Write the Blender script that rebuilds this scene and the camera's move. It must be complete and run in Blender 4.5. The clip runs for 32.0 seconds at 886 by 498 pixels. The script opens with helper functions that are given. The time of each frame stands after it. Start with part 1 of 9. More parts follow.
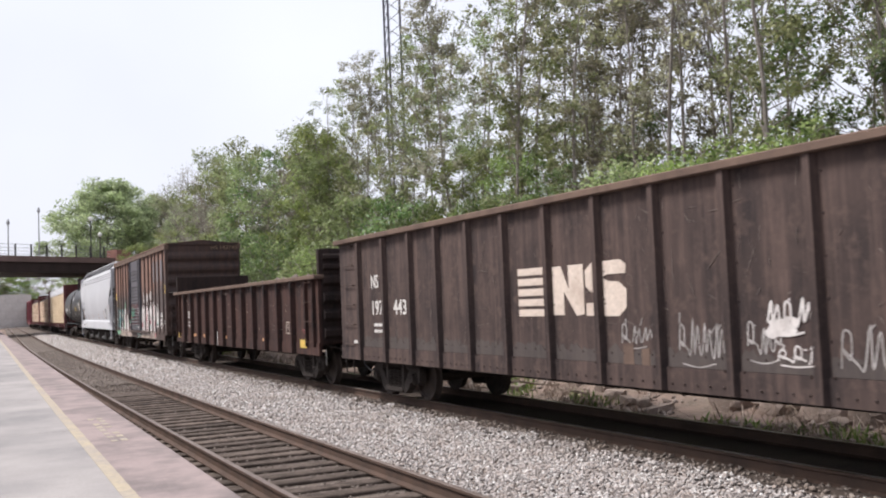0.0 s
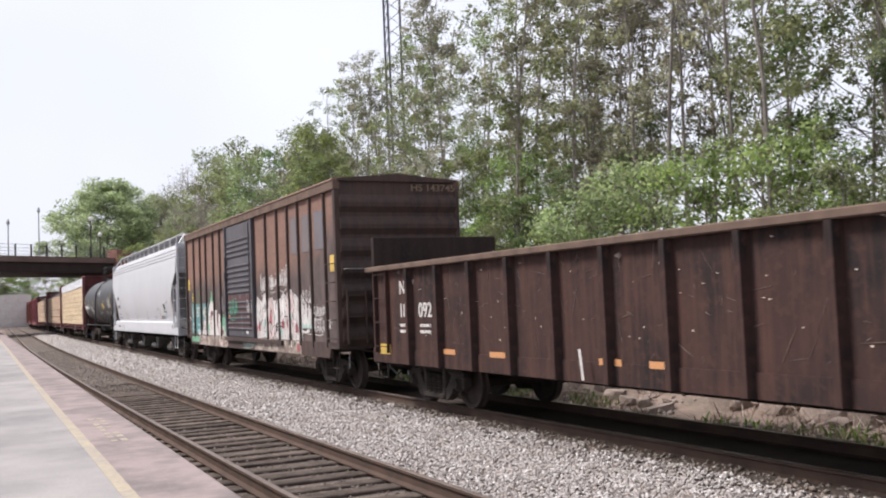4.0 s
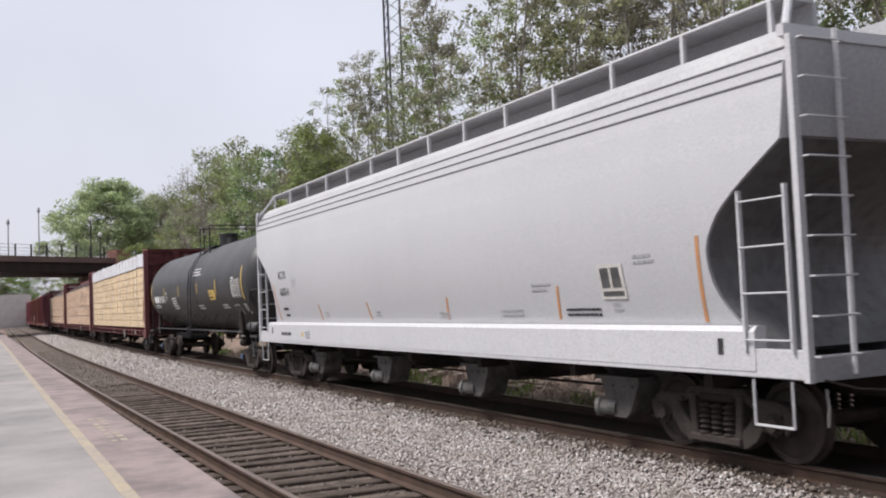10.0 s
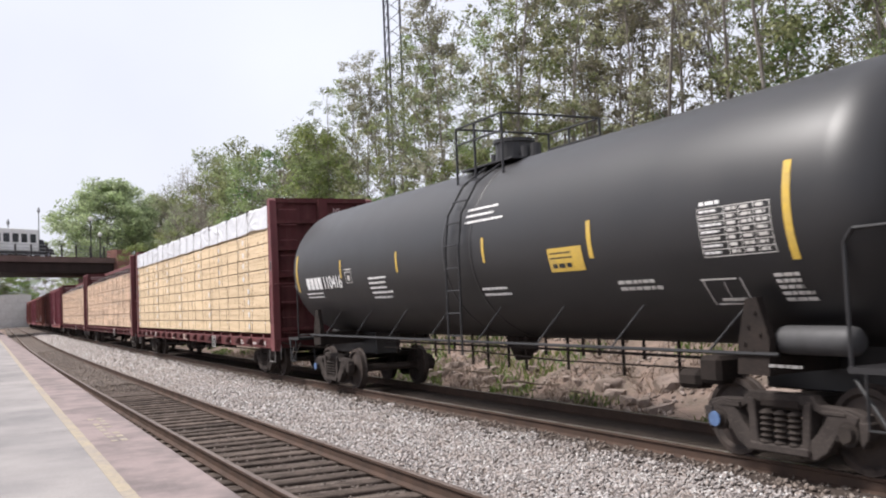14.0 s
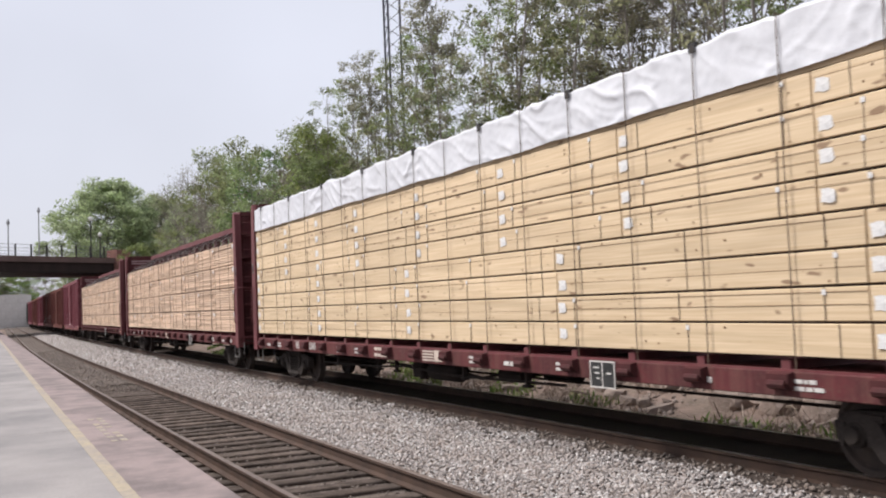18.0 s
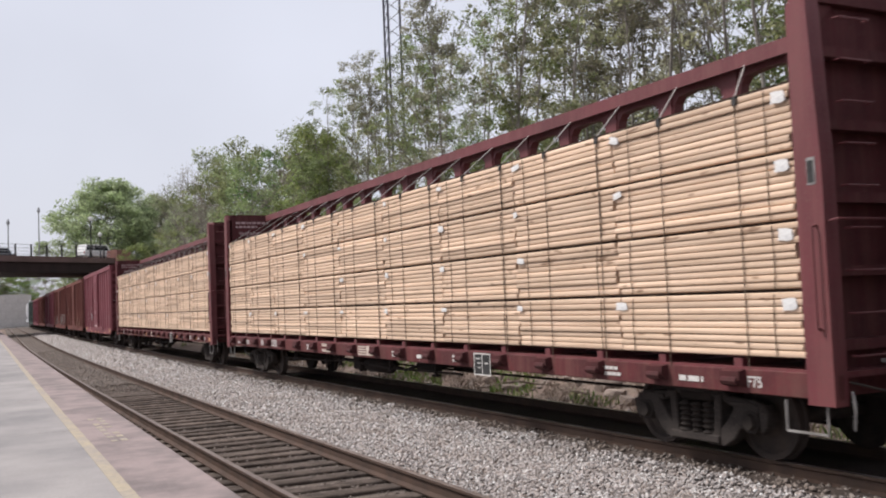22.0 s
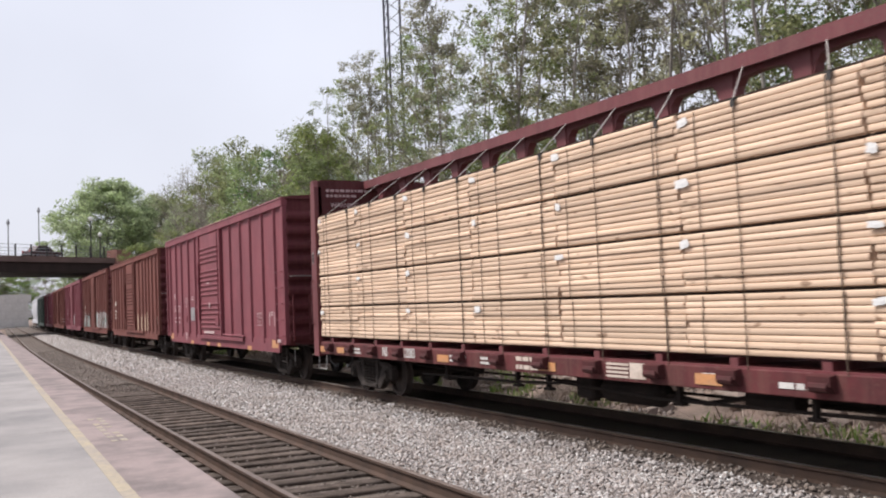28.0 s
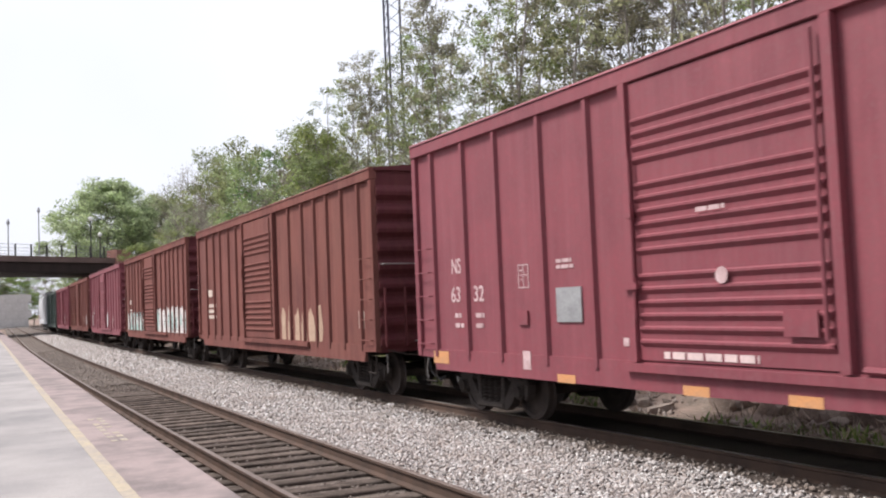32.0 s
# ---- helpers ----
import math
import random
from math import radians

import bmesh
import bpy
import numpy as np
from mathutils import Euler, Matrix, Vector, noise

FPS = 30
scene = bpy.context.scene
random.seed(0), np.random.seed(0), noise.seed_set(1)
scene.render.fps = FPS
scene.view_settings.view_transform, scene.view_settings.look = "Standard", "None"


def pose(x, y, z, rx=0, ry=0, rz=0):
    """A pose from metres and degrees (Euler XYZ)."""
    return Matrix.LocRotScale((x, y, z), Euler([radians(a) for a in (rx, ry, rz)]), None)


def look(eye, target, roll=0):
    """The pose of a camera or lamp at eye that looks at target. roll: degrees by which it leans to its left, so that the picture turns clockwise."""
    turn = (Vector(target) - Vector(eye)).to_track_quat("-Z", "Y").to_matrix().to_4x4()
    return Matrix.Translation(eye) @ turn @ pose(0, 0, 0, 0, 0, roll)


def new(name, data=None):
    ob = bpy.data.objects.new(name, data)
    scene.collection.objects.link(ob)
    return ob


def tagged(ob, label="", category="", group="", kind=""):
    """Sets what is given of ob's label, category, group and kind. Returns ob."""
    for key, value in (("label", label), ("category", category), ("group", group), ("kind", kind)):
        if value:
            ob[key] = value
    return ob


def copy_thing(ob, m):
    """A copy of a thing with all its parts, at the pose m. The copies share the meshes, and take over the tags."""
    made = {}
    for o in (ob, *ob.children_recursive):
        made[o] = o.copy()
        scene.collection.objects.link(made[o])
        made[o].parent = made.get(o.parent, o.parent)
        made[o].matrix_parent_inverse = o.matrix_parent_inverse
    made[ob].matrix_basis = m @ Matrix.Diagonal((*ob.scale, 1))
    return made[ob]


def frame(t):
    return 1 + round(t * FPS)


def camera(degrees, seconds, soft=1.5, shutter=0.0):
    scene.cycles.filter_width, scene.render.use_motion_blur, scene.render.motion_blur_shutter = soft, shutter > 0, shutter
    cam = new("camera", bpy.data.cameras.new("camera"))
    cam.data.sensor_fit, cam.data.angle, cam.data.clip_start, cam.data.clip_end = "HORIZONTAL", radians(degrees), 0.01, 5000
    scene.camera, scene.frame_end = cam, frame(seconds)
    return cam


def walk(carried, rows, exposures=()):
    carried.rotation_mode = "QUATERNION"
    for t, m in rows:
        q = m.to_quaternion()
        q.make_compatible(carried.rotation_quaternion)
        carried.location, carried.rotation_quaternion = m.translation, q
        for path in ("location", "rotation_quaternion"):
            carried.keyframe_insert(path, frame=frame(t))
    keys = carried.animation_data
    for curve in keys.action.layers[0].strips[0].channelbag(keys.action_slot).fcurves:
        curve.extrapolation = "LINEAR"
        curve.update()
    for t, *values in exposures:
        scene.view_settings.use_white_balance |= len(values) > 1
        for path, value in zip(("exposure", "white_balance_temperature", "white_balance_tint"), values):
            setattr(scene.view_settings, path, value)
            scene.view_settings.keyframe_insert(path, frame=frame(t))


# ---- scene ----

# ---------------------------------------------------------------- camera
cam = camera(49.68, 32.0, soft=2.05, shutter=0.2)
EYE = Vector((0.0, 0.0, 1.875))
AIM = EYE + 40.0 * Vector((0.45516, 0.88881, 0.05341))
VIEW = look(EYE, AIM, -2.344)
walk(cam, [(0.0, VIEW), (32.0, VIEW)],
     exposures=[(0.0, 0.3), (6.0, 0.32), (9.0, 0.18), (11.0, -0.16), (12.5, -0.12), (13.6, 0.16), (14.6, 0.31), (16.3, 0.22), (17.0, 0.16), (19.0, -0.10), (23.0, -0.03), (27.0, 0.04), (29.5, 0.30), (30.5, 0.40), (32.0, 0.40)])

# ---------------------------------------------------------------- light
SUN_ELEV, SUN_AZ = 53.0, -57.0          # azimuth from +Y, clockwise
world = bpy.data.worlds.new("sky")
scene.world = world
world.use_nodes = True
wn, wl = world.node_tree.nodes, world.node_tree.links
sky = wn.new("ShaderNodeTexSky")
sky.sky_type, sky.sun_disc = "NISHITA", False
sky.sun_elevation, sky.sun_rotation = radians(SUN_ELEV), radians(SUN_AZ)
sky.air_density, sky.dust_density, sky.ozone_density = 1.0, 4.0, 1.0
back = wn["Background"]
haze = wn.new("ShaderNodeMix")
haze.data_type = "RGBA"
haze.inputs[0].default_value = 0.80
haze.inputs[7].default_value = (9.2, 9.36, 10.55, 1)
wl.new(sky.outputs[0], haze.inputs[6])
veil = wn.new("ShaderNodeTexNoise")          # faint uneven overcast
veil.inputs["Scale"].default_value, veil.inputs["Detail"].default_value = 2.2, 4.0
dim = wn.new("ShaderNodeMapRange")
dim.inputs[1].default_value, dim.inputs[2].default_value = 0.3, 0.7
dim.inputs[3].default_value, dim.inputs[4].default_value = 0.93, 1.07
wl.new(wn.new("ShaderNodeTexCoord").outputs["Generated"], veil.inputs["Vector"])
wl.new(veil.outputs[0], dim.inputs[0])
thin = wn.new("ShaderNodeVectorMath")
thin.operation = "SCALE"
wl.new(haze.outputs[2], thin.inputs[0])
wl.new(dim.outputs[0], thin.inputs["Scale"])
wl.new(thin.outputs[0], back.inputs[0])
back.inputs[1].default_value = 0.096
sun = new("sun", bpy.data.lights.new("sun", "SUN"))
sun.data.energy, sun.data.angle, sun.data.color = 5.0, radians(16.0), (1.0, 0.96, 0.935)
a, e = radians(SUN_AZ), radians(SUN_ELEV)
SUN_DIR = Vector((math.sin(a) * math.cos(e), math.cos(a) * math.cos(e), math.sin(e)))
sun.matrix_world = look(SUN_DIR * 60, (0, 0, 0))
scene.view_settings.exposure = 0.0

# ---------------------------------------------------------------- materials
def material(name):
    m = bpy.data.materials.new(name)
    m.use_nodes = True
    n, l = m.node_tree.nodes, m.node_tree.links
    return m, n, l, n["Principled BSDF"]


def noise_tex(n, l, src, scale, detail=5.0, rough=0.6, stretch=None):
    t = n.new("ShaderNodeTexNoise")
    t.inputs["Scale"].default_value = scale
    t.inputs["Detail"].default_value = detail
    t.inputs["Roughness"].default_value = rough
    if stretch:
        mp = n.new("ShaderNodeMapping")
        mp.inputs["Scale"].default_value = stretch
        l.new(src, mp.inputs[0])
        l.new(mp.outputs[0], t.inputs["Vector"])
    else:
        l.new(src, t.inputs["Vector"])
    return t.outputs[0]


def ramp(n, l, src, lo, hi):
    r = n.new("ShaderNodeMapRange")
    r.inputs[1].default_value, r.inputs[2].default_value = lo, hi
    l.new(src, r.inputs[0])
    return r.outputs[0]


def mix(n, l, fac, a, b, mode="MIX"):
    x = n.new("ShaderNodeMix")
    x.data_type, x.blend_type = "RGBA", mode
    for sock, v in ((x.inputs[0], fac), (x.inputs[6], a), (x.inputs[7], b)):
        if isinstance(v, (int, float)):
            sock.default_value = v
        elif isinstance(v, tuple):
            sock.default_value = (*v, 1)
        else:
            l.new(v, sock)
    return x.outputs[2]


def times(n, l, a, b):
    x = n.new("ShaderNodeMath")
    x.operation = "MULTIPLY"
    for sock, v in ((x.inputs[0], a), (x.inputs[1], b)):
        if isinstance(v, (int, float)):
            sock.default_value = v
        else:
            l.new(v, sock)
    return x.outputs[0]


def bump(n, l, bsdf, src, strength, dist):
    b = n.new("ShaderNodeBump")
    b.inputs["Strength"].default_value, b.inputs["Distance"].default_value = strength, dist
    l.new(src, b.inputs["Height"])
    l.new(b.outputs[0], bsdf.inputs["Normal"])


def surface(name, base, other, third=None, scale=3.0, fine=40.0, streak=0.0, rough=0.7, metal=0.0, relief=0.3, depth=0.004,
            lo=0.4, hi=0.65, spread=0.0, coords="Object", overspray=None):
    """Two colours in large stains, a third in fine spots, optional runs down the face, fine relief."""
    m, n, l, b = material(name)
    c = n.new("ShaderNodeTexCoord").outputs[coords]
    if spread:
        oi = n.new("ShaderNodeObjectInfo")
        ad = n.new("ShaderNodeVectorMath")
        l.new(c, ad.inputs[0])
        sc = n.new("ShaderNodeVectorMath")
        sc.operation = "SCALE"
        cb = n.new("ShaderNodeCombineXYZ")
        for i in range(3):
            l.new(oi.outputs["Random"], cb.inputs[i])
        l.new(cb.outputs[0], sc.inputs[0])
        sc.inputs["Scale"].default_value = 37.0
        l.new(sc.outputs[0], ad.inputs[1])
        c = ad.outputs[0]
    big = noise_tex(n, l, c, scale)
    small = noise_tex(n, l, c, fine, 3.0)
    col = mix(n, l, ramp(n, l, big, lo, hi), base, other)
    if streak:
        run = noise_tex(n, l, c, 1.0, 6.0, 0.7, (6.0, 6.0, 0.35))
        col = mix(n, l, times(n, l, ramp(n, l, run, 0.44, 0.62), streak), col, third or other)
    if third:
        col = mix(n, l, times(n, l, ramp(n, l, small, 0.52, 0.75), 0.7), col, third)
    col = mix(n, l, times(n, l, ramp(n, l, small, 0.3, 0.7), 0.22), col, (0.02, 0.017, 0.015))
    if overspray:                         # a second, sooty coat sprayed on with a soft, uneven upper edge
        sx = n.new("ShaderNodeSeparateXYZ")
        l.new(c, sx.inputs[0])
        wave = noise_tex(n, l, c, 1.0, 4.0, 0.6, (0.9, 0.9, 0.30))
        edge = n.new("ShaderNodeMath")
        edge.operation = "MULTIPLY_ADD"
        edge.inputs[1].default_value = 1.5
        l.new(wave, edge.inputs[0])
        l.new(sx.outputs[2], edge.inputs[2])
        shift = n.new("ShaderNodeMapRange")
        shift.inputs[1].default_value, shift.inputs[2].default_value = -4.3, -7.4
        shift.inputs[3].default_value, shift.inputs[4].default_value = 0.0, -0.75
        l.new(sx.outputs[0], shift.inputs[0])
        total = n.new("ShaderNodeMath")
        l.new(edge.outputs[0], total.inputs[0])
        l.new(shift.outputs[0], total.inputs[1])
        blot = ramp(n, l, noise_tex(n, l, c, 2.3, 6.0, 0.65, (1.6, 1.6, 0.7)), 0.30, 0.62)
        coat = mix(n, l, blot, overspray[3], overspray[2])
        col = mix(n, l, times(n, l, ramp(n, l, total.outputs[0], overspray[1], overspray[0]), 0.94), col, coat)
    if spread:
        hsv = n.new("ShaderNodeHueSaturation")
        vv = n.new("ShaderNodeMapRange")
        vv.inputs[3].default_value, vv.inputs[4].default_value = 1 - spread, 1 + spread
        l.new(oi.outputs["Random"], vv.inputs[0])
        l.new(vv.outputs[0], hsv.inputs["Value"])
        l.new(col, hsv.inputs["Color"])
        col = hsv.outputs[0]
    l.new(col, b.inputs["Base Color"])
    rr = n.new("ShaderNodeMapRange")
    rr.inputs[3].default_value, rr.inputs[4].default_value = max(0.05, rough - 0.12), min(1.0, rough + 0.12)
    l.new(big, rr.inputs[0])
    l.new(rr.outputs[0], b.inputs["Roughness"])
    b.inputs["Metallic"].default_value = metal
    b.inputs["Specular IOR Level"].default_value = 0.12 if rough >= 0.7 and not metal else 0.4
    if relief:
        bump(n, l, b, small, relief, depth)
    return m


def leaf_mat(name, c1, c2, c3, trans=0.35):
    m, n, l, b = material(name)
    g = n.new("ShaderNodeNewGeometry")
    o = n.new("ShaderNodeObjectInfo")
    r = n.new("ShaderNodeValToRGB")
    r.color_ramp.elements[0].color, r.color_ramp.elements[1].color = (*c1, 1), (*c3, 1)
    r.color_ramp.elements.new(0.5).color = (*c2, 1)
    l.new(g.outputs["Random Per Island"], r.inputs[0])
    hsv = n.new("ShaderNodeHueSaturation")
    mr = n.new("ShaderNodeMapRange")
    mr.inputs[3].default_value, mr.inputs[4].default_value = 0.475, 0.52
    l.new(o.outputs["Random"], mr.inputs[0])
    l.new(mr.outputs[0], hsv.inputs["Hue"])
    mv = n.new("ShaderNodeMapRange")
    mv.inputs[3].default_value, mv.inputs[4].default_value = 0.75, 1.25
    l.new(o.outputs["Random"], mv.inputs[0])
    l.new(mv.outputs[0], hsv.inputs["Value"])
    patch = noise_tex(n, l, n.new("ShaderNodeTexCoord").outputs["Object"], 0.75, 2.0)
    tone = n.new("ShaderNodeMapRange")            # lighter and darker sprays within one crown
    tone.inputs[1].default_value, tone.inputs[2].default_value = 0.35, 0.65
    tone.inputs[3].default_value, tone.inputs[4].default_value = 0.55, 1.36
    l.new(patch, tone.inputs[0])
    l.new(times(n, l, tone.outputs[0], mv.outputs[0]), hsv.inputs["Value"])
    l.new(r.outputs[0], hsv.inputs["Color"])
    l.new(hsv.outputs[0], b.inputs["Base Color"])
    b.inputs["Roughness"].default_value = 0.55
    tr = n.new("ShaderNodeBsdfTranslucent")
    l.new(hsv.outputs[0], tr.inputs[0])
    ms = n.new("ShaderNodeMixShader")
    ms.inputs[0].default_value = trans
    l.new(b.outputs[0], ms.inputs[1])
    l.new(tr.outputs[0], ms.inputs[2])
    l.new(ms.outputs[0], n["Material Output"].inputs[0])
    return m


def wood(name, pale, dark, spread):
    """Sawn softwood: fine grain along the board, broad tone changes, small knots."""
    m, n, l, b = material(name)
    tc = n.new("ShaderNodeTexCoord").outputs["Object"]
    oi = n.new("ShaderNodeObjectInfo")
    sc = n.new("ShaderNodeVectorMath")
    sc.operation = "MULTIPLY_ADD"
    sc.inputs[1].default_value = (1, 1, 1)
    cb = n.new("ShaderNodeCombineXYZ")
    for i in range(3):
        l.new(times(n, l, oi.outputs["Random"], 61.0), cb.inputs[i])
    l.new(tc, sc.inputs[0])
    l.new(cb.outputs[0], sc.inputs[2])
    c = sc.outputs[0]
    grain = noise_tex(n, l, c, 1.0, 4.0, 0.6, (0.9, 20.0, 42.0))
    broad = noise_tex(n, l, c, 1.0, 3.0, 0.5, (0.5, 3.0, 7.0))
    knot = noise_tex(n, l, c, 1.0, 1.0, 0.3, (3.5, 6.0, 11.0))
    col = mix(n, l, ramp(n, l, grain, 0.34, 0.68), pale, dark)
    col = mix(n, l, times(n, l, ramp(n, l, broad, 0.45, 0.75), 0.55), col, tuple(0.72 * v for v in dark))
    col = mix(n, l, times(n, l, ramp(n, l, knot, 0.70, 0.76), 0.75), col, (0.16, 0.085, 0.045))
    hsv = n.new("ShaderNodeHueSaturation")
    vv = n.new("ShaderNodeMapRange")
    vv.inputs[3].default_value, vv.inputs[4].default_value = 1 - spread, 1 + spread
    l.new(oi.outputs["Random"], vv.inputs[0])
    l.new(vv.outputs[0], hsv.inputs["Value"])
    l.new(col, hsv.inputs["Color"])
    l.new(hsv.outputs[0], b.inputs["Base Color"])
    b.inputs["Roughness"].default_value = 0.8
    bump(n, l, b, grain, 0.25, 0.004)
    return m


M_RAIL = surface("rail_rust", (0.080, 0.052, 0.040), (0.055, 0.039, 0.032), (0.12, 0.075, 0.053), 2, 60, rough=0.75)
M_RAILTOP = surface("rail_head", (0.30, 0.27, 0.25), (0.16, 0.12, 0.10), None, 1.5, 30, rough=0.4, metal=0.7, relief=0.05)
M_RAILDULL = surface("dull_rail_head", (0.15, 0.115, 0.097), (0.095, 0.07, 0.058), (0.22, 0.18, 0.155), 1.5, 30, rough=0.6, metal=0.2, relief=0.05)
M_TIE = surface("weathered_tie", (0.068, 0.052, 0.043), (0.135, 0.106, 0.09), (0.04, 0.031, 0.025), 5, 50, rough=0.9, relief=0.7, depth=0.012, spread=0.35)
M_BED = surface("ballast_bed", (0.13, 0.105, 0.09), (0.08, 0.064, 0.055), (0.21, 0.18, 0.16), 1.2, 25, rough=0.95, relief=0.9, depth=0.03)
# Oily brown bed, darkened further for the train's shadow over it.
M_FARBED = surface("oily_ballast_bed", (0.07, 0.054, 0.046), (0.045, 0.035, 0.031), (0.12, 0.10, 0.085), 1.2, 25, rough=0.95, relief=0.9, depth=0.03)
# The slab's large patches: stains, and broad soft shade put in as tone.
M_CONC = surface("platform_concrete", (0.31, 0.288, 0.278), (0.20, 0.19, 0.19), (0.345, 0.318, 0.305), 0.45, 30, rough=0.85, relief=0.15, depth=0.002)
M_PINK = surface("platform_brick_edge", (0.272, 0.218, 0.210), (0.165, 0.139, 0.136), (0.315, 0.26, 0.25), 1.5, 25, rough=0.85, relief=0.2, depth=0.003, lo=0.42, hi=0.64)
M_YELLOW = surface("worn_yellow_paint", (0.365, 0.31, 0.225), (0.305, 0.268, 0.232), (0.29, 0.255, 0.23), 2.2, 22, rough=0.8, relief=0.1, lo=0.38, hi=0.62)
M_GRASS_GROUND = surface("weedy_earth", (0.235, 0.172, 0.142), (0.135, 0.108, 0.088), (0.33, 0.26, 0.225), 1.1, 9, rough=1.0, relief=0.9, depth=0.06)
M_BARK = surface("bark", (0.20, 0.175, 0.155), (0.29, 0.265, 0.24), (0.11, 0.092, 0.08), 3, 22, rough=0.95, relief=0.7, depth=0.02)
M_LEAF = leaf_mat("leaf_spring", (0.145, 0.19, 0.075), (0.235, 0.285, 0.12), (0.35, 0.385, 0.19), 0.42)
M_LEAF_DRY = leaf_mat("leaf_sparse", (0.165, 0.165, 0.095), (0.245, 0.245, 0.14), (0.345, 0.335, 0.215), 0.5)
M_LEAF_SUN = leaf_mat("leaf_sunlit", (0.135, 0.175, 0.07), (0.20, 0.245, 0.105), (0.285, 0.32, 0.155), 0.5)
M_LEAF_TWIG = leaf_mat("leaf_budding", (0.17, 0.16, 0.12), (0.235, 0.22, 0.165), (0.32, 0.305, 0.235), 0.45)
M_LEAF_FRESH = leaf_mat("leaf_fresh", (0.14, 0.21, 0.055), (0.235, 0.325, 0.095), (0.355, 0.43, 0.155), 0.46)
M_LEAF_BIG = leaf_mat("leaf_crown", (0.20, 0.235, 0.12), (0.285, 0.325, 0.17), (0.38, 0.415, 0.245), 0.52)
M_LEAF_DARK = leaf_mat("leaf_shrub", (0.075, 0.13, 0.042), (0.13, 0.195, 0.065), (0.20, 0.262, 0.10), 0.42)
M_STEEL_BR = surface("bridge_brown_steel", (0.035, 0.024, 0.022), (0.026, 0.019, 0.018), (0.05, 0.034, 0.028), 0.8, 12, rough=0.7)
M_FASCIA = surface("bridge_fascia", (0.16, 0.11, 0.10), (0.12, 0.085, 0.075), None, 0.8, 12, rough=0.8)
M_BRICKRED = surface("red_brick", (0.27, 0.14, 0.115), (0.20, 0.10, 0.085), (0.34, 0.21, 0.18), 1.2, 18, rough=0.9)
M_GREYWALL = surface("grey_retaining_wall", (0.60, 0.57, 0.545), (0.48, 0.455, 0.43), (0.66, 0.63, 0.60), 0.35, 4, rough=0.95)
M_GALV = surface("galvanised_steel", (0.21, 0.21, 0.25), (0.15, 0.15, 0.18), None, 2, 20, rough=0.55, metal=0.4)
M_MAST = surface("dark_mast_steel", (0.075, 0.075, 0.10), (0.05, 0.05, 0.07), None, 2, 20, rough=0.6, metal=0.2)
M_PALERAIL = surface("pale_railing_paint", (0.34, 0.35, 0.36), (0.26, 0.265, 0.27), None, 2, 20, rough=0.5)
M_BLACKIRON = surface("black_iron", (0.02, 0.02, 0.022), (0.035, 0.03, 0.028), None, 3, 30, rough=0.6)


def stone_mat(name, stops):
    m, n, l, b = material(name)
    g = n.new("ShaderNodeNewGeometry")
    r = n.new("ShaderNodeValToRGB")
    r.color_ramp.elements[0].color, r.color_ramp.elements[1].color = (*stops[0], 1), (*stops[-1], 1)
    for i, c in enumerate(stops[1:-1]):
        r.color_ramp.elements.new((i + 1) / (len(stops) - 1)).color = (*c, 1)
    l.new(g.outputs["Random Per Island"], r.inputs[0])
    c = n.new("ShaderNodeTexCoord").outputs["Object"]
    sp = noise_tex(n, l, c, 45.0, 3.0)
    big = noise_tex(n, l, c, 0.9, 3.0)
    col = mix(n, l, times(n, l, ramp(n, l, sp, 0.35, 0.7), 0.35), r.outputs[0], (0.10, 0.08, 0.07))
    col = mix(n, l, times(n, l, ramp(n, l, big, 0.48, 0.68), 0.30), col, (0.20, 0.15, 0.12))
    l.new(col, b.inputs["Base Color"])
    b.inputs["Roughness"].default_value = 0.9
    return m


M_STONES = stone_mat("ballast_stones", [(0.085, 0.075, 0.07), (0.38, 0.345, 0.33), (0.29, 0.24, 0.21), (0.50, 0.465, 0.45), (0.17, 0.15, 0.14), (0.70, 0.68, 0.66)])
M_BANKSTONE = stone_mat("bank_rubble", [(0.11, 0.085, 0.072), (0.26, 0.205, 0.175), (0.17, 0.128, 0.108), (0.38, 0.32, 0.285)])
M_GRIT = stone_mat("track_grit", [(0.09, 0.07, 0.06), (0.17, 0.14, 0.12), (0.12, 0.095, 0.08), (0.28, 0.24, 0.21)])
M_BLADE = leaf_mat("grass_blades", (0.07, 0.13, 0.025), (0.13, 0.20, 0.045), (0.24, 0.23, 0.10))
M_RUBBLE = surface("pale_rubble", (0.28, 0.222, 0.19), (0.19, 0.15, 0.128), (0.37, 0.31, 0.275), 1.6, 16, rough=0.95, relief=0.7, depth=0.02, spread=0.25)
M_BOULDER = surface("pinkish_boulder", (0.27, 0.21, 0.18), (0.185, 0.145, 0.122), (0.36, 0.30, 0.265), 1.8, 14, rough=0.95, relief=0.8, depth=0.03, spread=0.2)
M_STICK = surface("dead_wood", (0.26, 0.21, 0.17), (0.17, 0.13, 0.10), None, 3, 25, rough=0.95)
M_PAPER = surface("litter_paper", (0.7, 0.69, 0.66), (0.6, 0.58, 0.55), None, 8, 40, rough=0.8)
M_GLOBE = surface("lamp_globe", (0.75, 0.75, 0.73), (0.68, 0.68, 0.66), None, 4, 20, rough=0.3, relief=0)

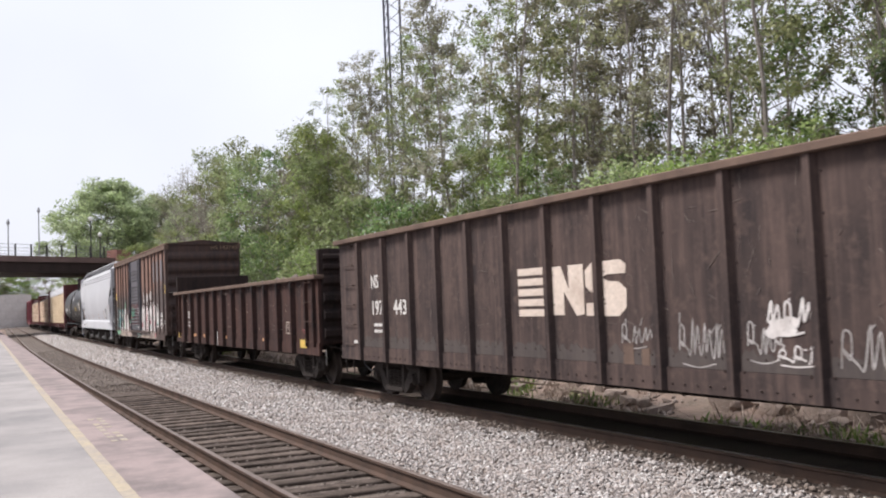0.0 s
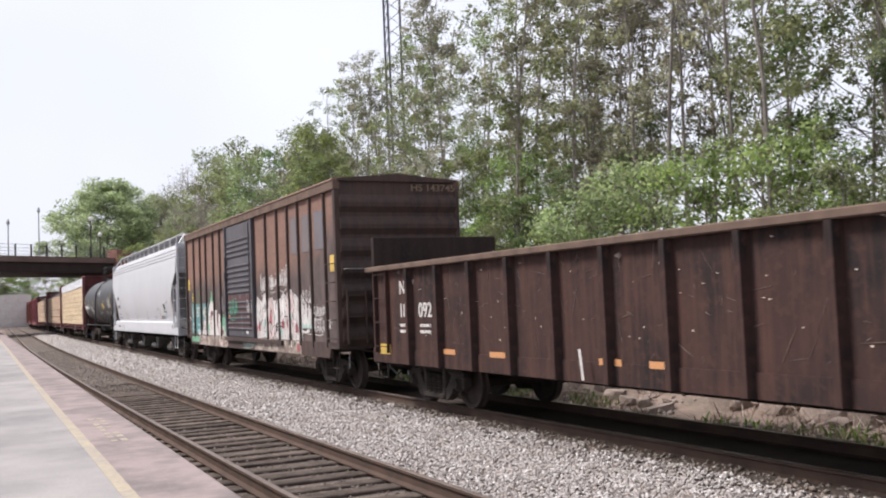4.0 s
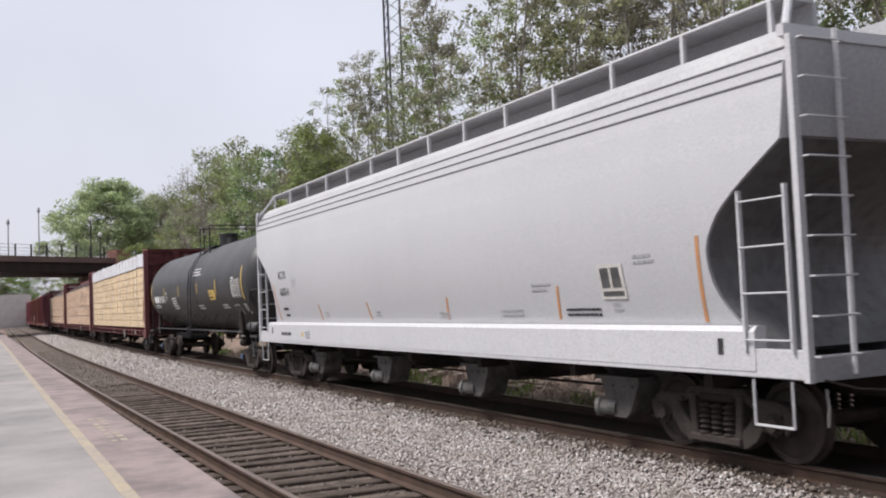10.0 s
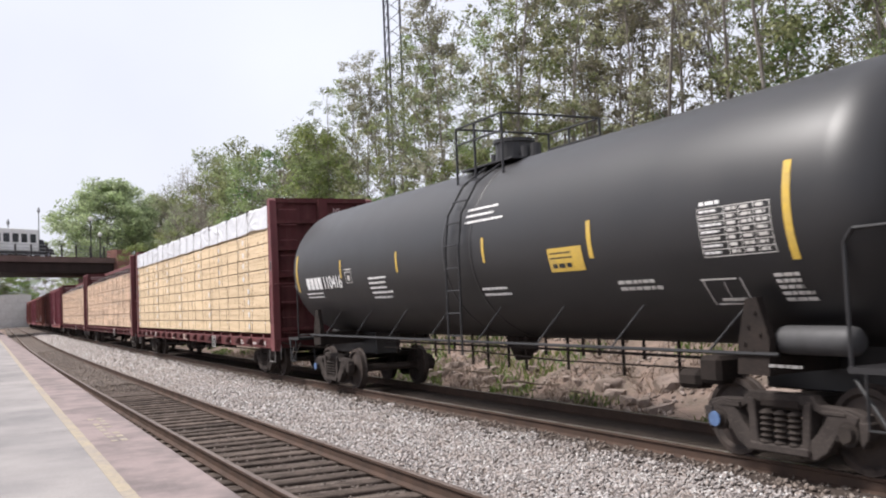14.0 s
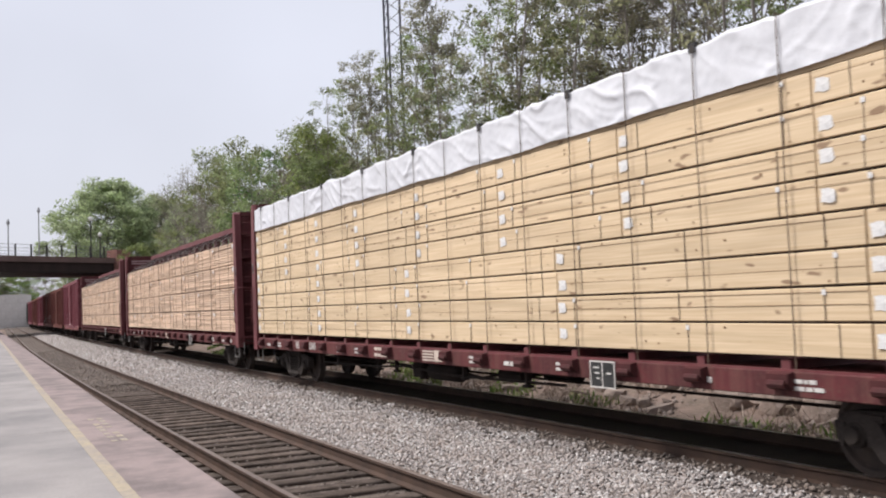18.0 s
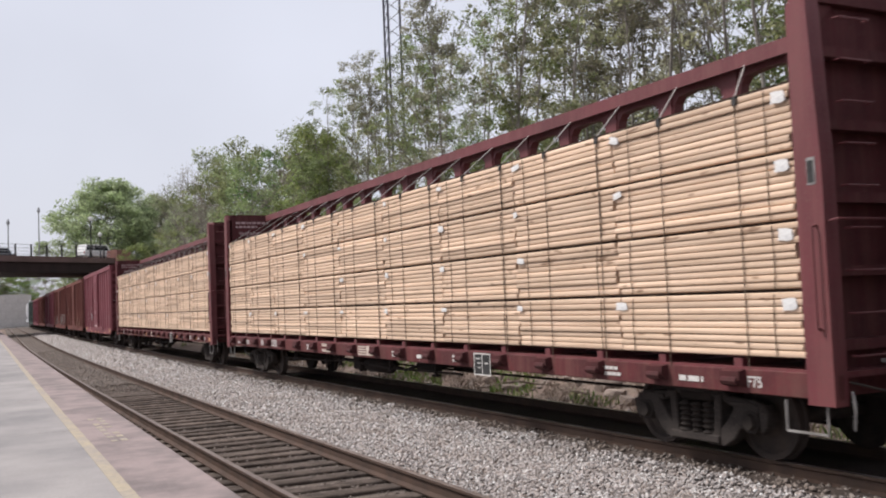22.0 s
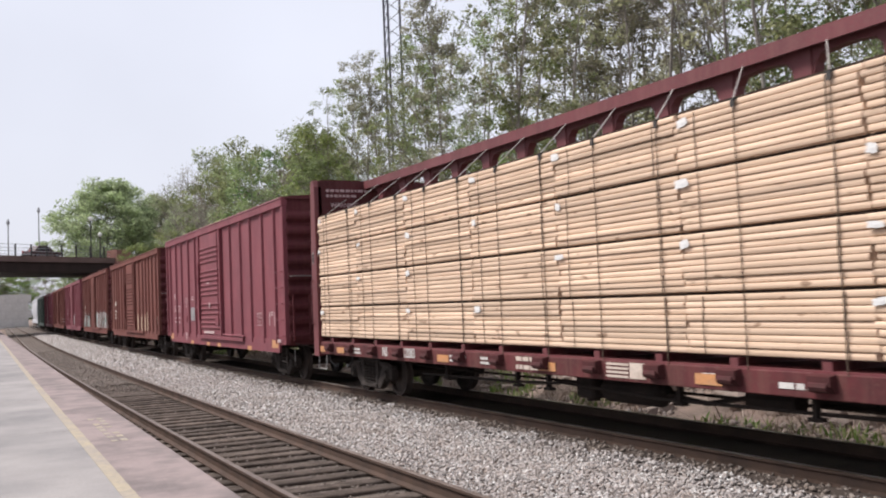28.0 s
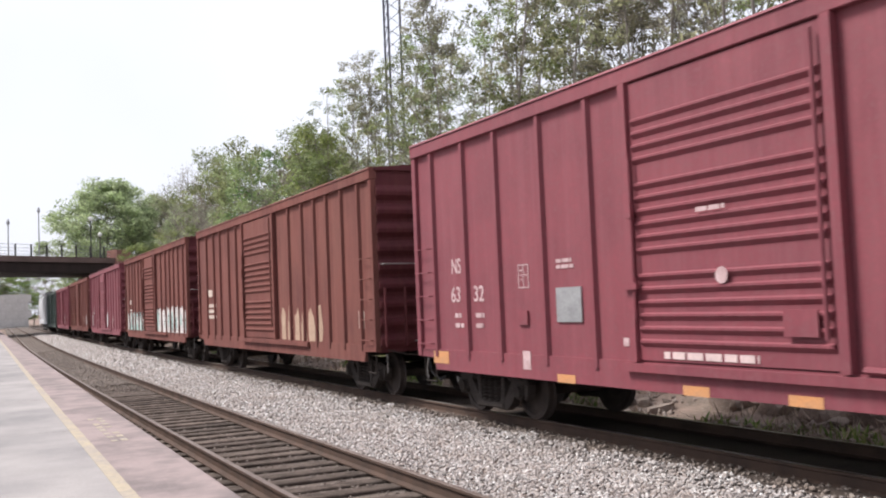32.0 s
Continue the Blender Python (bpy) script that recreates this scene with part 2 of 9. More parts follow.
# ---------------------------------------------------------------- building tools
def part(name, bm, mat, parent=None, label="", m=None, smooth=False):
    me = bpy.data.meshes.new(name)
    bm.normal_update()
    bm.to_mesh(me)
    bm.free()
    if smooth:
        me.shade_smooth()
    me.materials.append(mat)
    ob = new(name, me)
    if parent is not None:
        ob.parent = parent
    if m is not None:
        ob.matrix_basis = m
    if label:
        ob["label"] = label
    return ob


def again(ob, m, parent=None):
    """Another object on the same mesh."""
    o = bpy.data.objects.new(ob.name.split(".")[0], ob.data)
    scene.collection.objects.link(o)
    o.parent = parent if parent is not None else ob.parent
    o.matrix_basis = m
    if "label" in ob.keys():
        o["label"] = ob["label"]
    return o


def thing(name, label, category, group="", kind="", m=None):
    ob = new(name)
    ob.empty_display_size = 0.2
    if m is not None:
        ob.matrix_basis = m
    return tagged(ob, label, category, group, kind)


def box(bm, x0, x1, y0, y1, z0, z1, bev=0.0):
    vs = [bm.verts.new((x, y, z)) for x in (x0, x1) for y in (y0, y1) for z in (z0, z1)]
    idx = ((0, 1, 3, 2), (4, 6, 7, 5), (0, 4, 5, 1), (2, 3, 7, 6), (0, 2, 6, 4), (1, 5, 7, 3))
    fs = [bm.faces.new([vs[i] for i in q]) for q in idx]
    if bev:
        es = list({e for f in fs for e in f.edges})
        bmesh.ops.bevel(bm, geom=es, offset=bev, segments=1, affect="EDGES")


def prism(bm, pts, axis, a, b):
    """Extrude an outline along an axis. pts are the two other coordinates in order (x,y,z without the axis)."""
    def at(p, t):
        q = list(p)
        q.insert(axis, t)
        return q
    lo = [bm.verts.new(at(p, a)) for p in pts]
    hi = [bm.verts.new(at(p, b)) for p in pts]
    k = len(pts)
    bm.faces.new(lo)
    bm.faces.new(hi[::-1])
    for i in range(k):
        bm.faces.new((lo[i], hi[i], hi[(i + 1) % k], lo[(i + 1) % k]))
    bmesh.ops.recalc_face_normals(bm, faces=bm.faces[:])


def rod(bm, p, q, r, seg=6, r2=None, caps=True):
    p, q = Vector(p), Vector(q)
    d = (q - p).normalized()
    u = d.orthogonal().normalized()
    w = d.cross(u)
    r2 = r if r2 is None else r2
    ra = [bm.verts.new(p + r * (math.cos(t) * u + math.sin(t) * w)) for t in (2 * math.pi * i / seg for i in range(seg))]
    rb = [bm.verts.new(q + r2 * (math.cos(t) * u + math.sin(t) * w)) for t in (2 * math.pi * i / seg for i in range(seg))]
    for i in range(seg):
        bm.faces.new((ra[i], ra[(i + 1) % seg], rb[(i + 1) % seg], rb[i]))
    if caps:
        bm.faces.new(ra[::-1])
        bm.faces.new(rb)


def bent(bm, pts, r, seg=6):
    for p, q in zip(pts, pts[1:]):
        rod(bm, p, q, r, seg)


def lathe(bm, prof, seg, m=None):
    """Turn (radius, x) pairs about the local x axis."""
    rings = []
    for r, x in prof:
        if r < 1e-6:
            rings.append([bm.verts.new((x, 0, 0))])
        else:
            rings.append([bm.verts.new((x, r * math.cos(2 * math.pi * i / seg), r * math.sin(2 * math.pi * i / seg))) for i in range(seg)])
    for a, b in zip(rings, rings[1:]):
        for i in range(seg):
            j = (i + 1) % seg
            if len(a) == 1 and len(b) > 1:
                bm.faces.new((a[0], b[i], b[j]))
            elif len(b) == 1 and len(a) > 1:
                bm.faces.new((a[i], b[0], a[j]))
            elif len(a) > 1:
                bm.faces.new((a[i], b[i], b[j], a[j]))
    bmesh.ops.recalc_face_normals(bm, faces=bm.faces[:])
    if m is not None:
        bmesh.ops.transform(bm, matrix=m, verts=bm.verts[:])


def B():
    return bmesh.new()


def mesh_np(name, verts, faces, mat):
    me = bpy.data.meshes.new(name)
    verts = np.asarray(verts, np.float32)
    faces = np.asarray(faces, np.int32)
    me.vertices.add(len(verts))
    me.vertices.foreach_set("co", verts.ravel())
    k = faces.shape[1]
    me.loops.add(faces.size)
    me.loops.foreach_set("vertex_index", faces.ravel())
    me.polygons.add(len(faces))
    me.polygons.foreach_set("loop_start", np.arange(0, faces.size, k, dtype=np.int32))
    me.update(calc_edges=True)
    me.materials.append(mat)
    return me


# ---------------------------------------------------------------- the two tracks
K_FAR, S1, S2, R2 = 0.00041, 70.0, 185.0, 260.0
X_FAR = 8.649


def far_track(s):
    """Centre line of the freight track: x, y, heading from +Y."""
    c = min(max(s, 0.0), S1)
    x, th = X_FAR + K_FAR * c * c / 2, K_FAR * c
    x += max(s - S1, 0.0) * K_FAR * S1
    y = s
    if s > S2:
        b = (s - S2) / R2
        x0 = X_FAR + K_FAR * S1 * S1 / 2 + (S2 - S1) * K_FAR * S1
        h = K_FAR * S1
        lx, ly = R2 * (1 - math.cos(b)), R2 * math.sin(b)
        x, y = x0 + lx * math.cos(h) + ly * math.sin(h), S2 + ly * math.cos(h) - lx * math.sin(h)
        th = h + b
    return x, y, th


def near_track(s):
    c = min(max(s, 0.0), 75.0)
    k = 0.0005
    return 3.69 + k * c * c / 2 + max(s - 75.0, 0) * k * 75.0, s, k * c


def along(track, s, off=0.0, z=0.0):
    x, y, th = track(s)
    return Vector((x + math.cos(th) * off, y - math.sin(th) * off, z))


def ribbon(bm, track, profile, stations):
    """Sweep a cross-section (offset, height) along a track."""
    rows = [[bm.verts.new(along(track, s, o, z)) for o, z in profile] for s in stations]
    for a, b in zip(rows, rows[1:]):
        for i in range(len(profile) - 1):
            bm.faces.new((a[i], b[i], b[i + 1], a[i + 1]))


STATIONS = [-40, -20, -10, 0, 4, 8, 12, 16, 20, 25, 30, 35, 40, 50, 60, 70, 80, 90, 100, 120, 140, 160, 180, 200, 220, 240, 260]

# ---------------------------------------------------------------- ground
def ground_height(x, y):
    d = x - (X_FAR + 0.0287 * max(y - 35.0, 0.0))
    z = -0.52
    if d > 2.6:
        t = min((d - 2.6) / 7.5, 1.0)
        z += 2.0 * t * t * (3 - 2 * t)
        z += 0.10 * noise.noise(Vector((x * 0.55, y * 0.55, 0.0))) + 0.16 * noise.noise(Vector((x * 0.17, y * 0.17, 3.0)))
    if y > 205:
        z += min((y - 205) * 0.02, 1.0)
    return z


gx = [-3000, -900, -300, -100, -40, -15, -5, 0, 4, 8, 10.5, 11.2] + [11.6 + 0.5 * i for i in range(28)] + [28, 32, 38, 50, 80, 160, 400, 1200, 3000]
gy = [-3000, -900, -300, -100, -40, -15, -5] + [0.7 * i for i in range(60)] + [44 + 3 * i for i in range(32)] + [150, 170, 200, 240, 300, 500, 1200, 3000]
bm = B()
grid = [[bm.verts.new((x, y, ground_height(x, y))) for x in gx] for y in gy]
for r0, r1 in zip(grid, grid[1:]):
    for i in range(len(gx) - 1):
        bm.faces.new((r0[i], r0[i + 1], r1[i + 1], r1[i]))
tagged(part("ground", bm, M_GRASS_GROUND, smooth=True), "weedy earth bank and ground beside the railway", "ground", kind="structure")

# ballast beds
bm = B()
ribbon(bm, far_track, [(-2.05, -0.50), (-1.85, -0.20), (-1.2, -0.155), (1.2, -0.155), (1.8, -0.2), (2.9, -0.55)], STATIONS)
tagged(part("far_ballast", bm, M_FARBED), "grey crushed stone bed under the freight track", "ballast", kind="structure")
bm = B()
BED = [(-1.46, -0.20), (-0.8, -0.215), (0.8, -0.215), (1.1, -0.17), (1.6, -0.12), (2.4, -0.14), (3.3, -0.20)]
ribbon(bm, near_track, BED, [s for s in STATIONS if s <= 25])
ribbon(bm, near_track, [(o, max(z, -0.168)) for o, z in BED], [29] + [s for s in STATIONS if s >= 30])
ribbon(bm, near_track, [(o, z if i in (0, 6) else max(z, -0.19)) for i, (o, z) in enumerate(BED)], [25, 27, 29])
tagged(part("near_ballast", bm, M_BED), "brown-grey stone bed under the station track", "ballast", kind="structure")

# rails
RAIL = [(-0.07, -0.17), (-0.07, -0.155), (-0.012, -0.135), (-0.012, -0.045), (-0.036, -0.032), (-0.036, -0.002)]
RAIL_R = [(0.036, -0.002), (0.036, -0.032), (0.012, -0.045), (0.012, -0.135), (0.07, -0.155), (0.07, -0.17)]
for nm, tr in (("near", near_track), ("far", far_track)):
    for side in (-1, 1):
        o = side * 0.7525
        bm = B()
        ribbon(bm, tr, [(o + a, b) for a, b in RAIL + RAIL_R], STATIONS)
        rl = part("rail", bm, M_RAIL)
        tagged(rl, "rusty steel rail with a worn bright head", "rail", "rails", "structure")
        bm = B()
        ribbon(bm, tr, [(o - 0.034, -0.002), (o - 0.028, 0.002), (o + 0.028, 0.002), (o + 0.034, -0.002)], STATIONS)
        part("rail_head", bm, M_RAILTOP if nm == "far" else M_RAILDULL, rl)

# platform
EDGE = -1.44
PLAT = [(-40, 2.2), (0, 2.2), (8.5, 2.265), (12, 2.34), (18, 2.46), (32, 2.78), (53, 3.28), (84, 4.0), (200, 6.7)]


def platform_line(s):
    """The platform's edge; it leaves the rail's curve a little."""
    return float(np.interp(s, [p[0] for p in PLAT], [p[1] for p in PLAT])), s, 0.0


PST = [-40, -20, -8, 0, 4, 8.5, 12, 18, 25, 32, 40, 53, 68, 84, 105, 130, 160, 200]
bm = B()
ribbon(bm, platform_line, [(-0.90, -0.3), (-0.90, 0.2), (-0.03, 0.2), (-0.008, 0.192), (0, 0.175), (0, -0.5)], PST)
strip = tagged(part("platform_edge", bm, M_PINK), "pinkish worn platform edge strip", "platform", kind="structure")
bm = B()
ribbon(bm, platform_line, [(-40, -0.5), (-40, 0.19), (-0.905, 0.2), (-0.905, -0.4)], PST)
plat = tagged(part("platform", bm, M_CONC), "pale grey worn concrete station platform", "platform", kind="structure")
bm = B()
ribbon(bm, platform_line, [(-0.935, 0.2), (-0.935, 0.204), (-0.80, 0.204), (-0.80, 0.2)], PST)
part("yellow_line", bm, M_YELLOW, plat, "worn yellow safety line")

# ---------------------------------------------------------------- overpass
BRX = Vector((0.835, 0.55, 0)).normalized()
bridge = thing("overpass", "brown steel girder road overpass with railings", "bridge", m=Matrix.Translation((4.47, 115.0, 0)) @ Matrix.Rotation(math.atan2(BRX.y, BRX.x), 4, "Z"))
bm = B()
box(bm, -130, 15.75, 0, 12, 6.9, 8.1)
part("girder", bm, M_STEEL_BR, bridge, "dark brown steel girder")
bm = B()
box(bm, -130, 15.75, -0.25, 12.3, 8.1, 8.75)
part("deck", bm, M_FASCIA, bridge, "brown concrete deck edge")
bm = B()
box(bm, 15.7, 17.9, -0.6, 1.2, -1, 9.75)
part("pier", bm, M_BRICKRED, bridge, "red brick abutment pier")
bm = B()
box(bm, 17.4, 40, 0.2, 2.4, -1, 8.7)
part("abutment", bm, M_FASCIA, bridge)
bm = B()
box(bm, 15.75, 20.5, 2.4, 12.3, 6.9, 8.75)
box(bm, 20.5, 110, 2.4, 12.3, -1, 8.75)
part("approach", bm, M_FASCIA, bridge, "raised road approach behind the abutment")
post = None
for i in range(26):
    x = 14.3 - 2.05 * i
    if post is None:
        bm = B()
        box(bm, -0.07, 0.07, -0.07, 0.07, 0, 1.35)
        post = part("railing_post", bm, M_BLACKIRON, bridge, m=Matrix.Translation((x, 0.1, 8.75)))
    else:
        again(post, Matrix.Translation((x, 0.1, 8.75)))
bm = B()
for z in (8.95, 9.3, 9.65, 10.05):
    rod(bm, (-50, 0.1, z), (15.2, 0.1, z), 0.035, 4)
part("railing_rail", bm, M_PALERAIL, bridge, "pale grey railing pipes")

# far grey wall beyond the bridge
bm = B()
box(bm, -45, 13.5, 214, 215, -0.5, 6.6)
far_wall = tagged(part("retaining_wall", bm, M_GREYWALL), "pale grey concrete retaining wall beyond the bridge", "wall", kind="structure")
bm = B()
box(bm, 0, 2.3, -0.06, 0, 0, 1.55)
blk = None
for i in range(14):
    for k in range(4):
        m = Matrix.Translation((-20 + 2.36 * i + (1.1 if k % 2 else 0), 214.0, 0.15 + 1.6 * k))
        blk = part("wall_panel", bm, M_GREYWALL, far_wall, m=m) if blk is None else again(blk, m)

# ---------------------------------------------------------------- trees
def clump_tree(name, label, seed, h, wide, low, clumps, per, size, leafm, group, billow=0.30, fill=0.45, taper=0.0, trunk=0.0085, bark=None):
    """A tapered trunk, limbs that reach out to leaf clumps, and a crown of small bent leaves with gaps between the clumps."""
    rng = random.Random(seed)
    npr = np.random.RandomState(seed)
    spine, p, r = [], Vector((0, 0, -0.3)), trunk * h + 0.02
    d = Vector((rng.uniform(-0.05, 0.05), rng.uniform(-0.05, 0.05), 1)).normalized()
    bm = B()
    n = 9
    for i in range(n):
        q = p + d * (h * 0.95 + 0.3) / n
        rod(bm, p, q, r, 6, r * 0.86, caps=False)
        spine.append((p.copy(), q.copy(), r))
        p, r = q, r * 0.86
        d = (d + Vector((rng.uniform(-0.07, 0.07), rng.uniform(-0.07, 0.07), 0.05))).normalized()
    zc, rz = h * (1 + low) / 2, h * (1 - low) / 2
    centres, radii = [], []
    for k in range(clumps):
        a, u = rng.uniform(0, 6.283), rng.uniform(-0.95, 1.0)
        rad = rng.random() ** fill
        bulge = 1 + 0.35 * noise.noise(Vector((math.cos(a) * 1.3, math.sin(a) * 1.3, u * 1.6 + seed)))
        rr = math.sqrt(max(1 - u * u, 0.03)) * rad * bulge * (1 - taper * max(u, 0))
        c = Vector((math.cos(a) * rr * wide, math.sin(a) * rr * wide, zc + u * rz * (0.75 + 0.25 * rad)))
        s = spine[min(n - 1, max(0, int((c.z - 0.35 * wide * rr) / h * n)))]
        root = s[0].lerp(s[1], rng.random())
        c.x += root.x
        c.y += root.y
        mid = root.lerp(c, 0.5) + Vector((rng.uniform(-0.1, 0.1), rng.uniform(-0.1, 0.1), -0.06)) * wide
        rod(bm, root, mid, min(s[2] * 0.4, 0.01 * h), 4, s[2] * 0.25, caps=False)
        rod(bm, mid, c, s[2] * 0.25, 4, 0.012, caps=False)
        for _ in range(2):
            e = c + Vector((rng.uniform(-1, 1), rng.uniform(-1, 1), rng.uniform(-0.4, 1))) * wide * billow * 0.7
            rod(bm, mid.lerp(c, 0.7), e, 0.015, 4, 0.006, caps=False)
        centres.append(c[:])
        radii.append(wide * billow * rng.uniform(0.6, 1.25))
    ob = thing(name, label, "tree" if name == "tree" else "shrub", group)
    part("trunk", bm, bark or M_BARK, ob, "grey-brown trunk and limbs", smooth=True)
    c = np.repeat(np.array(centres), per, 0)
    s = np.repeat(np.array(radii), per)[:, None]
    m = len(c)
    off = npr.normal(0, 1, (m, 3))
    off /= np.linalg.norm(off, axis=1)[:, None]
    off *= npr.uniform(0.15, 1.15, (m, 1)) ** 0.6
    c = c + off * s * np.array([1, 1, 0.72])
    nrm = off + npr.normal(0, 0.75, (m, 3)) + np.array([0, 0, 0.5])
    nrm /= np.linalg.norm(nrm, axis=1)[:, None]
    u = np.cross(nrm, npr.normal(0, 1, (m, 3)))
    u /= np.linalg.norm(u, axis=1)[:, None]
    w = np.cross(nrm, u)
    k = size * npr.uniform(0.5, 1.3, (m, 1))
    v = np.stack([c - u * k, c + w * k * 0.5 + nrm * k * 0.15, c + u * k, c - w * k * 0.5 + nrm * k * 0.15], 1).reshape(-1, 3)
    o = new("crown", mesh_np("crown", v, np.arange(4 * m).reshape(-1, 4), leafm))
    o.parent = ob
    return ob


TALL = [clump_tree("tree", "tall thin tree with young olive leaves", 11 + i, 17.0, 2.0, 0.12, 84, 60, 0.082, (M_LEAF_DRY, M_LEAF, M_LEAF_DRY, M_LEAF_SUN, M_LEAF_TWIG)[i], "trees behind the track", 0.22, 0.5, 0.3, 0.0030) for i in range(5)]
BARE = [clump_tree("tree", "tall slim tree with a bare pale trunk and few leaves", 91 + i, 18.0, 1.5, 0.25, 50, 42, 0.075, (M_LEAF_DRY, M_LEAF_TWIG, M_LEAF)[i], "trees behind the track", 0.22, 0.6, 0.3, 0.0028) for i in range(3)]
GREY = clump_tree("tree", "grey bare-twigged tree just coming into leaf", 130, 12.0, 2.8, 0.2, 90, 26, 0.075, M_LEAF_TWIG, "trees behind the track", 0.30, 0.5, 0.2, 0.004)
FULL = [clump_tree("tree", "leafy green spring tree with an uneven crown", 41 + i, 12.0, 3.2, 0.10, 62, 105, 0.105, (M_LEAF_FRESH, M_LEAF_TWIG, M_LEAF, M_LEAF_DARK)[i], "trees behind the track", 0.22, 0.36, 0.0, 0.006) for i in range(4)]
BIG = [clump_tree("tree", "broad round-crowned green tree behind the overpass", 61 + i, 18.0, 5.9, 0.10, 330, 150, 0.17, M_LEAF_BIG, "trees behind the overpass", 0.19, 0.42) for i in range(2)]
SHRUB = [clump_tree("shrub", "dense green shrub on the bank", 71 + i, 4.0, 1.7, 0.0, 50, 85, 0.07, (M_LEAF_DARK, M_LEAF, M_LEAF_FRESH, M_LEAF_SUN)[i], "shrubs on the bank", 0.30, 0.45) for i in range(4)]
placed = set()


def plant(src, x, y, height, base_h, rz, wide=1.0):
    k = height / base_h
    z = ground_height(x, y) - 0.05
    m = Matrix.Translation((x, y, z)) @ Matrix.Rotation(rz, 4, "Z")
    ob = src if src not in placed else copy_thing(src, m)
    placed.add(src)
    ob.matrix_basis = m @ Matrix.Diagonal((k * wide, k * wide, k, 1))
    return ob


thin = random.Random(8)


def in_wood(src, x, y, *rest):
    """Leaves some gaps at the wood's thin end."""
    if not (0.50 < x / y < 0.60 and thin.random() < 0.4):
        plant(src, x, y, *rest)


rng = random.Random(5)
for x0, step_y, off in ((20.0, 1.75, 0), (25.0, 2.0, 1)):                         # tall thin wood
    y = 10.0 + off
    while y < 75:
        x = x0 + rng.uniform(-2.0, 2.0)
        if x > 0.425 * y and y > 0.42 * x:
            low = x < 0.515 * y
            if rng.random() < (0.1 if low else 0.42):
                in_wood(BARE[rng.randrange(3)], x, y, rng.uniform(12, 14.5) if low else rng.uniform(17, 21), 18.0, rng.uniform(0, 6.28))
            else:
                in_wood(TALL[rng.randrange(5)], x, y, rng.uniform(12.5, 14.8) * (x / 20) ** 0.7 if low else rng.uniform(15.0, 19), 17.0, rng.uniform(0, 6.28), 1.1)
        y += step_y * rng.uniform(0.75, 1.25)
for x, y, hh, rz in ((23.0, 31.6, 17.5, 0.7), (24.6, 32.6, 18.5, 2.9), (22.4, 28.9, 17.0, 4.4)):
    plant(TALL[0], x, y, hh, 17.0, rz, 1.15)
plant(TALL[1], 20.8, 51.0, 13.6, 17.0, 1.0, 1.2)
plant(TALL[3], 20.3, 54.3, 14.2, 17.0, 2.2, 1.0)
plant(TALL[0], 20.6, 49.2, 14.6, 17.0, 4.0, 1.1)
plant(TALL[1], 20.7, 57.2, 12.2, 17.0, 0.6, 1.25)
plant(TALL[3], 21.6, 55.6, 14.2, 17.0, 3.1, 1.1)
plant(TALL[0], 21.2, 59.4, 11.6, 17.0, 5.0, 1.2)
plant(FULL[2], 19.6, 54.5, 9.6, 12.0, 0.4, 0.9)
plant(GREY, 21.0, 101.0, 15.5, 12.0, 0.5, 0.8)
plant(FULL[0], 19.7, 55.2, 11.6, 12.0, 3.3, 0.85)
plant(GREY, 21.6, 64.5, 14.2, 12.0, 1.2, 0.7)
plant(GREY, 20.5, 88.0, 13.5, 12.0, 2.5, 0.8)
for x0, step_y in ((19.8, 4.2), (25.0, 5.0)):                                    # lower leafy trees further on
    y = 46.0
    while y < 101:
        x = x0 + (y - 46) * 0.03 + rng.uniform(-1.2, 1.2)
        if x < 0.405 * y:
            top = 11.8 + 0.088 * (y - 55) + rng.uniform(-2.0, 0.5)
            # fresh green at the wood, a grey-brown group, pale green with dark gaps, then grey twigs
            kind = FULL[0] if y < 62 else FULL[1] if y < 66 else FULL[3] if 70 < y < 75 else FULL[2] if y < 86 else GREY
            plant(kind, x, y, top, 12.0, rng.uniform(0, 6.28))
        y += step_y * rng.uniform(0.75, 1.25)
for x, y, hh in ((23.5, 13.0, 7.5), (22.8, 20.0, 7.0), (27.5, 25.0, 9.0), (23.5, 28.0, 7.5), (24.0, 34.5, 8.0), (28.5, 38.0, 10.0), (24.5, 43.0, 8.5), (30.0, 47.0, 11.0)):
    plant(FULL[(0, 2, 3)[rng.randrange(3)] if x < y else 3], x, y, hh * (1.0 if x < y else 0.8), 12.0, rng.uniform(0, 6.28), 1.0)     # leafy understorey of the wood
y = 8.5
while y < 108:                                                                   # shrubs at the wood's edge
    x = 17.0 + rng.uniform(-0.9, 1.3) + max(0, y - 35) * 0.0287
    plant(SHRUB[rng.randrange(4)], x, y, rng.uniform(3.2, 6.4) * (1.0 if y > 22 else 0.8), 4.0, rng.uniform(0, 6.28))
    y += rng.uniform(1.6, 2.9)
for x, y, hh in ((22.4, 17.3, 11.5), (19.0, 30.5, 6.0), (18.4, 27.0, 5.2), (19.2, 35.0, 6.4), (18.6, 24.0, 4.6)):
    plant(FULL[0 if y > 30 else 3], x, y, hh, 12.0, rng.uniform(0, 6.28), 1.1)                    # fresh green among the grey stems
for x, y, hh in ((19.3, 140, 19.6), (26.8, 146, 17.9), (34.0, 151, 17.4), (27.5, 126, 14.0)):
    plant(BIG[0 if x < 21 else 1], x, y, hh, 18.0, rng.uniform(0, 6.28), 1.3 if x < 21 else 1.0)
